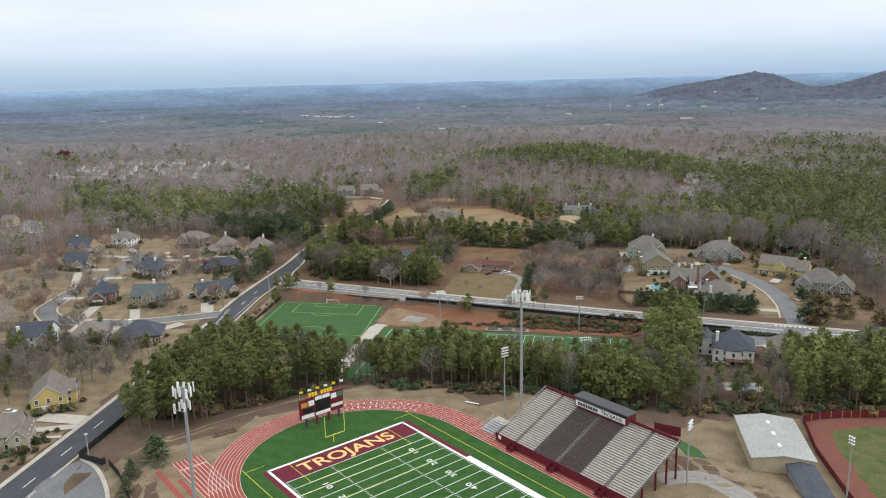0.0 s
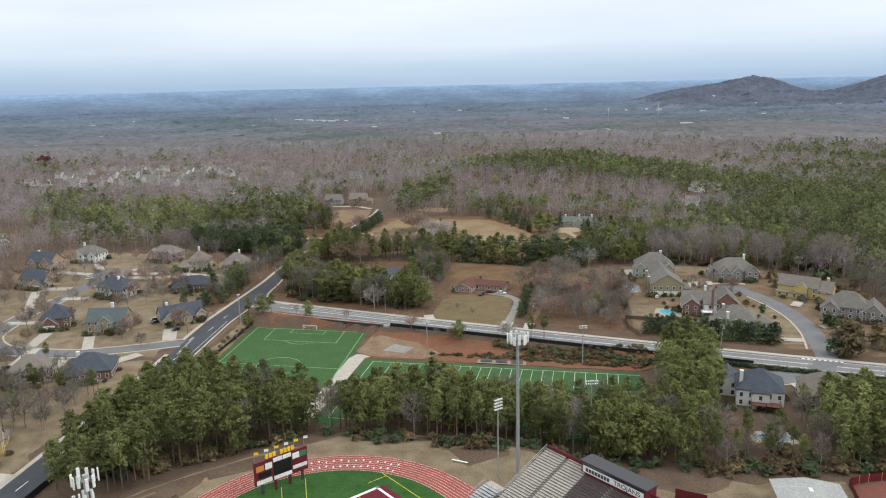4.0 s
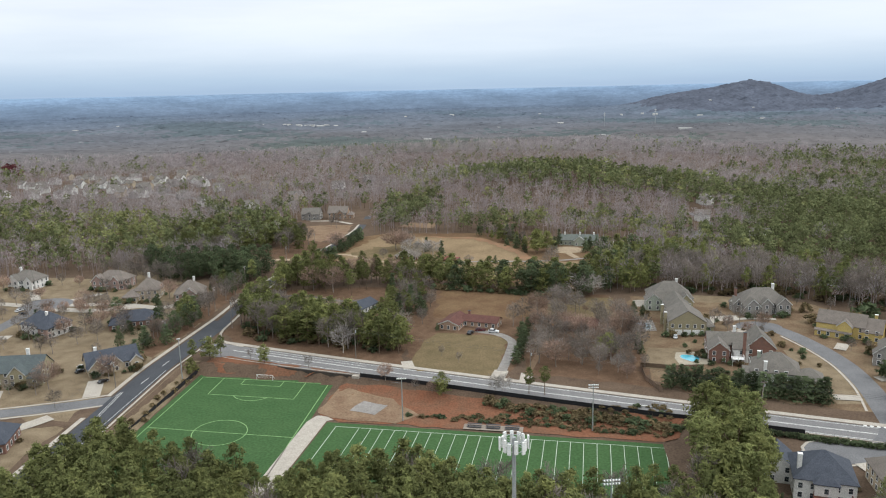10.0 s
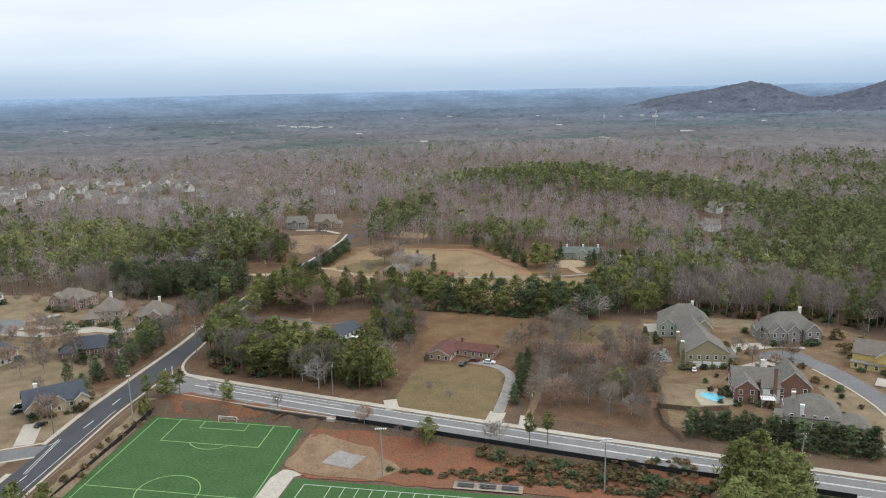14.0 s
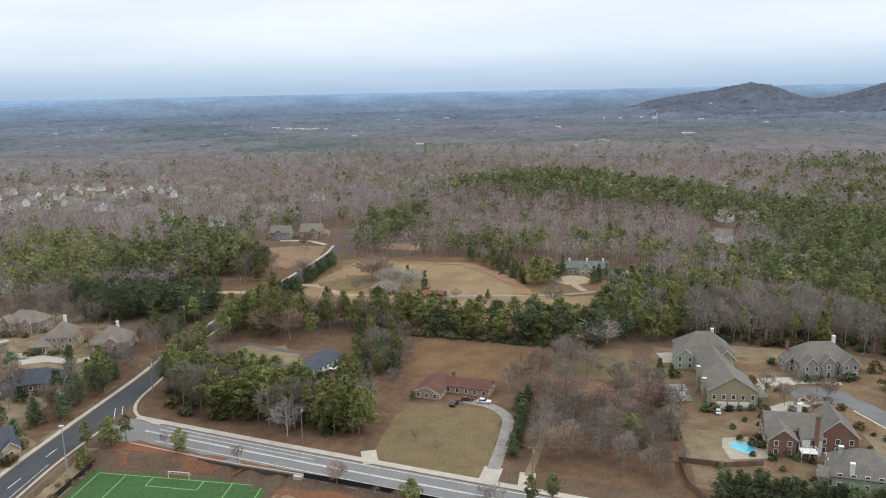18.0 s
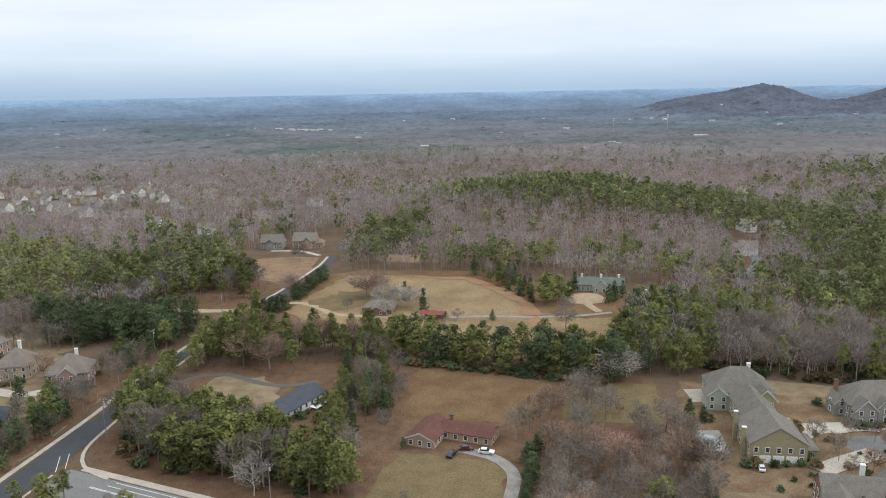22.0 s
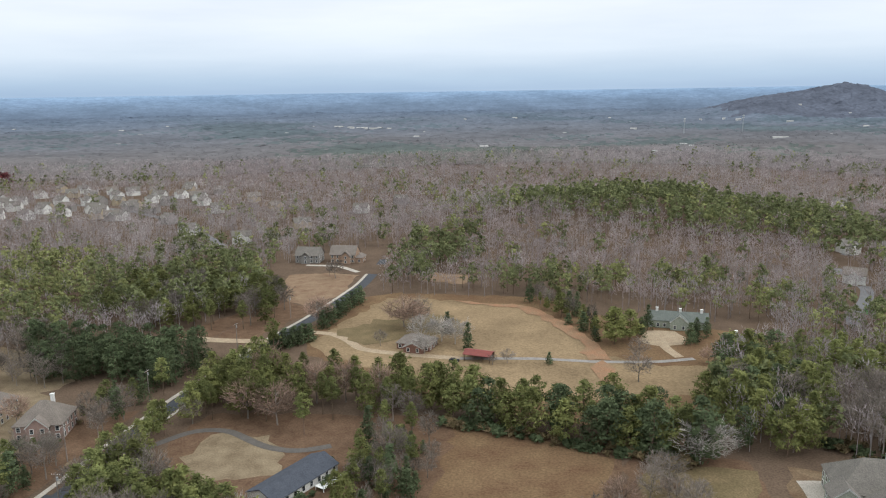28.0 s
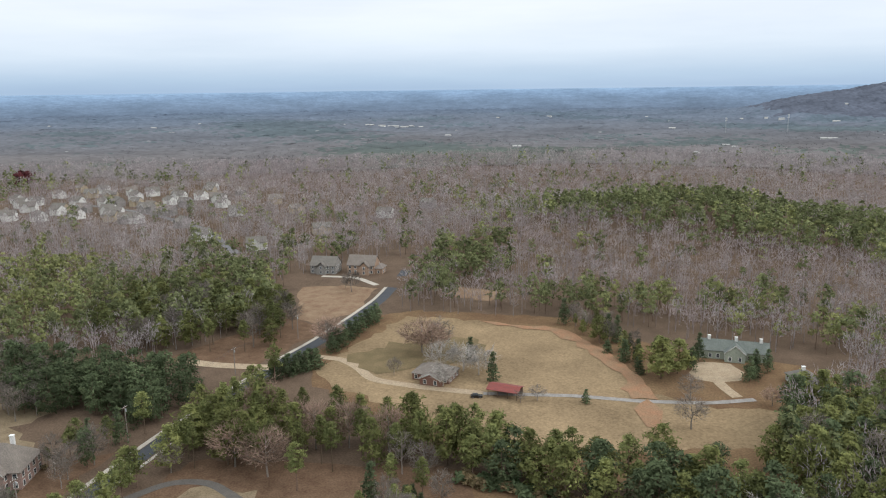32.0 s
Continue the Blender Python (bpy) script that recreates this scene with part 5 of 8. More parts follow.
# joined stands where the woods meet the gardens
MIXED = ["bare_tree"] * 5 + ["pine", "olive_pine"]
grove(["olive_pine", "pine", "olive_pine", "bare_tree", "white_pine"], [(53, 524), (80, 522), (92, 560), (84, 600), (66, 596), (50, 560)], 42, 5.2, "", (14, 21), 1.0, seed=71, stand="dense green pines between the field and the houses")
grove(["bare_tree"] * 7 + ["olive_pine", "pine", "pine"], [(84, 522), (150, 517), (200, 486), (206, 540), (150, 562), (92, 566)], 84, 4.5, "", (15, 21), 0.95, seed=72, stand="tall leafless trees behind the eastern houses", name="bare_stand")
grove(["pine", "olive_pine", "pine", "bare_tree"], [(-240, 624), (-190, 618), (-152, 628), (-146, 660), (-164, 690), (-200, 700), (-260, 680)], 84, 5.0, "", (13, 19), 1.15, seed=73, stand="mixed pines beyond the clearing")
grove(MIXED, [(186, 262), (205, 270), (205, 480), (190, 486), (184, 400)], 44, 5.4, "", (12, 18), 1.0, seed=74, stand="mixed trees east of the houses", name="mixed_stand")
grove(["bare_tree"] * 4 + ["pine"], [(-340, 350), (-300, 345), (-250, 338), (-250, 300), (-300, 300), (-350, 330)], 40, 5.4, "", (10, 15), 1.0, seed=75, stand="bare trees beyond the western street", name="bare_stand")
grove(["bare_tree", "pale_tree", "russet_tree"], [(14, 404), (62, 390), (62, 480), (20, 500)], 20, 5.0, "", (4, 8), 1.1, seed=76, stand="tangle of saplings in the overgrown lot", name="bare_stand")
grove(["bare_tree", "cedar", "bare_tree"], [(-60, 452), (-42, 446), (-38, 500), (-50, 530), (-62, 500)], 26, 3.8, "", (5, 10), 1.3, seed=77, stand="bare saplings and evergreens beside the yard", name="mixed_stand")
grove(["pine", "olive_pine", "pine", "bare_tree"], [(84, 562), (120, 566), (134, 606), (98, 614)], 34, 5.0, "", (14, 19), 1.0, seed=84, stand="pines between the guest house and the woods")
grove(["bare_tree"] * 3 + ["russet_tree", "cedar"], [(-330, 450), (-290, 362), (-162, 372), (-160, 440), (-176, 520), (-300, 552)], 44, 6.0, "", (7, 12), 1.1, seed=85, stand="bare garden trees among the western houses", name="garden_trees")
grove(["bare_tree"] * 3 + ["pine"], [(-245, 345), (-236, 300), (-204, 246), (-162, 276), (-160, 310), (-200, 342)], 40, 5.0, "", (8, 14), 1.0, seed=86, stand="bare trees behind the western houses", name="garden_trees")
edge_rng = random.Random(3)
mass([(edge_rng.choice(("shrub", "brown_shrub", "brown_shrub")), x, float(road_mid(x)) - 10 - edge_rng.uniform(0, 4.5), edge_rng.uniform(0.9, 2.0), 1.5) for x in np.linspace(-8, 64, 80)], "brush", "thick green and brown brush below the road")
mass([("shrub", x, float(road_mid(x)) - 11.5 + 0.4 * math.sin(x), 1.5, 1.3) for x in np.arange(84, 170, 1.5)], "clipped_hedge", "low clipped dark hedge along the road")
grove(["brown_shrub", "brown_shrub", "shrub"], [(-136, 242), (-114, 245), (-72, 266), (-72, 276), (-112, 258), (-134, 256)], 60, 2.2, "", (1.0, 2.6), 1.4, seed=88, stand="brown undergrowth at the foot of the pines", name="undergrowth")


# ---- woods, too many trees to count ----
BUILT = [(-160, 0), (-160, 200), (-245, 200), (-245, 345), (-338, 345), (-338, 552), (-240, 566), (-240, 592), (-200, 596), (-186, 606), (-190, 614), (-178, 650), (-160, 690), (-185, 700), (-190, 795), (-120, 830), (-108, 700), (-20, 702), (15, 690), (62, 668), (94, 664), (92, 618), (72, 604), (50, 560), (60, 526), (150, 516), (192, 480), (192, 262), (180, 0)]
HOLES = [[(-470, 575), (-380, 575), (-380, 640), (-470, 640)], [(-90, 735), (-62, 728), (-55, 748), (-84, 756)], [(165, 540), (215, 520), (222, 560), (170, 566)]]
# far streets, as gaps in the woods
for pts in ([(140, 670), (146, 690), (160, 712), (172, 742), (168, 790), (190, 830)], [(-260, 820), (-330, 900), (-420, 960), (-520, 1000)]):
    for a, b in zip(pts, pts[1:]):
        HOLES.append([(a[0] - 6, a[1]), (a[0] + 6, a[1]), (b[0] + 6, b[1]), (b[0] - 6, b[1])])
    strip("street", pts, 7, M_ASPHALT_MID, 0.1, "grey asphalt street winding through the woods")
sheet("lawn", [(150, 690), (158, 686), (166, 708), (160, 708)], M_TURF, 0.15, "small patch of green lawn beside the street")
sheet("clearing", [(-90, 735), (-62, 728), (-55, 748), (-84, 756)], M_DIRT, 0.135, "sandy circular clearing among pines", rough_edge=1.5)
sheet("pond", [(168, 544), (190, 538), (214, 524), (218, 552), (180, 562)], M_WATER, 0.1, "still grey pond behind the trees", "pond", rough_edge=2)


def far_pine(rng, n_tri, height, radius, base, size, shape, blobs=9):
    _, pts, out = blob_points(rng, height * base, height * 0.95, radius, blobs, n_tri, shape)
    stem = np.array([((-0.2, 0, 0), (0.2, 0, 0), (0, 0, height * 0.8)), ((0, -0.2, 0), (0, 0.2, 0), (0, 0, height * 0.8))])
    return leaves(rng, pts, 1, size, 1, 0.1, 0.5, out), stem


def far_bare(rng, n_tri, height, radius, w):
    """Twigs as slivers through an egg-shaped crown, fanning up and out from a stem."""
    out = [((-0.2, 0, 0), (0.2, 0, 0), (0, 0, height * 0.85)), ((0, -0.2, 0), (0, 0.2, 0), (0, 0, height * 0.85))]
    for _ in range(n_tri - 2):
        d = rng.normal(0, 1, 3)
        d /= np.linalg.norm(d)
        q = d * rng.uniform(0.2, 1.0) ** 0.6
        s0 = np.array((q[0] * radius, q[1] * radius, height * (0.64 + 0.30 * q[2])))
        g = np.array((q[0] * 0.8, q[1] * 0.8, 0.75)) + rng.normal(0, 0.35, 3)
        g /= np.linalg.norm(g)
        side = np.cross(g, rng.normal(0, 1, 3))
        side *= w / np.linalg.norm(side)
        out.append((s0 + side, s0 - side, s0 + g * radius * rng.uniform(0.3, 0.65)))
    return np.array(out)


def spread(protos, xs, ys, rng, lo=0.75, hi=1.2):
    out = []
    zs = ground_z(xs, ys)
    pick = rng.integers(0, len(protos), len(xs))
    ang, sc = rng.uniform(0, 6.283, len(xs)), rng.uniform(lo, hi, len(xs))
    for k, proto in enumerate(protos):
        sel = np.where(pick == k)[0]
        if not len(sel):
            continue
        c, s = np.cos(ang[sel]) * sc[sel], np.sin(ang[sel]) * sc[sel]
        x = proto[None, ..., 0] * c[:, None, None] - proto[None, ..., 1] * s[:, None, None] + xs[sel][:, None, None]
        y = proto[None, ..., 0] * s[:, None, None] + proto[None, ..., 1] * c[:, None, None] + ys[sel][:, None, None]
        z = proto[None, ..., 2] * sc[sel][:, None, None] + zs[sel][:, None, None]
        out.append(np.stack([x, y, z], -1).reshape(-1, 3, 3))
    return np.concatenate(out) if out else np.zeros((0, 3, 3))


def jitter_grid(rng, x0, x1, y0, y1, gap):
    X, Y = np.meshgrid(np.arange(x0, x1, gap), np.arange(y0, y1, gap))
    X, Y = X.ravel() + rng.uniform(-0.5, 0.5, X.size) * gap, Y.ravel() + rng.uniform(-0.5, 0.5, X.size) * gap
    keep = (X > -0.98 * Y - 60) & (X < 0.56 * Y + 80)
    for poly in [BUILT] + HOLES:
        keep &= ~inside(poly, X, Y)
    for hx, hy in SUBURB:
        keep &= (np.abs(X - hx) > 9) | (Y > hy + 8) | (Y < hy - (42 if hx < 0 else 14))
    return X[keep], Y[keep]


def soft_noise(x, y, s, seed):
    return (np.sin(x / s + seed) * np.cos(y / (s * 1.3) - seed * 2) + 0.6 * np.sin(x / (s * 0.43) + y / (s * 0.6) + seed * 3) + 0.4 * np.cos(x / (s * 0.27) - y / (s * 0.31) + seed)) / 2


def evergreen_share(x, y):
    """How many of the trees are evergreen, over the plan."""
    e = 0.21 + 0.30 * soft_noise(x, y, 90, 1.7) + 0.22 * smooth((x / y - 0.2) / 0.15) + 0.2 * soft_noise(x, y, 38, 2.9) + 0.14 * soft_noise(x, y, 210, 0.4) * smooth((y - 1000) / 200)
    e = e + 0.85 * np.exp(-(((x - 55) / 95) ** 2 + ((y - 915) / 85) ** 2)) - 0.8 * np.exp(-(((x + 28) / 32) ** 2 + ((y - 860) / 45) ** 2)) + 0.4 * np.exp(-(((x - 160) / 60) ** 2 + ((y - 860) / 60) ** 2))
    e = e + 1.0 * np.exp(-(((x + 82) / 34) ** 2 + ((y - 785) / 52) ** 2))
    e = e + 0.8 * np.exp(-((x / 60) ** 2 + ((y - 715) / 22) ** 2))
    e = e + 0.5 * np.exp(-(((x + 230) / 110) ** 2 + ((y - 680) / 60) ** 2))
    e = e + 0.35 * np.exp(-(((x - 300) / 110) ** 2 + ((y - 640) / 130) ** 2))
    e = e + 0.7 * np.exp(-(((x - 75) / 30) ** 2 + ((y - 560) / 35) ** 2))
    e = e - 0.5 * np.exp(-(((x - 40) / 100) ** 2 + ((y - 795) / 50) ** 2))
    e = e - 0.5 * np.exp(-(((x + 380) / 220) ** 2 + ((y - 1000) / 160) ** 2))
    e = e - 0.30 * smooth((y - 1120) / 150) * smooth((1620 - y) / 120) * smooth((500 - x) / 300)
    e = e - 0.45 * np.exp(-(((x - 140) / 70) ** 2 + ((y - 560) / 40) ** 2))
    e = e + 0.4 * np.exp(-(((x - 200) / 60) ** 2 + ((y - 630) / 70) ** 2))
    e = e + 0.10 * smooth((y - 1600) / 250)
    return np.clip(0.5 + 1.9 * (e - 0.42), 0.05, 0.97)


SUBURB = [(-500, 938), (-480, 1000), (-428, 977), (-404, 914), (-351, 904), (-335, 967), (-329, 1041), (-252, 837), (-283, 988), (-194, 978), (-167, 1033), (-453, 1140), (-400, 1050), (-440, 940), (-370, 1010), (-310, 860), (-225, 900), (-520, 900),
          (191, 834), (220, 833), (189, 668), (169, 756), (258, 1060), (-442, 618), (-404, 592), (-690, 1000), (-760, 1110)]
wr = np.random.default_rng(77)
SUBURB += [(-590 + 31 * (k % 7) + 14 * (k // 7 % 2) + float(wr.uniform(-9, 9)), 915 + 44 * (k // 7) + float(wr.uniform(-14, 14))) for k in range(35)]
P_NEAR = [far_pine(wr, 165, 15 + k, 3.9, 0.34, 1.0, pine_shape, 18) for k in range(6)]
P_MID = [far_pine(wr, 84, 15 + k, 4.3, 0.34, 1.45, pine_shape, 14) for k in range(6)]
B_NEAR = [far_bare(wr, 66, 14 + k, 4.0, 0.13) for k in range(6)]
B_MID = [far_bare(wr, 54, 14 + k, 4.2, 0.17) for k in range(6)]
P_BACK = [far_pine(wr, 40, 15 + k, 4.9, 0.3, 1.9, pine_shape, 12) for k in range(4)]
B_BACK = [far_bare(wr, 34, 15 + k, 5.0, 0.3) for k in range(4)]
P_LAST = [far_pine(wr, 13, 16 + k, 6.2, 0.3, 3.6, pine_shape, 6) for k in range(4)]
B_LAST = [far_bare(wr, 13, 16 + k, 6.2, 0.75) for k in range(4)]
for tier, (x0, x1, y0, y1, gap, PM, BM) in enumerate(((-900, 520, 262, 740, 7.4, P_NEAR, B_NEAR), (-1000, 640, 740, 960, 7.8, P_MID, B_MID), (-1600, 960, 960, 1560, 10.5, P_BACK, B_BACK), (-2400, 1400, 1300, 2500, 15.5, P_LAST, B_LAST))):
    X, Y = jitter_grid(wr, x0, x1, y0, y1, gap)
    if tier >= 2:
        edge = np.hypot(X, Y) - (90 if tier == 2 else 480) * wr.uniform(0, 1, len(X)) ** 2
        thin = (edge < 1480) if tier == 2 else (np.hypot(X, Y) > 1440) & (edge < 2050)
        X, Y = X[thin], Y[thin]
    ever = wr.uniform(0, 1, len(X)) < evergreen_share(X, Y)
    light = soft_noise(X, Y, 70, 0.6) + wr.normal(0, 0.4, len(X)) > 0.35
    light &= X / Y < 0.2 + 0.1 * wr.normal(0, 1, len(X))
    warm = soft_noise(X, Y, 130, 4.1) + wr.normal(0, 0.3, len(X)) > 0.15
    for name, label, protos, sel, mt in (
        ("pine_woods", "green pine woods seen from above", [p[0] for p in PM], ever & ~light, M_WOODS_PINE),
        ("olive_pine_woods", "olive-green pine woods seen from above", [p[0] for p in PM], ever & light, M_WOODS_OLIVE),
        ("pine_trunks", "bare brown trunks of the pine woods", [p[1] for p in PM], ever, M_BARK),
        ("bare_woods", "grey-brown leafless winter woods", BM, ~ever & ~warm, M_WOODS_BARE),
        ("russet_woods", "russet-brown leafless winter woods", BM, ~ever & warm, M_WOODS_RUSSET),
    ):
        if not (tier >= 2 and name == "pine_trunks") and not (tier == 3 and "pine" in name):
            # the farthest trees take the colour with haze painted in
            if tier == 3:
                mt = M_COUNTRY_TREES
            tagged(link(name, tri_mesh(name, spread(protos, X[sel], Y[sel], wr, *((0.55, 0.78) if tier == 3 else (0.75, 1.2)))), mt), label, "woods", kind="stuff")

def canopy(name, label, x0, x1, y0, y1, cell, bump, near_edge):
    """The closed, lumpy top of woods far off, as one sheet over the land, in haze-tinted colours by kinds of woods."""
    xs, ys = np.arange(x0, x1, cell), np.arange(y0, y1, cell)
    X, Y = np.meshgrid(xs, ys)
    X, Y = X + wr.uniform(-0.4, 0.4, X.shape) * cell, Y + wr.uniform(-0.4, 0.4, Y.shape) * cell
    lift = 8 + bump * wr.normal(0, 1, X.shape) + 3 * soft_noise(X, Y, 120, 0.3)
    if near_edge < 2000:
        lift = 2.0 + lift * smooth((np.hypot(X, Y) - near_edge) / 150) - 28 * smooth((Y - 2400) / 80)
    else:
        lift = lift - 24 * (1 - smooth((Y - near_edge) / 110))
    V = np.stack([X, Y, ground_z(X, Y) + lift], -1).reshape(-1, 3)
    idx = np.arange(X.size).reshape(X.shape)
    Q = np.stack([idx[:-1, :-1], idx[:-1, 1:], idx[1:, 1:], idx[1:, :-1]], -1).reshape(-1, 4)
    C = V[Q].mean(1)
    keep = (C[:, 0] > -0.98 * C[:, 1] - 100) & (C[:, 0] < 0.56 * C[:, 1] + 120) & (np.hypot(C[:, 0], C[:, 1]) > near_edge) & (np.hypot(C[:, 0], C[:, 1]) < 4270)
    Q, C = Q[keep], C[keep]
    me = mesh_of(name, V.tolist(), Q.tolist())
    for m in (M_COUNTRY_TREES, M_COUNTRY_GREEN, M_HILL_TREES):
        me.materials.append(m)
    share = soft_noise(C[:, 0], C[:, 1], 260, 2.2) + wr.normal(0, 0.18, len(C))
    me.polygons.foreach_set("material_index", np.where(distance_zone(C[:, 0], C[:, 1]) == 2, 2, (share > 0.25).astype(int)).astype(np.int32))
    tagged(link(name, me, None), label, "woods", kind="stuff")


canopy("far_woods", "grey and green winter woods far off", -2600, 1600, 960, 2490, 13, 1.6, 1400)
canopy("distant_woods", "woods stretching to the horizon, blue haze put into their colour", -4000, 2600, 2300, 4260, 17, 2.6, 2310)


# ---- houses ----
def roofmat(name, c, d):
    return mat(name, c, second=d, scale=2.5, fine=0.35, bump=0.03, rough=0.95, rand=0.06, spec=0.15)


R_GREY = roofmat("grey_shingles", (0.165, 0.152, 0.135), (0.13, 0.12, 0.108))
R_SLATE = roofmat("slate_blue_shingles", (0.072, 0.08, 0.098), (0.055, 0.062, 0.078))
R_BROWN = roofmat("weathered_brown_shingles", (0.19, 0.165, 0.145), (0.15, 0.13, 0.115))
R_RED = roofmat("red_brown_shingles", (0.125, 0.06, 0.05), (0.098, 0.05, 0.042))
R_GREEN = roofmat("grey_green_shingles", (0.155, 0.17, 0.155), (0.12, 0.135, 0.125))
R_METAL = mat("white_metal_roof", (0.31, 0.31, 0.30), second=(0.26, 0.26, 0.25), scale=6, fine=0.6, rough=0.5, spec=0.4)
W_TAN = mat("tan_stucco", (0.40, 0.335, 0.24), second=(0.36, 0.30, 0.22), scale=3, rough=0.9)
W_OLIVE = mat("olive_siding", (0.30, 0.265, 0.17), second=(0.27, 0.24, 0.155), scale=2, rough=0.9)
W_BRICK = mat("red_brown_brick", (0.22, 0.115, 0.085), second=(0.17, 0.10, 0.08), scale=1.2, fine=0.2, rough=0.95)
W_TANBRICK = mat("buff_brick", (0.36, 0.25, 0.18), second=(0.30, 0.21, 0.155), scale=1.2, fine=0.2, rough=0.95)
W_WHITE = mat("white_siding", (0.66, 0.655, 0.63), second=(0.60, 0.595, 0.57), scale=2, rough=0.8)
W_STONE = mat("grey_fieldstone", (0.28, 0.265, 0.245), second=(0.21, 0.20, 0.19), scale=0.9, fine=0.25, rough=0.95)
W_YELLOW = mat("yellow_siding", (0.52, 0.40, 0.15), second=(0.47, 0.36, 0.14), scale=2, rough=0.85)
W_SAGE = mat("sage_siding", (0.32, 0.35, 0.29), second=(0.28, 0.31, 0.26), scale=2, rough=0.85)
W_PINK = mat("rose_brick", (0.33, 0.225, 0.19), second=(0.27, 0.19, 0.165), scale=1.2, fine=0.2, rough=0.95)


def _window(w, h):
    bm = bmesh.new()
    box(bm, -w / 2 - 0.14, -0.06, -h / 2 - 0.14, w / 2 + 0.14, 0.02, h / 2 + 0.14)
    for s in (-1, 1):
        box(bm, s * (w / 2 + 0.07) - 0.07, -0.12, -h / 2 - 0.14, s * (w / 2 + 0.07) + 0.07, -0.061, h / 2 + 0.14)
        box(bm, -w / 2, -0.12, s * (h / 2 + 0.07) - 0.07, w / 2, -0.061, s * (h / 2 + 0.07) + 0.07)
    fr = bpy.data.meshes.new("window")
    bm.to_mesh(fr)
    bm.free()
    fr.materials.append(M_WHITE)
    panes = []
    for s in (-1, 1):
        bm = bmesh.new()
        z0, z1 = (0.03, h / 2 - 0.02) if s > 0 else (-h / 2 + 0.02, -0.03)
        box(bm, -w / 2 + 0.02, -0.085, z0, w / 2 - 0.02, -0.062, z1)
        me = bpy.data.meshes.new("pane")
        bm.to_mesh(me)
        bm.free()
        me.materials.append(M_GLASS)
        panes.append(me)
    return fr, panes


WINDOW = _window(1.15, 1.6)


def window_at(parent, m):
    w = link("window", WINDOW[0], None, parent)
    w.matrix_basis = m
    for p in WINDOW[1]:
        link("pane", p, None, w)


def prism(bm, prof, lo, hi, along):
    """A closed profile of (across, z) pushed along x or y."""
    put = (lambda a, t, z: (t, a, z)) if along == "x" else (lambda a, t, z: (a, t, z))
    A = [bm.verts.new(put(a, lo, z)) for a, z in prof]
    B = [bm.verts.new(put(a, hi, z)) for a, z in prof]
    n = len(prof)
    for k in range(n):
        bm.faces.new((A[k], A[(k + 1) % n], B[(k + 1) % n], B[k]))
    bm.faces.new(A[::-1])
    bm.faces.new(B)


def roof_on(bm, x0, y0, x1, y1, h, kind, pitch, o=0.5, t=0.22):
    if kind == "h":
        w, d = x1 - x0, y1 - y0
        half = min(w, d) / 2
        rise = pitch * half
        e = [(x0 - o, y0 - o), (x1 + o, y0 - o), (x1 + o, y1 + o), (x0 - o, y1 + o)]
        r = [(x0 + half, (y0 + y1) / 2), (x1 - half, (y0 + y1) / 2)] if w >= d else [((x0 + x1) / 2, y0 + half), ((x0 + x1) / 2, y1 - half)]
        ez = h - o * pitch + t
        top = [bm.verts.new((*p, ez)) for p in e] + [bm.verts.new((*p, h + rise + t)) for p in r]
        bot = [bm.verts.new((*p, ez - t)) for p in e]
        fs = ((0, 1, 5, 4), (1, 2, 5), (2, 3, 4, 5), (3, 0, 4)) if w >= d else ((0, 1, 4), (1, 2, 5, 4), (2, 3, 5), (3, 0, 4, 5))
        for f in fs:
            bm.faces.new([top[i] for i in f])
        for k in range(4):
            bm.faces.new((bot[k], bot[(k + 1) % 4], top[(k + 1) % 4], top[k]))
        bm.faces.new(bot[::-1])
    else:
        a0, a1, lo, hi = (y0, y1, x0, x1) if kind == "x" else (x0, x1, y0, y1)
        m, rise = (a0 + a1) / 2, pitch * (a1 - a0) / 2
        prof = [(a0 - o, h - o * pitch), (m, h + rise), (a1 + o, h - o * pitch), (a1 + o, h - o * pitch + t), (m, h + rise + t * 1.3), (a0 - o, h - o * pitch + t)]
        prism(bm, prof, lo - o * 0.7, hi + o * 0.7, kind)


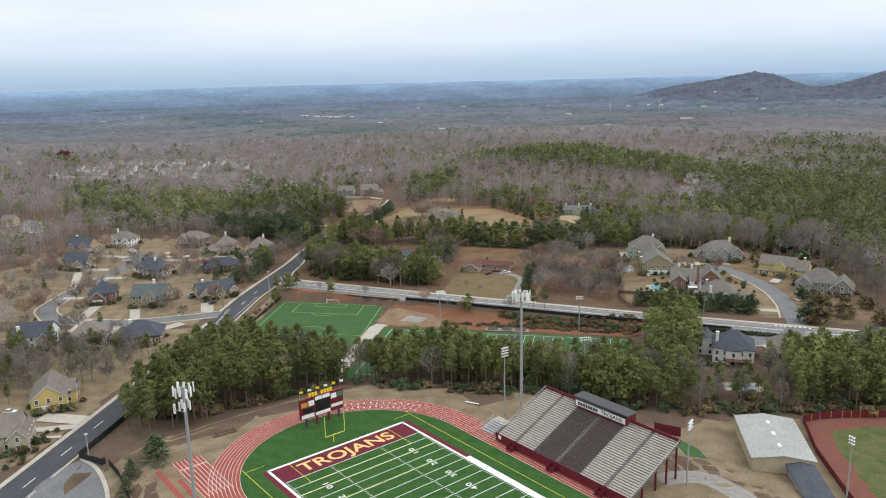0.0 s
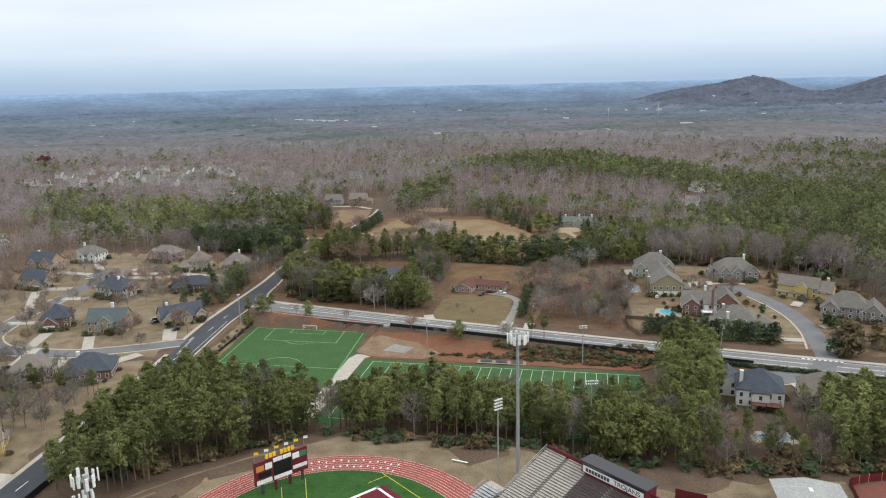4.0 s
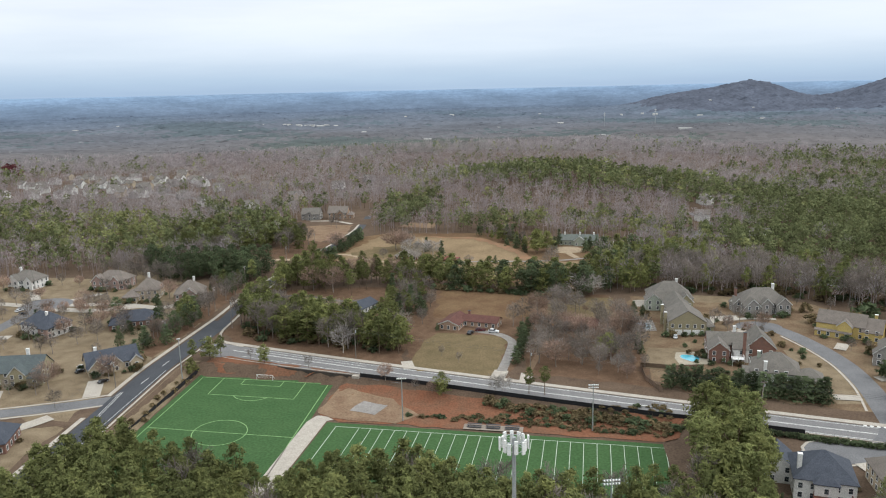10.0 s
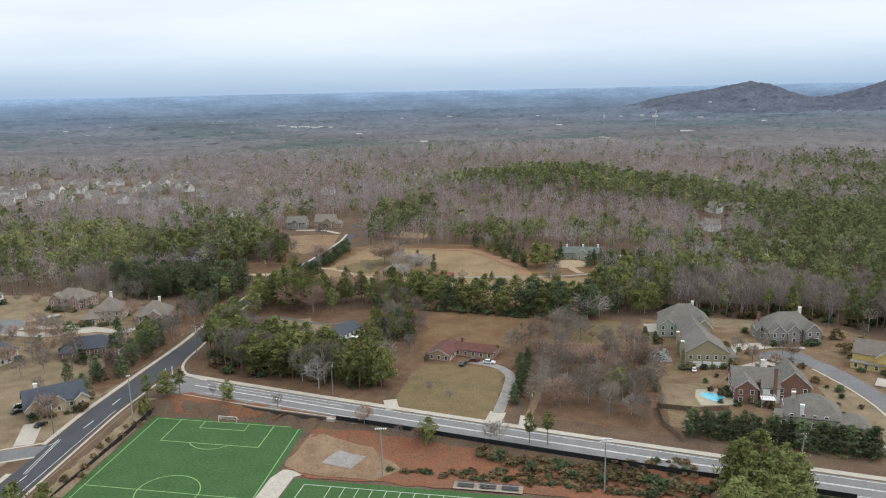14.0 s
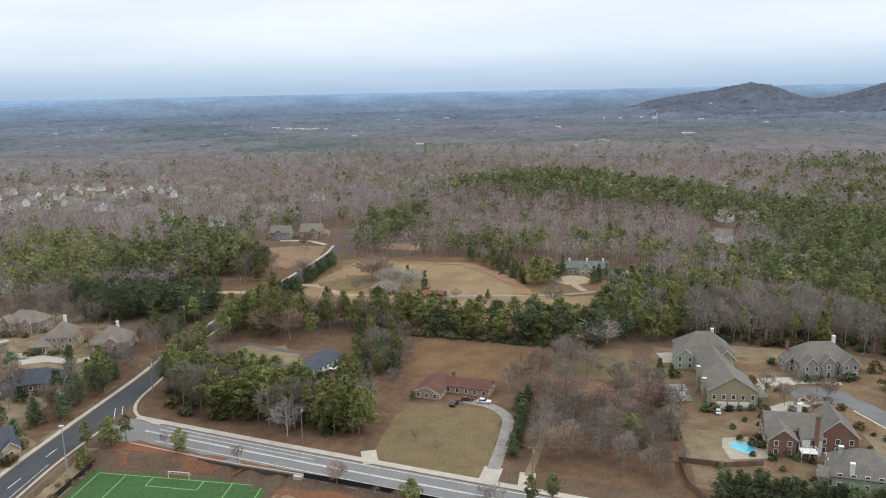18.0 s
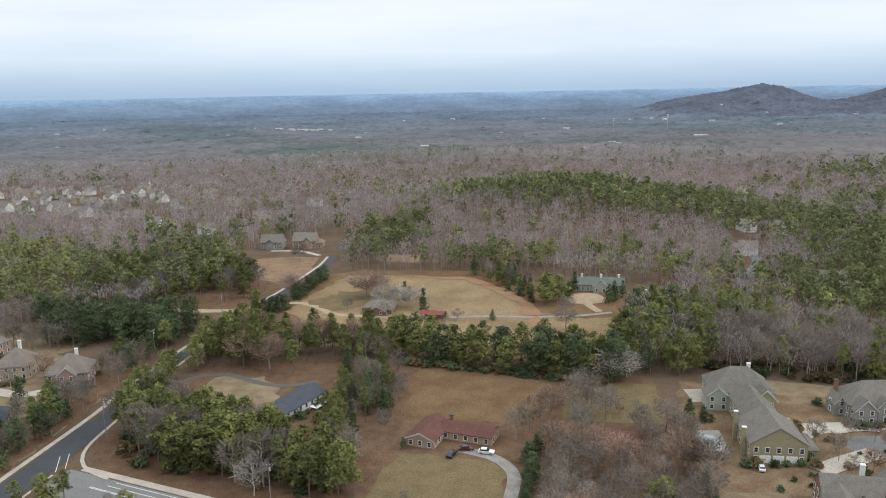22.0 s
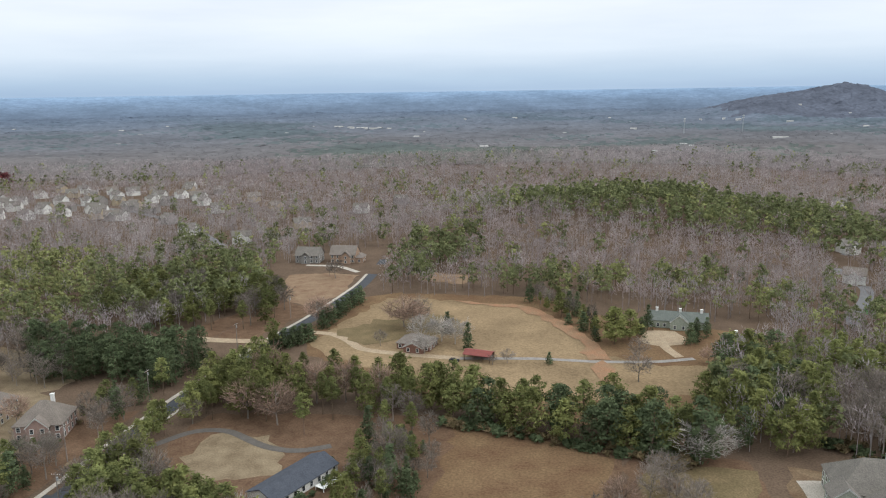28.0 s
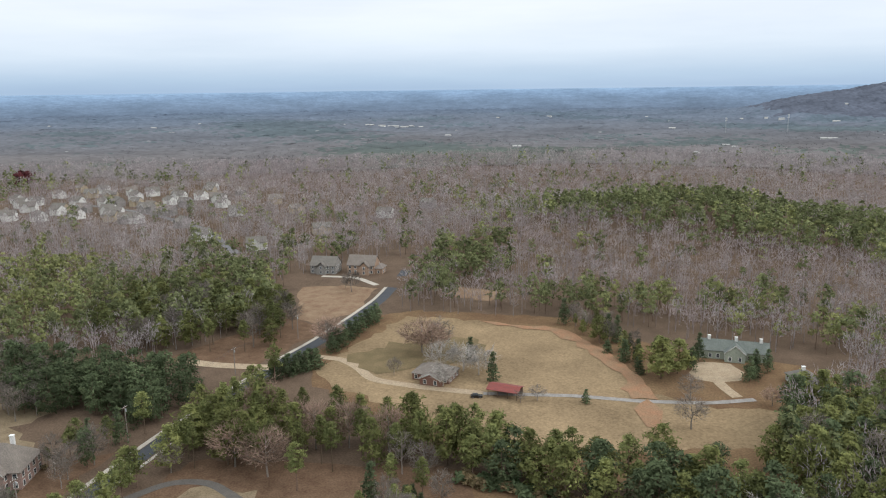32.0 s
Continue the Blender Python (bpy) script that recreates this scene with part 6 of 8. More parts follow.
def house(x, y, rot, blocks, wall, roof, label, chimneys=(), garages=(), group="", z=None, windows=True, walls=None, storeys=None, name="house", doors=()):
    """Blocks of (x0, y0, x1, y1, wall height, roof kind, pitch): ridge along x or y, or hipped. Chimneys (x, y, top, material), garage doors (x, y, width)."""
    ob = thing(name, pose(x, y, gz(x, y) if z is None else z, 0, 0, rot), label, "house", group)
    for k, (x0, y0, x1, y1, h, kind, pitch) in enumerate(blocks):
        bm = bmesh.new()
        if kind == "h":
            box(bm, x0, y0, -1.5, x1, y1, h)
        else:
            a0, a1, lo, hi = (y0, y1, x0, x1) if kind == "x" else (x0, x1, y0, y1)
            prism(bm, [(a0, -1.5), (a1, -1.5), (a1, h), ((a0 + a1) / 2, h + pitch * (a1 - a0) / 2), (a0, h)], lo, hi, kind)
        bmesh.ops.recalc_face_normals(bm, faces=bm.faces)
        part("wall", bm, (walls or {}).get(k, wall), ob)
        bm = bmesh.new()
        roof_on(bm, x0, y0, x1, y1, h, kind, pitch)
        bmesh.ops.recalc_face_normals(bm, faces=bm.faces)
        part("roof", bm, roof, ob)
        if kind == "y" and (x1 - x0) < 14:
            m_, rise = (x0 + x1) / 2, pitch * (x1 - x0) / 2
            bm = bmesh.new()
            for e in (x0 - 0.45, x1 + 0.45):
                ze = h - 0.45 * pitch
                vs = [bm.verts.new(p) for p in ((e, y0 - 0.42, ze - 0.3), (e, y0 - 0.42, ze + 0.24), (m_, y0 - 0.42, h + rise + 0.3), (m_, y0 - 0.42, h + rise - 0.3))]
                bm.faces.new(vs)
            bmesh.ops.solidify(bm, geom=bm.faces[:], thickness=0.06)
            part("rake_board", bm, M_WHITE, ob)
        if not windows:
            continue
        n_st = max(1, round(h / 2.9))
        for a, b, fixed, side in ((x0, x1, y0, 0), (y0, y1, x0, -90), (y0, y1, x1, 90)):
            if side and side * x > 0 and abs(x) > 60:
                continue  # no windows on the side wall hidden from the camera's path
            n = max(1, int((b - a) / 3.1))
            for s in range(n_st):
                for j in range(n):
                    c = a + (b - a) * (j + 0.5) / n
                    zc = 1.55 + s * 2.85
                    wx, wy = (c, fixed) if side == 0 else (fixed, c)
                    ox, oy = (wx, wy - 0.6) if side == 0 else (wx + (0.6 if side > 0 else -0.6), wy)
                    if any(q[0] <= ox <= q[2] and q[1] <= oy <= q[3] for m_, q in enumerate(blocks) if m_ != k):
                        continue
                    if side == 0 and s == 0 and any(abs(c - g[0]) < g[2] / 2 + 0.9 and abs(fixed - g[1]) < 0.5 for g in garages):
                        continue
                    window_at(ob, pose(wx, wy, zc, 0, 0, side))
    for gx_, gy_, gw in garages:
        bm = bmesh.new()
        box(bm, gx_ - gw / 2 - 0.2, gy_ - 0.08, 0, gx_ + gw / 2 + 0.2, gy_ + 0.02, 2.6)
        g = part("garage_door_frame", bm, M_WHITE, ob)
        for j in range(4):
            boxes("garage_panel", M_WHITE, g, (gx_ - gw / 2, gy_ - 0.14, 0.05 + j * 0.58, gx_ + gw / 2, gy_ - 0.085, 0.58 + j * 0.58))
    for dx, dy in doors:
        boxes("door", M_STEEL_DARK, ob, (dx - 0.6, dy - 0.1, 0, dx + 0.6, dy + 0.02, 2.3))
    for cx, cy, top, cm in chimneys:
        bm = bmesh.new()
        box(bm, cx - 0.6, cy - 0.5, 0, cx + 0.6, cy + 0.5, top)
        c = part("chimney", bm, cm, ob)
        boxes("chimney_cap", M_STEEL_DARK if cm is W_BRICK else M_WHITE, c, (cx - 0.7, cy - 0.6, top, cx + 0.7, cy + 0.6, top + 0.2))
    return ob


WESTSIDE, EASTSIDE = "western houses", "eastern houses"
house(-296, 538, -5, [(-9, -5, 9, 7, 6, "h", 0.8), (-8, -7.5, -1, -4, 6, "y", 1.0), (3, -7, 8, -4, 5.6, "y", 1.0)], W_WHITE, R_GREY, "white two-storey house with grey hip roof and gables", [(-6, 3, 12, W_WHITE)], group=WESTSIDE)
house(-240, 538, -6, [(-10, -5, 10, 7, 6, "h", 0.75), (-10, -8, -2, -4, 5.5, "y", 1.0), (2, -6.5, 7, -4, 6, "y", 1.0)], W_PINK, R_BROWN, "rose brick two-storey house with brown shingle roof", group=WESTSIDE)
house(-207, 514, 10, [(-7, -5, 7, 9, 6, "h", 0.85), (-12, -9, -3, 1, 3.4, "h", 0.7)], W_TAN, R_BROWN, "tan stucco house with weathered hip roof", [(-1, 8, 13, W_WHITE)], group=WESTSIDE)
house(-179, 508, 16, [(-8, -6, 8, 8, 6, "h", 0.85), (-3, -8, 4, -5, 6, "y", 0.9)], W_PINK, R_BROWN, "rose brick house with brown hip roof beside evergreens", [(2, 4, 13, W_WHITE)], group=WESTSIDE)
house(-314, 513, -12, [(-10, -6, 10, 7, 6, "x", 0.85), (4, -8, 11, -5, 6, "y", 1.0), (-6, -7.5, -1, -5, 6, "y", 1.0)], W_TANBRICK, R_SLATE, "buff brick house with dark slate roof and dormers", [(-6, 2, 12, W_WHITE)], group=WESTSIDE)
house(-291, 470, -8, [(-9, -6, 9, 6, 5.5, "x", 0.8), (1, -9, 9, -5, 3.4, "y", 0.8)], W_TAN, R_SLATE, "tan house with slate-blue roof and garage wing", garages=[(5, -9, 5)], group=WESTSIDE)
house(-230, 450, -18, [(-10, -6, 10, 7, 5.6, "h", 0.85), (4, -8, 10, -5, 5.4, "h", 0.8)], W_WHITE, R_SLATE, "white-columned house with slate-blue hip roof", [(3, -1, 11.5, W_WHITE)], group=WESTSIDE, walls={1: W_PINK})
house(-190, 464, 22, [(-12, -5, 11, 7, 3.4, "h", 0.7), (-12, -8, -4, -4, 3.2, "h", 0.7)], W_BRICK, R_SLATE, "low brick house with dark slate hip roof", group=WESTSIDE)
house(-171, 404, 38, [(-11, -5, 10, 6, 3.6, "x", 0.85), (-11, -8, -4, -3, 3.5, "y", 0.95), (-2, -7, 2.5, -4, 4.2, "y", 1.1), (6, -6.5, 11, 7, 3.4, "y", 0.9)], W_TAN, R_SLATE, "tan one-storey house with slate roof and front gables", [(-6, 4, 9, W_WHITE)], group=WESTSIDE)
house(-201, 388, 8, [(-10, -5, 9, 7, 5.4, "x", 0.85), (-3, -8, 4, -4, 5.4, "y", 1.0), (4, -7, 10, -4, 3.6, "h", 0.8)], W_OLIVE, roofmat("blue_green_shingles", (0.105, 0.125, 0.125), (0.085, 0.10, 0.105)), "olive two-storey house with blue-green roof", [(0, 5, 12, W_WHITE)], group=WESTSIDE)
house(-232, 393, 18, [(-7, -6, 7, 7, 5.6, "h", 0.85), (-6, -9, 2, -5, 3.4, "y", 0.9)], W_BRICK, R_SLATE, "red brick house with dark slate roof and garage", [(7.2, 0, 9, W_BRICK)], [(-2, -9, 5)], group=WESTSIDE)
house(-177, 328, 16, [(-10, -7, 9, 8, 4, "h", 0.75), (-10, -10, -3, -6, 3.4, "h", 0.7)], W_BRICK, R_SLATE, "low brick house with slate-blue hip roof", [(-6, 4, 9, W_WHITE)], group=WESTSIDE)
house(-200, 322, 12, [(-8, -6, 8, 7, 5.5, "h", 0.8), (-2, -8, 5, -5, 5, "y", 0.9)], W_TAN, R_BROWN, "tan house with brown-grey hip roof", group=WESTSIDE)
house(-225, 320, 12, [(-8, -6, 8, 7, 6, "x", 0.75), (3, -8, 9, -5, 5, "y", 0.9)], W_WHITE, R_SLATE, "white two-storey house with dark slate roof", [(-5, -6.3, 11, W_WHITE)], group=WESTSIDE, walls={1: W_BRICK})
house(-178, 256, 28, [(-6, -9, 6, 9, 5.4, "y", 0.8), (4, -3, 9, 4, 5, "x", 0.9), (5.5, 3, 9.5, 10, 3, "h", 0.6)], W_YELLOW, R_BROWN, "yellow siding house with brown gable roof", garages=[(0, -9, 5)], group=WESTSIDE)
house(-174, 222, 24, [(-9, -6, 7, 7, 5.4, "x", 0.8), (3, -8, 9, 6, 5, "y", 0.9)], W_TAN, R_BROWN, "tan house with brown gable roof beside the road", group=WESTSIDE)

house(86, 463, -3, [(-8.5, -13, 8.5, 5, 6.4, "y", 0.62), (-6, 5, 6, 26, 6.4, "y", 0.7), (-12, 28, 10, 44, 6.6, "h", 0.85), (2, 22, 9, 29, 6.4, "y", 1.0), (8.5, -9, 13, 2, 3.2, "h", 0.6), (-14, 26, -6, 33, 5.6, "y", 0.8)], W_OLIVE, R_GREY,
      "large olive-tan house with grey shingle roofs and a three-bay garage", [(-9.4, 3, 10, W_OLIVE), (-9.4, -8, 9.5, W_OLIVE), (3, 38, 14, W_WHITE)], [(-4, -13, 3), (0, -13, 3), (4, -13, 3)], EASTSIDE, walls={2: W_SAGE, 5: W_SAGE})
house(131, 488, 4, [(-11, -5, 12, 9, 6.2, "h", 0.85), (-11, -8.5, -3.5, -4, 5.4, "y", 0.95), (-2.5, -7, 3, -4, 6, "y", 1.0), (5, -8, 12, -4, 6, "y", 0.95), (-14, 0, -9, 6, 4.5, "y", 1.0)], W_STONE, R_GREY,
      "grey stone two-storey house with white-trimmed gables", [(8, 6, 13, W_WHITE), (-11, 6, 11, W_BRICK)], group=EASTSIDE, doors=[(0.3, -7.05)])
house(100, 421, -8, [(-13, -2, 4, 8, 6.2, "x", 0.75), (-13, -9, -5, 0, 6, "y", 0.8), (2, -5, 14, 9, 6.4, "y", 0.9), (-3, -7, 3, -1, 6, "x", 0.6)], W_BRICK, R_GREY,
      "brick house with white gable and tall red brick chimney", [(1, -7.6, 13.5, W_BRICK), (-1, 7, 11.5, W_WHITE)], group=EASTSIDE, walls={3: W_WHITE})
house(108, 397, -14, [(-10, -6, 8, 8, 4.5, "h", 0.85), (6, -8, 16, 1, 3.4, "h", 0.7), (-13, -5, -8, 2, 3.2, "x", 0.4)], W_SAGE, R_GREY, "sage house with broad grey hip roof behind the hedge", [(-5, -5.5, 8.5, W_WHITE), (-7, 2, 10, W_SAGE)], group=EASTSIDE)
house(157, 452, -32, [(-11, -5, 9, 6, 6, "x", 0.8), (-2, -7, 4, -4, 6, "y", 0.9), (8, -6, 16, 6, 4.5, "x", 0.8), (-11, -8, 4, -5, 2.8, "x", 0.25)], W_YELLOW, R_BROWN, "yellow siding house with grey roof and porch", [(12, 5, 10, W_YELLOW)], group=EASTSIDE)
house(166, 415, -24, [(-10, -6, 9, 8, 6, "h", 0.9), (-12, -9, -4, -4, 5.5, "y", 0.9), (5, -9, 16, 4, 4.5, "y", 0.9)], W_STONE, R_GREY, "large grey stone house with steep grey roofs", group=EASTSIDE)
house(90, 312, -14, [(-7, -8, 9, 7, 6.6, "h", 0.75), (-14, 0, -6, 12, 5, "y", 0.8), (-2, -10, 4, -7, 6.6, "h", 0.7)], W_WHITE, R_SLATE, "white stone house with dark slate hip roof above a pool", [(-5.5, -4, 12, W_WHITE)], group=EASTSIDE)
house(115, 311, -6, [(-9, -7, 9, 7, 6, "h", 0.75), (-9, -10, -2, -6, 6, "h", 0.75)], W_TAN, R_BROWN, "tan stucco house with brown-grey hip roof", [(-1, -4, 12, W_WHITE)], group=EASTSIDE)
house(156, 322, -6, [(-10, -7, 10, 7, 5, "h", 0.75)], W_TAN, R_SLATE, "house with slate-blue hip roof beside the road", group=EASTSIDE)

red = house(-17, 463, -17, [(-13, -10, -3, 6, 3.0, "y", 0.42), (-4, -1.5, 14, 7.5, 3.0, "x", 0.42)], W_TANBRICK, R_RED, "buff brick ranch house with red-brown shingle roof", [(-2, 4, 6.5, W_BRICK)])
house(-79, 486, 66, [(-14, -5.5, 13, 5.5, 2.9, "x", 0.40)], W_WHITE, R_SLATE, "white ranch house with dark grey shingle roof", [])
house(37, 459, -14, [(-8, -5, 8, 6, 3, "x", 0.42)], W_BRICK, R_RED, "ranch house with faded red roof among bare trees")
house(-66, 613, -10, [(-9, -5, 7, 6, 3, "h", 0.55), (-4, -9, 5, -3, 2.8, "y", 0.5)], W_BRICK, R_BROWN, "low farmhouse with grey-brown roof under bare trees")
house(55, 658, -6, [(-14, -4, 14, 5, 4, "x", 0.75), (-3.5, -7, 4.5, -3, 4.2, "y", 0.85)], W_SAGE, R_GREEN, "long sage house with grey-green roof and three white chimneys", [(-10, 0.5, 9, W_WHITE), (1, 0.5, 9, W_WHITE), (11, 0.5, 9, W_WHITE)])
house(77, 632, 8, [(-5, -4, 5, 4, 3, "h", 0.7)], W_SAGE, R_GREY, "small sage guest house with grey roof", [(0, 0, 7, W_WHITE)])
house(-176, 780, 0, [(-9, -6, 8, 6, 5.5, "x", 0.8), (-4, -8, 2, -5, 5, "y", 0.9)], W_STONE, R_GREY, "grey two-storey house on a bare lot")
house(-152, 783, 0, [(-9, -6, 9, 7, 5.8, "x", 0.8), (0, -9, 6, -5, 5.5, "y", 1.0), (9, -5, 14, 4, 4, "h", 0.8)], W_TANBRICK, R_BROWN, "tan brick two-storey house with brown roof")

# clipped shrubs along the house fronts
for ob in [o for o in bpy.data.objects if o.name.split(".")[0] == "house" and o.parent is None]:
    if ob.location.y > 560 or abs(ob.location.x) < 60:
        continue
    xs = [v[0] for w in ob.children if w.name.startswith("wall") for v in w.bound_box]
    ys = [v[1] for w in ob.children if w.name.startswith("wall") for v in w.bound_box]
    for k in range(8):
        if k < 6:
            q = Vector((min(xs) + (max(xs) - min(xs)) * (k + tree_rng.uniform(0.1, 0.9)) / 6, min(ys) - tree_rng.uniform(1.2, 3.2), 0))
        else:
            q = Vector(((min(xs) - 1.5, max(xs) + 1.5)[k - 6], tree_rng.uniform(min(ys), max(ys)), 0))
        q = ob.matrix_basis @ q
        plant(tree_rng.choice(("shrub", "shrub", "brown_shrub")), q.x, q.y, tree_rng.uniform(1.2, 2.8), 1.15, "shrubs along the house fronts")

# open barn
barn = thing("barn", pose(-36.5, 600, gz(-36.5, 600), 0, 0, -12), "open-sided shed with a rust-red metal roof", "shed")
bm = bmesh.new()
roof_on(bm, -6, -3.5, 6, 3.5, 3.2, "x", 0.3, 0.6, 0.12)
bmesh.ops.recalc_face_normals(bm, faces=bm.faces)
part("roof", bm, mat("rust_red_metal", (0.20, 0.045, 0.035), second=(0.15, 0.04, 0.035), scale=2, rough=0.6), barn)
for px in (-5.8, -2, 2, 5.8):
    for py in (-3.3, 3.3):
        boxes("post", M_BARK, barn, (px - 0.12, py - 0.12, -0.4, px + 0.12, py + 0.12, 3.2))
boxes("back_wall", M_BARK, barn, (-6, 3.2, 0, 6, 3.35, 3.1))

# decks, porches and pools
def pool(x, y, pts, water, label, deck=None, deck_mat=M_CONCRETE):
    ob = thing("swimming_pool", pose(x, y, gz(x, y) + 0.1), label, "swimming pool")
    for name, scale_, mt, z in (("coping", 1.14, M_CONCRETE, 0.05), ("water", 1.0, water, 0.1)):
        n = 28
        v = []
        for k in range(n):
            a = 2 * math.pi * k / n
            r = 1 + 0.16 * math.cos(2 * a + pts[2]) + 0.1 * math.sin(3 * a)
            v.append((pts[0] * scale_ * r * math.cos(a), pts[1] * scale_ * r * math.sin(a), z))
        v += [(p[0], p[1], -0.3) for p in v]
        link(name, mesh_of(name, v, [tuple(range(n))] + [(k, n + k, n + (k + 1) % n, (k + 1) % n) for k in range(n)]), mt, ob)
    if deck:
        sheet("pool_deck", [(x + a, y + b) for a, b in deck], deck_mat, 0.09, "pale flagstone deck round the pool", "terrace", rough_edge=0.5, seed=int(x))
    return ob


M_FLAG = mat("pale_flagstone", (0.36, 0.32, 0.25), second=(0.27, 0.24, 0.185), scale=1.5, rough=0.9)
pool(79.5, 419, (3.3, 4.5, 0.6), M_POOL, "bright blue swimming pool behind the brick house", [(-6, -8), (6, -7), (9, 2), (5, 8), (-5, 7), (-7, 0)], M_FLAG)
pool(86, 280, (5.0, 2.7, 0.2), M_POOL_DARK, "dark blue kidney-shaped pool in a stone terrace", [(-8, -3), (2, -5.5), (7, -4), (7, 3), (3, 5), (-6, 4)], M_FLAG)
pool(68, 464, (3.0, 6.0, 1.2), mat("grey_pool_cover", (0.2, 0.24, 0.27), second=(0.25, 0.36, 0.4), scale=3, rough=0.6), "covered grey pool beside the olive house", [(-5, -9), (5, -8), (5, 9), (-4, 8)], M_GRAVEL)


def deck(x, y, rot, w, d, h, material, label):
    ob = thing("deck", pose(x, y, gz(x, y), 0, 0, rot), label, "deck")
    for k in range(int(d / 0.5)):
        boxes("board", material, ob, (-w / 2, -d / 2 + k * 0.5, h - 0.12, w / 2, -d / 2 + k * 0.5 + 0.47, h))
    for px in (-w / 2 + 0.2, 0, w / 2 - 0.2):
        for py in (-d / 2 + 0.2, d / 2 - 0.2):
            boxes("post", material, ob, (px - 0.1, py - 0.1, -0.5, px + 0.1, py + 0.1, h + 1.0))
    boxes("rail", material, ob, (-w / 2, -d / 2, h + 0.92, w / 2, -d / 2 + 0.1, h + 1.02))
    boxes("rail", material, ob, (w / 2 - 0.1, -d / 2, h + 0.92, w / 2, d / 2, h + 1.02))
    return ob


deck(-69, 487, 66, 8, 3.6, 1.3, M_WHITE, "white wooden deck and stairs on the ranch house")
deck(90, 300.5, -14, 10, 4, 2.8, mat("red_brown_deck", (0.13, 0.05, 0.035), rough=0.8), "raised red-brown wooden deck above the pool")
deck(97, 411.5, -8, 5, 4, 3.0, M_WHITE, "white two-level back porch")

# maroon stadium shed and long metal building
hall = house(80.2, 228, -6, [(-8.8, -14.5, 8.8, 14.5, 5, "y", 0.13)], W_TAN, R_METAL, "tan metal gymnasium hall with white metal roof", windows=False, z=-5.0, name="hall")
for k in range(14):
    boxes("roof_seam", R_METAL, hall, (-9.2, -14 + k * 2.15, 4.99, -9.1, -13.9 + k * 2.15, 5.2))
for k in range(3):
    boxes("skylight", M_WHITE, hall, (-0.5, -9 + k * 8, 6.41, 0.5, -7 + k * 8, 6.55))
house(82.5, 203, -4, [(-3.6, -10, 3.6, 10, 3.2, "y", 0.2)], W_STONE, R_SLATE, "long low shed with dark grey roof", windows=False, z=-4.5, name="shed")

# houses far off among the trees
far_rng = random.Random(9)
for k, (hx, hy) in enumerate(SUBURB):
    w, d = far_rng.uniform(11, 15), far_rng.uniform(8, 10)
    wall, words = far_rng.choice(((W_WHITE, "white"), (W_WHITE, "white"), (W_WHITE, "white"), (W_TAN, "tan"), (W_STONE, "grey")))
    house(hx, hy, far_rng.uniform(-35, 35), [(-w / 2, -d / 2, w / 2, d / 2, 5.8, "x", 0.8), (-w / 4, -d / 2 - 3, w / 6, -d / 2 + 1, 5.6, "y", 1.0)], wall, far_rng.choice((R_GREY, R_BROWN, R_GREY)), words + " house half hidden among bare trees", group="houses among the far woods", windows=hy < 700)
FAR_ROOFS = [(r * math.sin(a), r * math.cos(a), far_rng.uniform(14, 34)) for r, a in ((far_rng.uniform(1500, 3300), far_rng.uniform(-0.72, 0.46)) for _ in range(40))]
for hx, hy, w in ((-732, 2660, 60), (-690, 2650, 40), (-650, 2640, 70), (-611, 2630, 50), (-317, 2200, 16), (-560, 2640, 30), (700, 2900, 40), (960, 3180, 60), (845, 3330, 20), (430, 1950, 60), (-1400, 2500, 50), *FAR_ROOFS):
    b = thing("distant_building", pose(hx, hy, gz(hx, hy) - 2, 0, 0, far_rng.uniform(-20, 20)), "long pale building far off in the woods", "building", "far buildings")
    bm = bmesh.new()
    box(bm, -w / 4, -6, 0, w / 4, 6, 11, None)
    part("wall", bm, W_WHITE, b)
    bm = bmesh.new()
    roof_on(bm, -w / 4, -6, w / 4, 6, 11, "x", 0.3, 0.8, 0.3)
    bmesh.ops.recalc_face_normals(bm, faces=bm.faces)
    part("roof", bm, R_METAL, b)


# two masts far off, and a tree that has kept its red leaves
for mx, my, top in ((271, 2186, 47), (411, 2216, 50)):
    mast = thing("radio_mast", pose(mx, my, gz(mx, my)), "tall pale radio mast above the far woods", "mast", "far masts")
    bm = bmesh.new()
    tube(bm, (0, 0, 0), (0, 0, top), 0.9, 0.5, 6)
    part("pole", bm, M_STEEL, mast)
    for z in (top - 2, top - 7):
        bm = bmesh.new()
        for k in range(3):
            a = 2.09 * k
            box(bm, 1.6 * math.cos(a) - 0.5, 1.6 * math.sin(a) - 0.5, z - 1.2, 1.6 * math.cos(a) + 0.5, 1.6 * math.sin(a) + 0.5, z + 1.2)
        part("antenna", bm, M_WHITE, mast)
M_RED_LEAF = mat("dark_red_leaves", (0.135, 0.035, 0.04), second=(0.10, 0.035, 0.038), scale=4, rough=0.9, island=0.14, spec=0.1, leafy=0.3)
conifer("red_tree", 140, 15, 7.5, 0.2, 420, 2, 1.5, M_RED_LEAF, M_BARK, egg_shape, 30, 0.5)
WORDS["red_tree"] = ("red_tree", "broad tree with dark red leaves among bare woods", "tree")
plant("red_tree", -705, 1134, 19, 1.2)


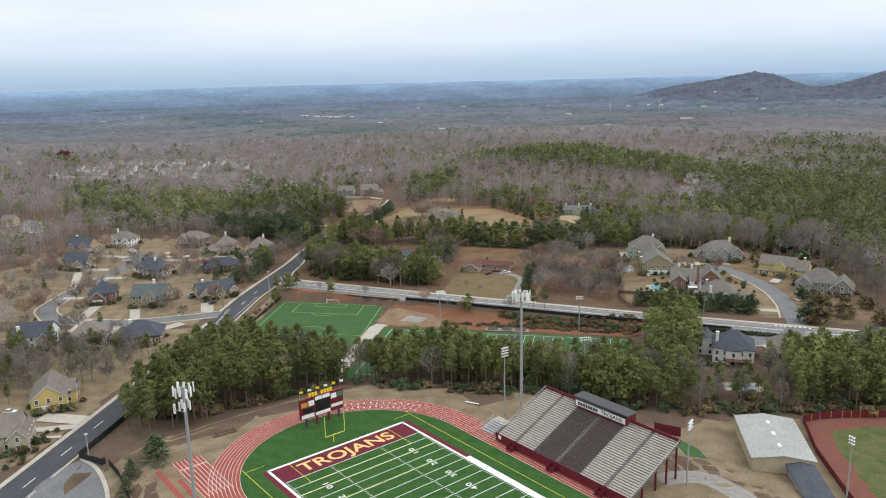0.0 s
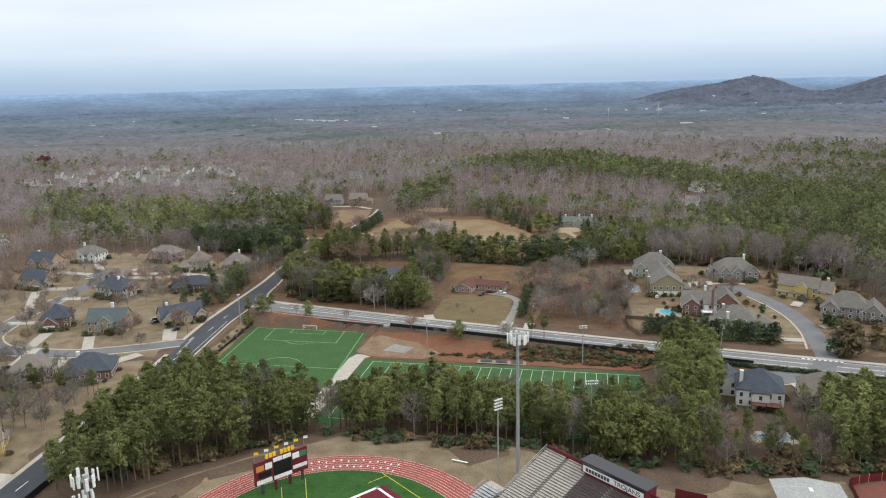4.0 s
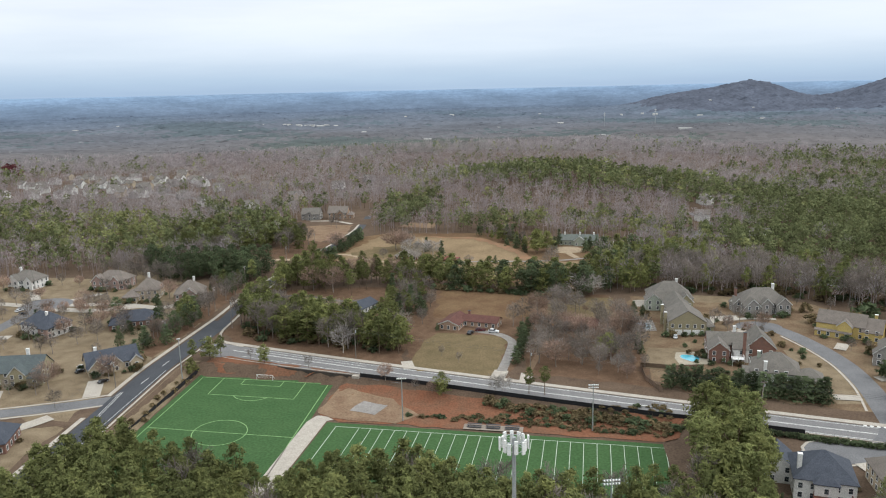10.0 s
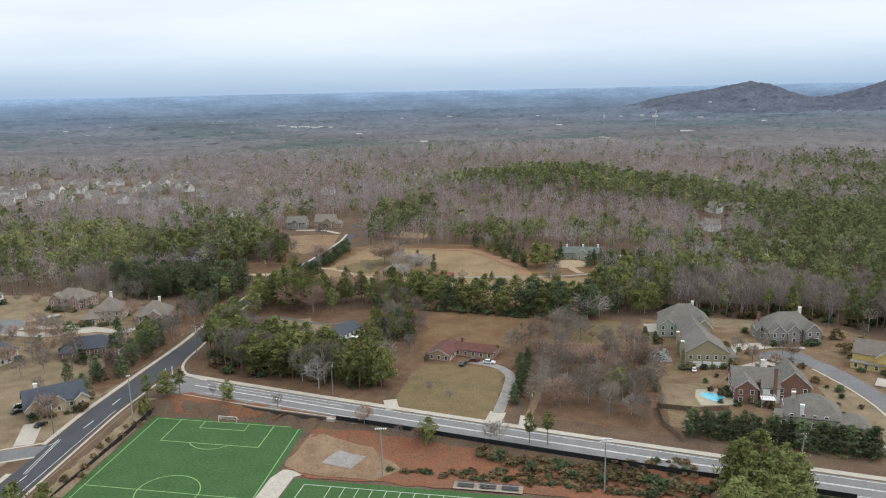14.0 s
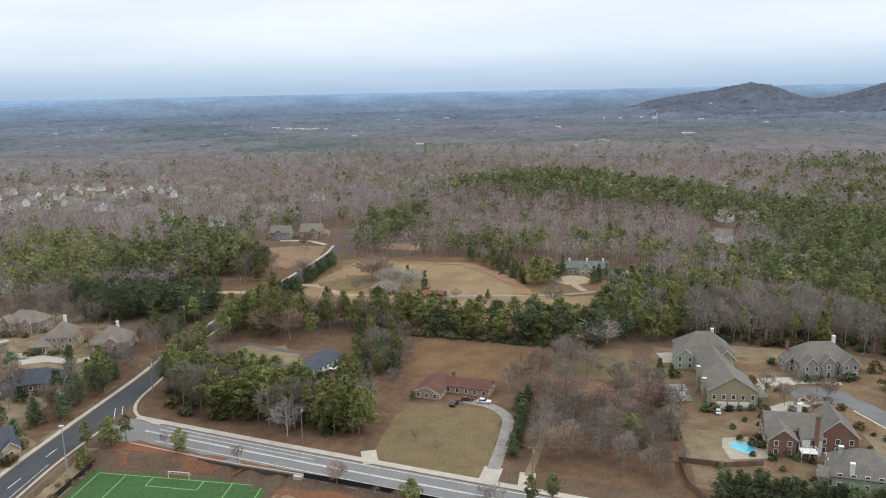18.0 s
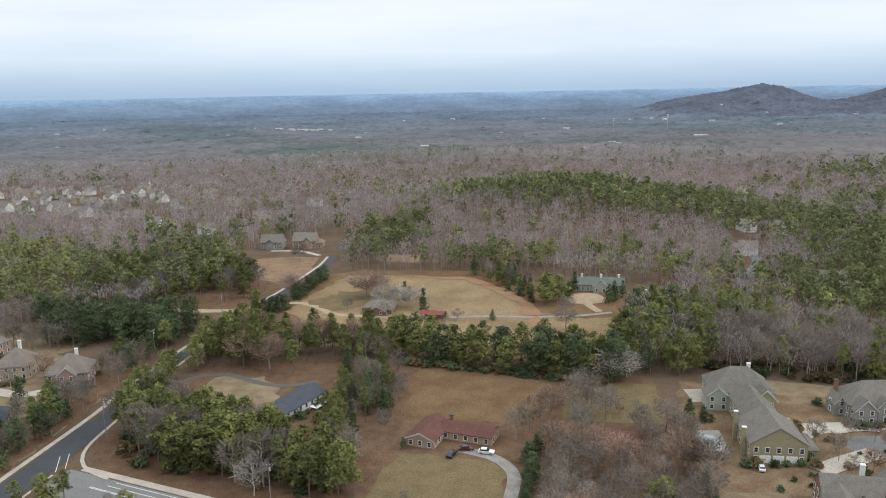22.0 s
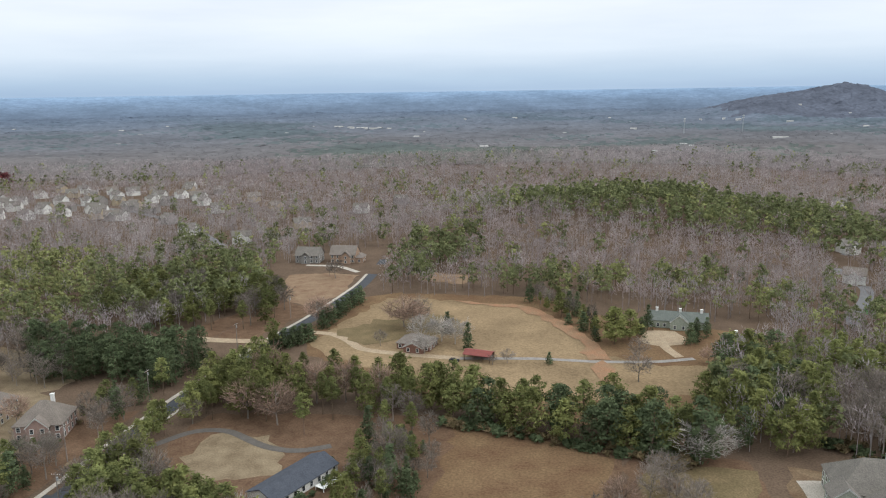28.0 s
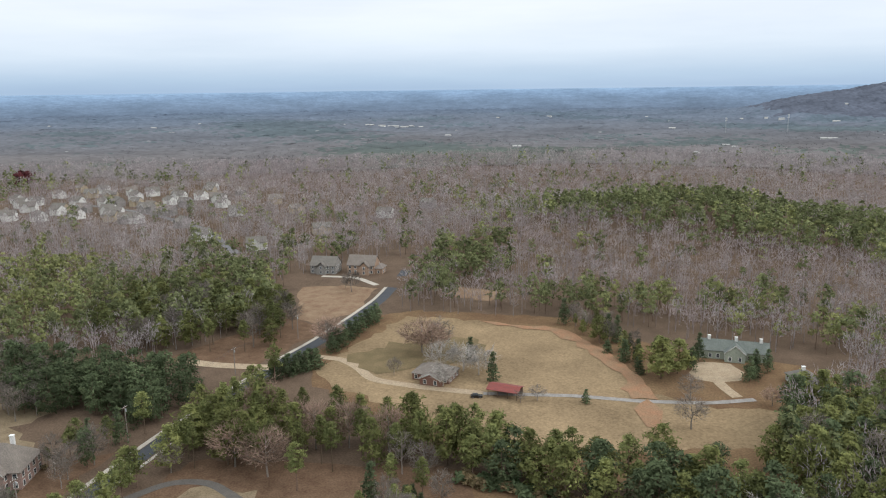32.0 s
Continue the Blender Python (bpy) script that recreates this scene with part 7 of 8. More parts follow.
# ---- the stadium's things ----
stand = thing("grandstand", FIELD.copy(), "aluminium grandstand with maroon trim and press box", "grandstand")
ROWS_N, X0, DX, Z0, DZ = 27, 40.0, 0.82, 1.9, 0.345
# tread colour is darkened to stand in for shade below the benches
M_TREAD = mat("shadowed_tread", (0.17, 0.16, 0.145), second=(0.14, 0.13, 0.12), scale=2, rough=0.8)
M_SEAT_DARK = mat("dark_chairback", (0.085, 0.06, 0.06), rough=0.6, rand=0.1)
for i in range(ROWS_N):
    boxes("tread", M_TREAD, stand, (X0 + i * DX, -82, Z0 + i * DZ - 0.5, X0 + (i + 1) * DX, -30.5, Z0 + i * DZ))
for i in range(ROWS_N):
    x, z = X0 + i * DX, Z0 + i * DZ
    for y0, y1, dark in ((-37.8, -30.7, 0), (-46.0, -39.0, 0), (-54.8, -46.3, 1), (-64.3, -55.8, 1), (-72.8, -64.6, 0), (-81.9, -74.0, 0)):
        if dark and i > 23:
            continue
        boxes("bench", M_SEAT_DARK if dark else M_ALU, stand, (x + 0.28, y0, z + 0.40, x + 0.62, y1, z + 0.47))
        if dark:
            boxes("backrest", M_SEAT_DARK, stand, *[(x + 0.60, y0 + k * 0.53, z + 0.47, x + 0.65, y0 + k * 0.53 + 0.45, z + 0.82) for k in range(16)])
        boxes("footboard", M_ALU, stand, (x + 0.02, y0, z + 0.01, x + (0.27 if dark else 0.24), y1, z + 0.05))
XB, ZB = X0 + ROWS_N * DX, Z0 + ROWS_N * DZ
boxes("front_wall", M_MAROON_STEEL, stand, (39.4, -82.2, 0.0, 39.6, -30.3, 2.9))
boxes("front_skirt", M_STEEL_DARK, stand, (39.62, -82, 0.0, 39.9, -30.5, 1.5))
for a, b in ((-46, -30.3), (-82.2, -64.5)):
    boxes("back_rail", M_MAROON_STEEL, stand, (XB, a, ZB - 0.4, XB + 0.18, b, ZB + 1.1))
for y in (-82.1, -30.4):
    bm = bmesh.new()
    for k in range(5):
        f = k / 4
        tube(bm, (X0 + f * (XB - X0), y, Z0 + f * (ZB - Z0) - 0.2), (X0 + f * (XB - X0), y, Z0 + f * (ZB - Z0) + 1.1), 0.05, None, 5)
    tube(bm, (X0, y, Z0 + 1.1), (XB, y, ZB + 1.1), 0.06, None, 5)
    tube(bm, (X0, y, Z0 + 0.5), (XB, y, ZB + 0.5), 0.05, None, 5)
    part("side_rail", bm, M_STEEL, stand)
for y in (-81.6, -70, -58, -46, -31):
    for x in (46, 52, 57, 61.5):
        zt = Z0 + (x - X0) / DX * DZ - 0.5
        boxes("column", M_MAROON_STEEL, stand, (x - 0.22, y - 0.22, -3, x + 0.22, y + 0.22, zt))
    boxes("raker", M_MAROON_STEEL, stand, (39.8, y - 0.15, 0, 40.2, y + 0.15, Z0))
    bm = bmesh.new()
    tube(bm, (X0, y, Z0 - 0.8), (XB, y, ZB - 0.8), 0.25, None, 4)
    part("raker", bm, M_MAROON_STEEL, stand)
for y in (-38.4, -55.3, -73.4):
    boxes("stair_gate", M_MAROON_STEEL, stand, (37.2, y - 1.0, 0.0, 39.4, y + 1.0, 0.25), (38.2, y - 1.0, 0.25, 39.4, y + 1.0, 0.9), (37.2, y - 1.05, 0.0, 39.4, y - 0.95, 1.9), (37.2, y + 0.95, 0.0, 39.4, y + 1.05, 1.9))
box_ = boxes("press_box", M_MAROON_STEEL, stand, (60.2, -65.2, 8.5, 64.6, -44.8, 13.7))
boxes("roof", M_STEEL_DARK, box_, (60.1, -65.6, 13.7, 65.0, -44.4, 14.0))
boxes("window_band", M_GLASS, box_, (60.12, -64.8, 12.9, 60.18, -45.2, 13.6))
boxes("sign", M_WHITE, box_, (60.02, -64.6, 11.1, 60.18, -45.4, 12.8))
lettering("TROJANS", 1.7, pose(60.0, -59.6, 11.95, 90, 0, -90), M_STEEL_DARK, box_, "sign_word", 0.004, 1.15, 0.03)
boxes("sign_word", M_STEEL_DARK, box_, *[(59.99, -46.4 - k * 1.0 - 0.8, 11.45, 60.01, -46.4 - k * 1.0, 12.5) for k in range(8)])
boxes("badge", M_WHITE, stand, (39.34, -32.8, 1.2, 39.39, -31.6, 2.4))
# steps, ramp and gear beside the stand
ramp = thing("bleacher_stairs", FIELD @ pose(45, -24, 0), "galvanised steel stairs and rails beside the grandstand", "stairs")
for k in range(6):
    boxes("step", M_STEEL, ramp, (-4 + k * 1.0, -3, 0.25 + k * 0.3, -3.1 + k * 1.0, 3, 0.33 + k * 0.3))
for y in (-3, 0, 3):
    bm = bmesh.new()
    for k in range(7):
        tube(bm, (-4 + k, y, 0), (-4 + k, y, 1.4 + k * 0.3), 0.05, None, 5)
    tube(bm, (-4, y, 1.4), (2, y, 3.2), 0.05, None, 5)
    part("rail", bm, M_STEEL, ramp)
boxes("landing", M_CONCRETE, ramp, (2.0, -3, 0, 4.5, 3, 1.9))

# scoreboard behind the end zone
sb = thing("scoreboard", FIELD @ pose(4.5, 18.5, 0), "maroon scoreboard with dark screen, advert panels and flags", "scoreboard")
for x in (-6, -2, 2.5, 6.5):
    boxes("leg", M_MAROON_STEEL if abs(x) < 3 else M_STEEL_DARK, sb, (x - 0.35, -0.3, 0, x + 0.35, 0.3, 4.0))
boxes("cabinet", M_MAROON_STEEL, sb, (-8.2, -0.5, 3.2, 8.2, 0.5, 10.2))
boxes("screen", M_SCREEN, sb, (-2.6, -0.58, 4.6, 3.0, -0.505, 8.6))
boxes("score_panel", M_SCREEN, sb, (-7.2, -0.58, 5.2, -3.4, -0.505, 6.9))
M_ADGREEN, M_ADORANGE = mat("green_advert", (0.05, 0.16, 0.08), rough=0.6), mat("orange_advert", (0.55, 0.22, 0.05), rough=0.6)
for x0, x1, z0, z1, mt in ((-7.9, -3.2, 3.4, 4.7, M_WHITE), (-2.6, 3.0, 3.4, 4.5, M_WHITE), (3.4, 7.9, 4.5, 5.6, M_WHITE), (3.4, 7.9, 6.0, 7.2, M_MAROON_STEEL), (-7.9, -5.5, 7.4, 9.0, M_ADORANGE), (-5.1, -3.0, 7.4, 9.2, M_WHITE),
                           (-2.6, 0.2, 8.8, 10.0, M_WHITE), (0.4, 3.0, 8.8, 10.0, M_WHITE), (3.4, 5.6, 7.7, 9.4, M_WHITE), (5.8, 7.9, 7.7, 9.4, M_ADGREEN)):
    boxes("advert_panel", mt, sb, (x0, -0.62, z0, x1, -0.505, z1))
for k in range(8):
    if k != 3:
        boxes("top_letter", M_YELLOW, sb, (-4.6 + k * 1.15, -0.1, 10.3, -3.75 + k * 1.15, 0.1, 11.6))
for k in range(6):
    x = -7.8 + k * 3.1
    bm = bmesh.new()
    tube(bm, (x, 0.3, 10), (x, 0.3, 13.2), 0.05, None, 6)
    fpole = part("flag_pole", bm, M_STEEL, sb)
    v = [(x + 0.05 + 1.3 * i / 4, 0.3 + 0.12 * math.sin(i * 1.6), 13.1 - 0.1 * i / 4 - j * 0.8) for j in range(2) for i in range(5)]
    link("flag", mesh_of("flag", v, [(i, i + 1, 6 + i, 5 + i) for i in range(4)]), M_YELLOW if k % 2 == 0 else M_WHITE, fpole)

# goal post
gp = thing("goal_post", FIELD @ pose(0, 2.4, 0), "yellow-green football goal post", "goal post")
bm = bmesh.new()
tube(bm, (0, 1.2, 0), (0, 1.2, 2.2), 0.16, 0.14)
tube(bm, (0, 1.2, 2.2), (0, 0.6, 2.9), 0.14)
tube(bm, (0, 0.6, 2.9), (0, 0, 3.05), 0.14)
part("gooseneck", bm, M_POST_YELLOW, gp)
for name, a, b in (("crossbar", (-3.6, 0, 3.05), (3.6, 0, 3.05)), ("upright", (-3.55, 0, 3.05), (-3.55, 0, 9.8)), ("upright", (3.55, 0, 3.05), (3.55, 0, 9.8))):
    bm = bmesh.new()
    tube(bm, a, b, 0.1)
    part(name, bm, M_POST_YELLOW, gp)


# towers and floodlights
def pole_part(parent, h, r0, r1, material=M_STEEL):
    bm = bmesh.new()
    n = 5
    for k in range(n):
        tube(bm, (0, 0, -0.3 + (h + 0.3) * k / n), (0, 0, -0.3 + (h + 0.3) * (k + 1) / n), r0 + (r1 - r0) * k / n, r0 + (r1 - r0) * (k + 1) / n, 10, k in (0, n - 1))
    return part("pole", bm, material, parent)


tower = thing("antenna_mast", pose(1.4, 244, 0), "tall galvanised mast with a ring of white antenna panels", "mast")
pole_part(tower, 43.0, 0.55, 0.38)
for k in range(12):
    m = pose(0, 0, 0, 0, 0, k * 30 + 10)
    x0 = 2.4 + 0.5 * (k % 2)
    bm = bmesh.new()
    box(bm, -0.36, -x0 - 0.16, 40.4, 0.36, -x0 + 0.16, 43.2 - 0.2 * (k % 3), m)
    part("antenna_panel", bm, M_WHITE, tower)
    bm = bmesh.new()
    tube(bm, m @ Vector((0, -0.3, 41.6)), m @ Vector((0, -x0, 41.6)), 0.06, None, 5)
    part("arm", bm, M_STEEL, tower)
for z in (40.6, 42.6):
    bm = bmesh.new()
    for k in range(6):
        a0, a1 = k * math.pi / 3, (k + 1) * math.pi / 3
        tube(bm, (2.2 * math.cos(a0), 2.2 * math.sin(a0), z), (2.2 * math.cos(a1), 2.2 * math.sin(a1), z), 0.07, None, 5)
    part("ring", bm, M_STEEL, tower)

mast = thing("antenna_mast", pose(-80, 163, 0), "galvanised mast with white antenna panels on two levels", "mast")
pole_part(mast, 42.5, 0.5, 0.34)
for k in range(9):
    m = pose(0, 0, 0, 0, 0, k * 40)
    r = 2.0 + 0.4 * (k % 2)
    boxes_z = 40.2 if k % 3 else 40.8
    bm = bmesh.new()
    box(bm, -0.3, -r - 0.14, boxes_z, 0.3, -r + 0.14, boxes_z + 2.5, m, 0.05)
    part("antenna_panel", bm, M_WHITE, mast)
    bm = bmesh.new()
    tube(bm, m @ Vector((0, -0.3, 41.4)), m @ Vector((0, -r, 41.4)), 0.06, None, 5)
    part("arm", bm, M_STEEL, mast)
for k in range(5):
    m = pose(0, 0, 0, 0, 0, k * 72 + 20)
    bm = bmesh.new()
    box(bm, -0.28, -1.4, 36.6, 0.28, -1.1, 38.9, m, 0.05)
    part("antenna_panel", bm, M_WHITE, mast)
bm = bmesh.new()
tube(bm, (0, 0, 36.0), (-2.6, 0, 36.6), 0.07, None, 5)
part("arm", bm, M_STEEL, mast)
boxes("antenna_panel", M_WHITE, mast, (-2.9, -0.2, 35.6, -2.4, 0.2, 38.0))


def floodlight(x, y, z0, top, rows, cols, rot, label, w=0.55):
    ob = thing("floodlight_pole", pose(x, y, z0, 0, 0, rot), label, "floodlight", "floodlights")
    h = top - z0
    pole_part(ob, h, 0.26, 0.13)
    for r in range(rows):
        z = h - 0.3 - r * 0.95
        boxes("crossarm", M_STEEL, ob, (-cols * w / 2, -0.08, z - 0.08, cols * w / 2, 0.08, z + 0.08))
        for c in range(cols):
            xc = (c - (cols - 1) / 2) * w
            bm = bmesh.new()
            tube(bm, (xc, -0.12, z + 0.16), (xc, -0.5, z - 0.12), 0.12, 0.27, 8)
            part("lamp", bm, M_WHITE, ob)
    return ob


floodlight(-4.3, 241.5, 0, 24.5, 4, 5, 40, "tall stadium floodlight with four rows of lamps", 0.6)
floodlight(47, 198, -2, 19.5, 3, 5, 60, "stadium floodlight behind the grandstand", 0.7)
floodlight(91.5, 200.6, -4, 14.5, 3, 3, -60, "ball park floodlight on a pale pole", 0.7)
floodlight(26, 278, -8, 15.5, 2, 6, 10, "floodlight rising from the pine belt", 0.75)
floodlight(-37.8, 360.5, -8, 8.6, 1, 6, 5, "practice field floodlight with one row of lamps", 0.62)
floodlight(30.5, 354.4, -8, 9.3, 2, 6, 5, "practice field floodlight with two rows of lamps", 0.6)
floodlight(-136.7, 396, -9, 11, 1, 3, 20, "slim pale pole with small floodlights beside the pitch", 0.5)
floodlight(-139, 214, -4, 4, 1, 2, 30, "low street lamp beside the dark road", 0.5)


# fences
def fence(points, height, material, label, gap=3.0, solid=True, z=None, post=0.05, post_mat=None):
    ob = thing("fence", pose(points[0][0], points[0][1], 0), label, "fence")
    ox, oy = points[0]
    for (x0, y0), (x1, y1) in zip(points, points[1:]):
        n = max(1, int(math.hypot(x1 - x0, y1 - y0) / gap))
        for k in range(n):
            a = (x0 + (x1 - x0) * k / n, y0 + (y1 - y0) * k / n)
            b = (x0 + (x1 - x0) * (k + 1) / n, y0 + (y1 - y0) * (k + 1) / n)
            za, zb = (gz(*a), gz(*b)) if z is None else (z, z)
            d = Vector((b[0] - a[0], b[1] - a[1], 0)).normalized()
            q = Vector((-d.y, d.x, 0)) * 0.025
            v = []
            for p, zz in ((a, za), (b, zb)):
                for s in (-1, 1):
                    for dz in (0.03, height):
                        v.append((p[0] - ox + s * q.x, p[1] - oy + s * q.y, zz + dz))
            if solid:
                link("panel", mesh_of("panel", v, [(0, 4, 5, 1), (2, 3, 7, 6), (1, 5, 7, 3), (0, 1, 3, 2), (4, 6, 7, 5), (0, 2, 6, 4)]), material, ob)
            boxes("post", post_mat or material, ob, (a[0] - ox - post, a[1] - oy - post, za - 0.3, a[0] - ox + post, a[1] - oy + post, za + height + 0.1))
            if not solid:
                bm = bmesh.new()
                for f in (0.35, 0.95):
                    tube(bm, (a[0] - ox, a[1] - oy, za + height * f), (b[0] - ox, b[1] - oy, zb + height * f), 0.05, None, 4)
                part("rail", bm, material, ob)
    return ob


fence([(-141.2, 250), (-141.5, 235), (-142.3, 214), (-128, 203), (-127, 203.5)], 2.2, M_BLACK, "black mesh-covered fence beside the road")
fence([(-125, 202), (-118, 195), (-108, 182), (-104, 170)], 2.2, M_BLACK, "black mesh-covered fence beside the car park")
fence([fs(-76.2, -70), fs(-76.2, 43), fs(-74.5, 52)], 1.9, M_BLACK, "black mesh fence along the soccer pitch", z=-8.6)
WALL_S = [(x, float(road_mid(x) - south_edge(x)) - 1.1) for x in np.linspace(-60, 100, 20)]
fence(WALL_S, 1.7, M_BLACK, "black silt fence below the road", 4.5)
fence([(97.5, 250), (104, 252.6), (112, 254), (127, 254.8), (160, 250.5)], 2.6, M_MAROON_STEEL, "maroon padded ball park fence", 3.0, post_mat=M_YELLOW)
fence([(97.5, 250), (93.5, 228), (92.6, 208), (92, 190)], 2.2, M_MAROON_STEEL, "maroon ball park fence along the hall", 3.0)
fence([(45.5, 238.5), (53.8, 236.8)], 3.4, M_MAROON_STEEL, "free-standing maroon throwing wall", 2.0)
fence([(56.5, 408.5), (55.9, 394), (60, 381)], 1.9, M_BARK, "brown wooden privacy fence round the garden", 2.4)
fence([(56.5, 408.5), (70, 405.5), (82, 407)], 1.9, M_BARK, "brown wooden garden fence", 2.4)
fence([(67, 283), (77, 272), (92, 269)], 1.4, M_BARK, "weathered wooden rail fence below the pool", 2.5, solid=False)

# soccer goals
def soccer_goal(x, y, rot, z, label):
    ob = thing("soccer_goal", pose(x, y, z, 0, 0, rot), label, "soccer goal", "soccer goals")
    for name, a, b in (("post", (-3.6, 0, 0), (-3.6, 0, 2.4)), ("post", (3.6, 0, 0), (3.6, 0, 2.4)), ("crossbar", (-3.6, 0, 2.4), (3.6, 0, 2.4)), ("stay", (-3.6, 0, 2.4), (-3.6, 2, 0)), ("stay", (3.6, 0, 2.4), (3.6, 2, 0)), ("ground_bar", (-3.6, 2, 0.05), (3.6, 2, 0.05))):
        bm = bmesh.new()
        tube(bm, a, b, 0.09, None, 6)
        part(name, bm, M_WHITE, ob)
    bm = bmesh.new()
    for k in range(15):
        x_ = -3.5 + k * 0.5
        tube(bm, (x_, 0.05, 2.35), (x_, 1.98, 0.08), 0.012, None, 3, False)
    for k in range(6):
        f = k / 5
        tube(bm, (-3.55, 2 * f, 2.4 - 2.4 * f), (3.55, 2 * f, 2.4 - 2.4 * f), 0.012, None, 3, False)
    part("net", bm, M_WHITE, ob)
    return ob


soccer_goal(*fs(-43, 39.8), -6.5, FZ + 0.07, "white soccer goal with net on the green pitch")
for k in range(3):
    bx, by = fp(53 + k * 7, 6.6)
    bn = thing("bench", pose(bx, by, gz(bx, by) + 0.26, 0, 0, -6.5), "dark wooden team bench on a concrete pad", "bench", "team benches")
    for j in range(3):
        boxes("plank", M_STEEL_DARK, bn, (-2.6, -1.3 + j * 0.9, 0.45 + 0.25 * j, 2.6, -0.6 + j * 0.9, 0.52 + 0.25 * j))
    for px in (-2.2, 0, 2.2):
        boxes("leg", M_STEEL_DARK, bn, (px - 0.06, -0.6, 0, px + 0.06, 0.6, 0.46))

# track extras
chute = link("sprint_chute", mesh_of("sprint_chute", [P(x, y, 0.048) for x, y in ((-45.0, -14), (-36.2, -10), (-36.2, 24), (-45.0, 24))], [(0, 1, 2, 3)]), M_TRACK, track)
for k in range(8):
    field_line(track, PP(-44.8 + k * 1.2, 24), PP(-44.8 + k * 1.2, -2), 0.12, M_LINE_WHITE, 0.07, "lane_line")
field_line(track, PP(-45, 18), PP(-36.2, 18), 0.3, M_LINE_WHITE, 0.072, "start_line")
strip("runway", [PP(-50, 22), PP(-50, -60)], 1.6, M_TRACK, 0.06, "red jump runway beside the track", "runway", flat=0.0)
sand = fpatch("sand_pit", -48.0, 14, -45.6, 21, M_DIRT, 0.075)
strip("runway", [PP(-46.8, 13), PP(-46.8, -60)], 1.4, M_TRACK, 0.058, "red jump runway beside the track", "runway", flat=0.0)
for k in range(26):
    a = radians(28 + 3.1 * (k // 2))
    r = R_IN + 1.6 + 3.4 * (k % 2) + 0.4 * (k % 3)
    field_line(track, PP(r * math.cos(a), CY + r * math.sin(a)), PP((r + 0.9) * math.cos(a), CY + (r + 0.9) * math.sin(a)), 0.45, M_LINE_WHITE, 0.075, "stagger_mark")
rack = thing("timber_frame", pose(-96.8, 223.5, gz(-96.8, 223.5), 0, 0, 40), "low dark timber frame stacked on the grass", "frame")
for k in range(4):
    boxes("beam", M_BARK, rack, (-4, -1.6 + k * 1.0, 0, 4, -1.4 + k * 1.0, 0.35))
for k in range(5):
    boxes("cross_beam", M_BARK, rack, (-4 + k * 1.9, -1.6, 0.36, -3.8 + k * 1.9, 1.6, 0.55))
plank = thing("bench", pose(-16, 249.5, gz(-16, 249.5), 0, 0, -20), "white bench on the bare ground behind the track", "bench")
boxes("seat", M_WHITE, plank, (-2.6, -0.25, 0.5, 2.6, 0.25, 0.6))
for px in (-2, 2):
    boxes("leg", M_STEEL, plank, (px - 0.05, -0.2, 0, px + 0.05, 0.2, 0.5))


# cars
def car(x, y, rot, paint, label, s=1.0, lift=0.09):
    ob = thing("car", pose(x, y, gz(x, y) + lift, 0, 0, rot) @ Matrix.Diagonal((s, s, s, 1)), label, "car", "parked cars")
    bm = bmesh.new()
    prism(bm, [(-2.25, 0.35), (2.25, 0.35), (2.3, 0.8), (1.2, 0.95), (0.6, 1.02), (-1.9, 1.02), (-2.3, 0.85)], -0.88, 0.88, "y")
    bmesh.ops.recalc_face_normals(bm, faces=bm.faces)
    part("body", bm, paint, ob)
    bm = bmesh.new()
    prism(bm, [(-1.9, 1.0), (0.8, 1.0), (0.2, 1.5), (-1.5, 1.5)], -0.76, 0.76, "y")
    bmesh.ops.recalc_face_normals(bm, faces=bm.faces)
    part("cabin", bm, M_GLASS, ob)
    boxes("roof", paint, ob, (-1.45, -0.72, 1.5, 0.15, 0.72, 1.56))
    for wx in (-1.4, 1.4):
        for wy in (-0.85, 0.85):
            bm = bmesh.new()
            tube(bm, (wx, wy - 0.11, 0.33), (wx, wy + 0.11, 0.33), 0.33, None, 12)
            w = part("wheel", bm, M_STEEL_DARK, ob)
            bm = bmesh.new()
            tube(bm, (wx, wy - 0.12, 0.33), (wx, wy + 0.12, 0.33), 0.19, None, 8)
            part("rim", bm, M_STEEL, w)
    return ob


C_BLACK = mat("black_car_paint", (0.012, 0.012, 0.014), rough=0.25, spec=0.6)
C_WHITE = mat("white_car_paint", (0.62, 0.63, 0.64), rough=0.25, spec=0.6)
C_BLUE = mat("blue_car_paint", (0.03, 0.05, 0.10), rough=0.25, spec=0.6)
C_RED = mat("dark_red_car_paint", (0.08, 0.015, 0.02), rough=0.25, spec=0.6)
car(-16.6, 450.5, 70, C_BLACK, "black car parked beside the brick house", 1.1)
car(-12, 454.5, 5, C_RED, "dark car parked beside the brick house", 1.1)
car(-5.5, 452.5, -8, C_WHITE, "white and dark pickup parked beside the brick house", 1.15)
car(-182, 397, 60, C_BLACK, "black car on a driveway")
car(-184, 402, 40, C_WHITE, "white car on a driveway")
car(-166, 386, 70, C_BLACK, "black car beside the slate-roofed house")
car(-188, 246, 10, C_WHITE, "white car in front of the yellow house")
car(-262, 480, 60, C_BLACK, "dark car parked on the turning circle")
car(-268, 486, 75, C_WHITE, "white car parked on the turning circle")
car(-47, 596, 10, C_BLACK, "dark car beside the farmhouse")
car(79, 446, 80, C_WHITE, "white car beside the garage")


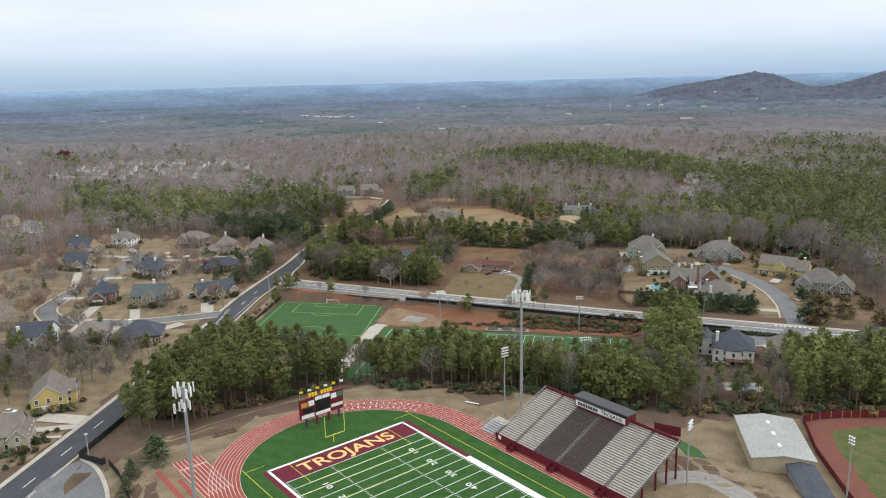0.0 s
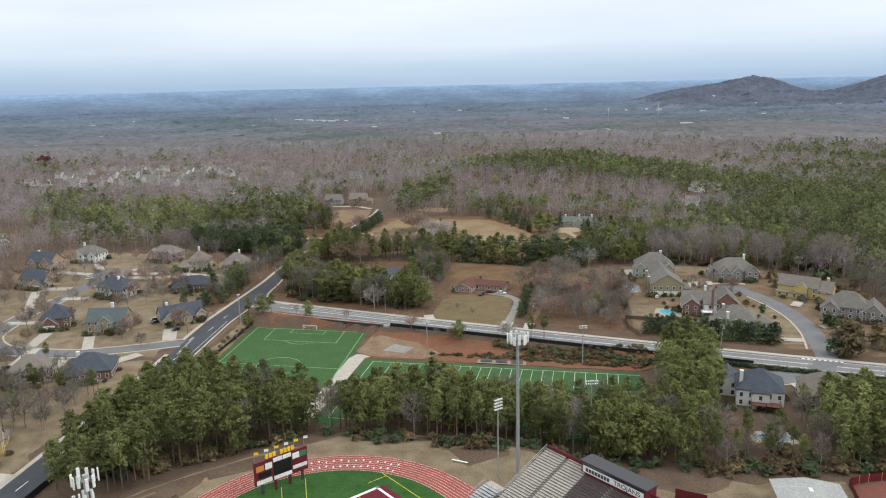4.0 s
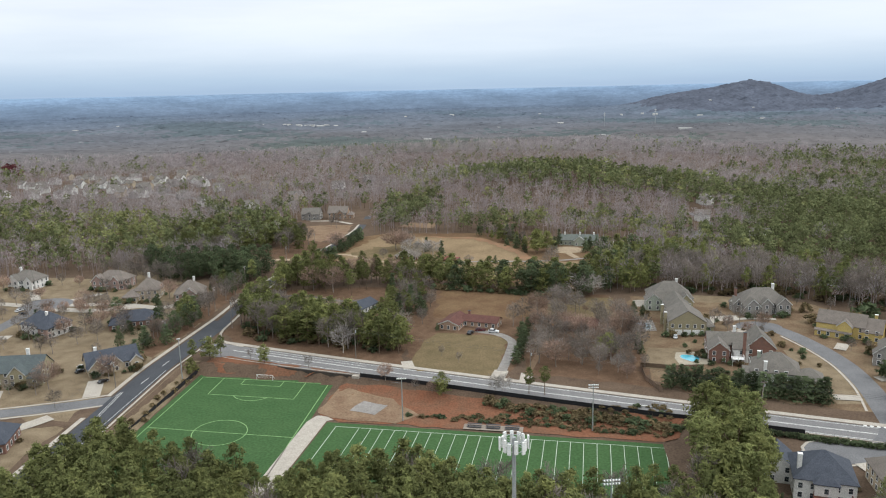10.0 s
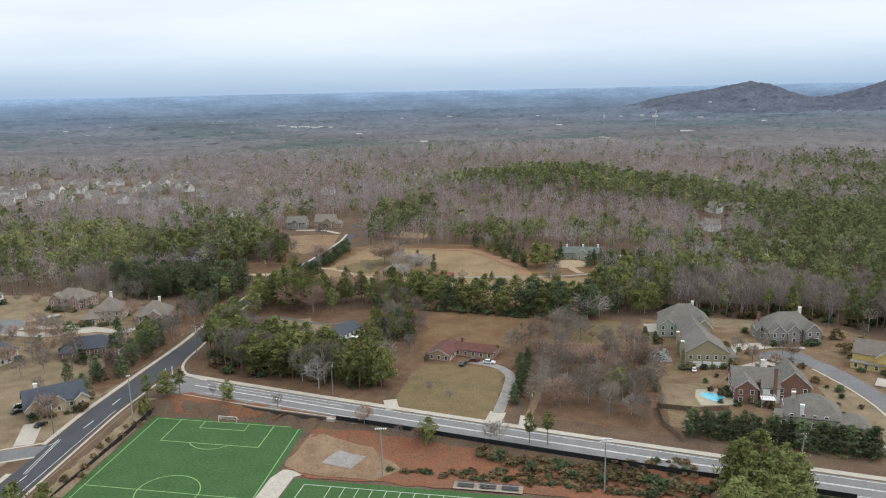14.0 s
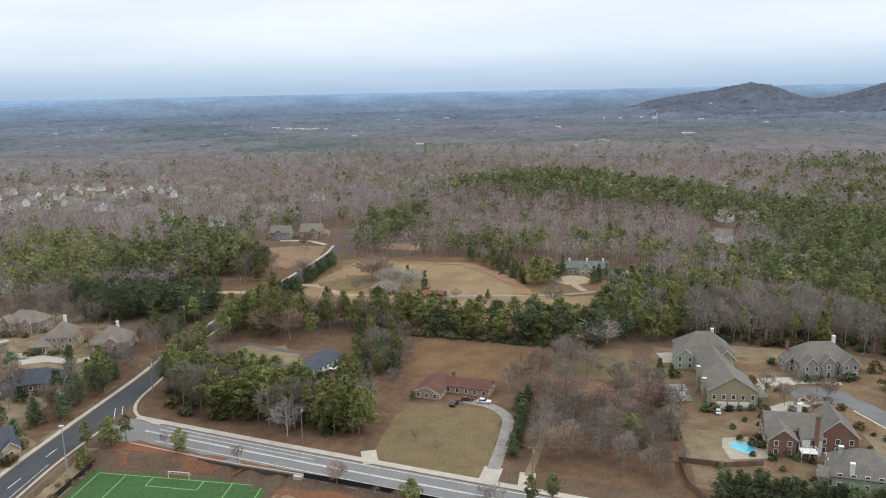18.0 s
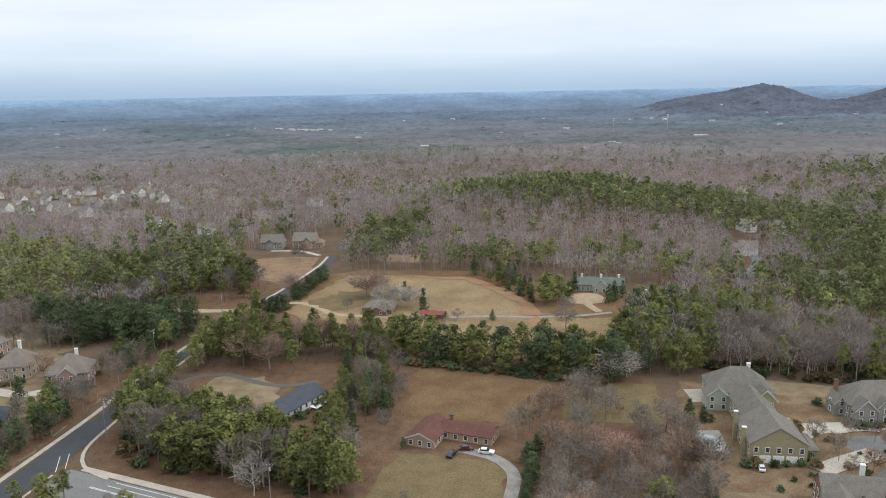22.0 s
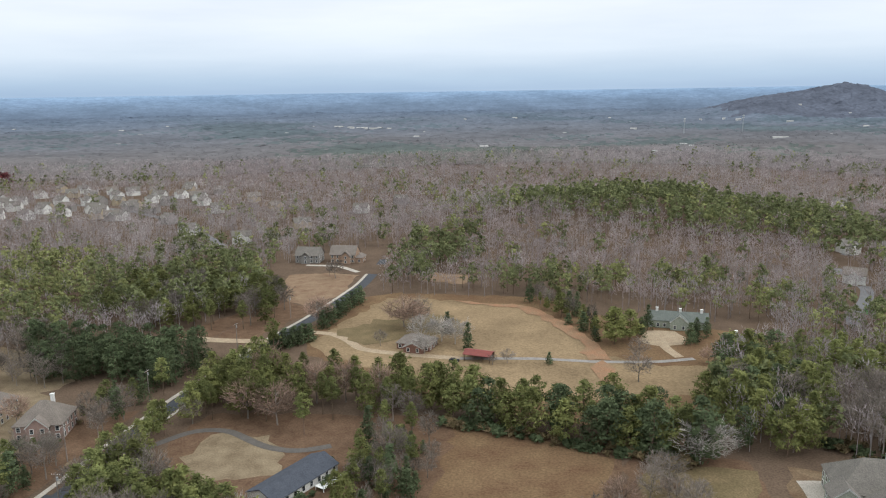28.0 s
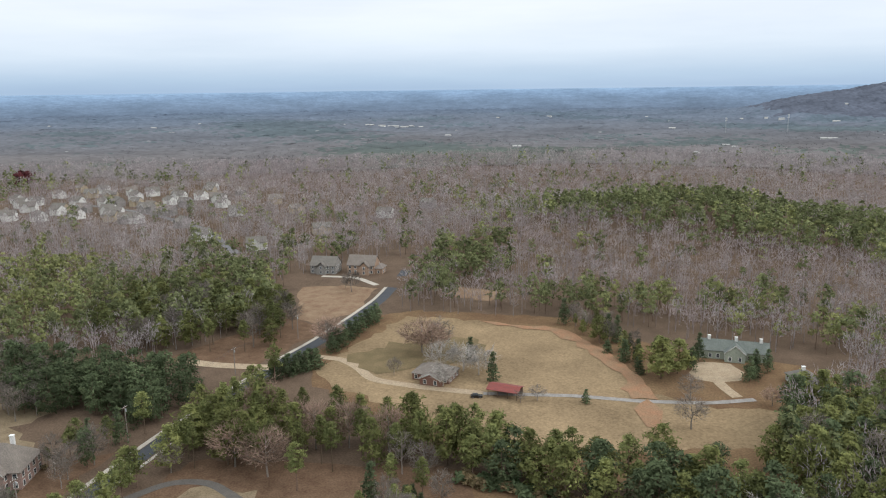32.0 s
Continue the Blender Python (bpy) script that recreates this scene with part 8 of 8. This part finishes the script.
# utility poles and wires
def utility_pole(x, y, top, rot, label="weathered wooden utility pole with crossarm", lean=0.0):
    z0 = gz(x, y)
    ob = thing("utility_pole", pose(x, y, z0, 0, lean, rot), label, "utility pole", "utility poles")
    h = top - z0
    pole_part(ob, h, 0.2, 0.13, M_BARK_GREY)
    boxes("crossarm", M_BARK, ob, (-1.3, -0.08, h - 0.9, 1.3, 0.08, h - 0.75))
    for px in (-1.2, -0.5, 0.5, 1.2):
        boxes("insulator", M_WHITE, ob, (px - 0.05, -0.05, h - 0.75, px + 0.05, 0.05, h - 0.5))
    bm = bmesh.new()
    tube(bm, (0.35, 0, h - 2.4), (0.35, 0, h - 1.4), 0.28)
    part("transformer", bm, M_STEEL, ob)
    return (x, y, top - 0.6)


LINE_A = [utility_pole(-158.5, 300, 5.5, 90), utility_pole(-157.5, 380, 6.5, 90), utility_pole(-160, 433, 7.5, 80), utility_pole(-158, 490, 8, 85), utility_pole(-157.5, 539, 8, 85), utility_pole(-150, 602, 7, 75), utility_pole(-142, 650, 7, 70)]
LINE_B = [utility_pole(-137, 458, 10, 0), utility_pole(-66, 417, 9, 10), utility_pole(10, 392.5, 8, 15), utility_pole(92, 367, 6, 15, lean=4), utility_pole(172, 345, 6, 15)]
for line in (LINE_A, LINE_B):
    for (xa, ya, za), (xb, yb, zb) in zip(line, line[1:]):
        for off in (-1.0, 0.0, 1.0):
            bm = bmesh.new()
            pts = [Vector((xa + (xb - xa) * f + off * 0.4, ya + (yb - ya) * f + off * 0.8, za + (zb - za) * f - 4 * 1.1 * f * (1 - f) - (0.9 if off == 0 else 0))) for f in np.linspace(0, 1, 9)]
            rings = [[bm.verts.new(p + Vector((0.02 * math.cos(a), 0, 0.02 * math.sin(a))) + Vector((0, 0.02 * math.cos(a), 0))) for a in (0.5, 2.6, 4.7)] for p in pts]
            for r0, r1 in zip(rings, rings[1:]):
                for k in range(3):
                    bm.faces.new((r0[k], r0[(k + 1) % 3], r1[(k + 1) % 3], r1[k]))
            tagged(part("cable", bm, M_STEEL_DARK, None), "thin dark overhead power cable", "cable", "overhead cables")
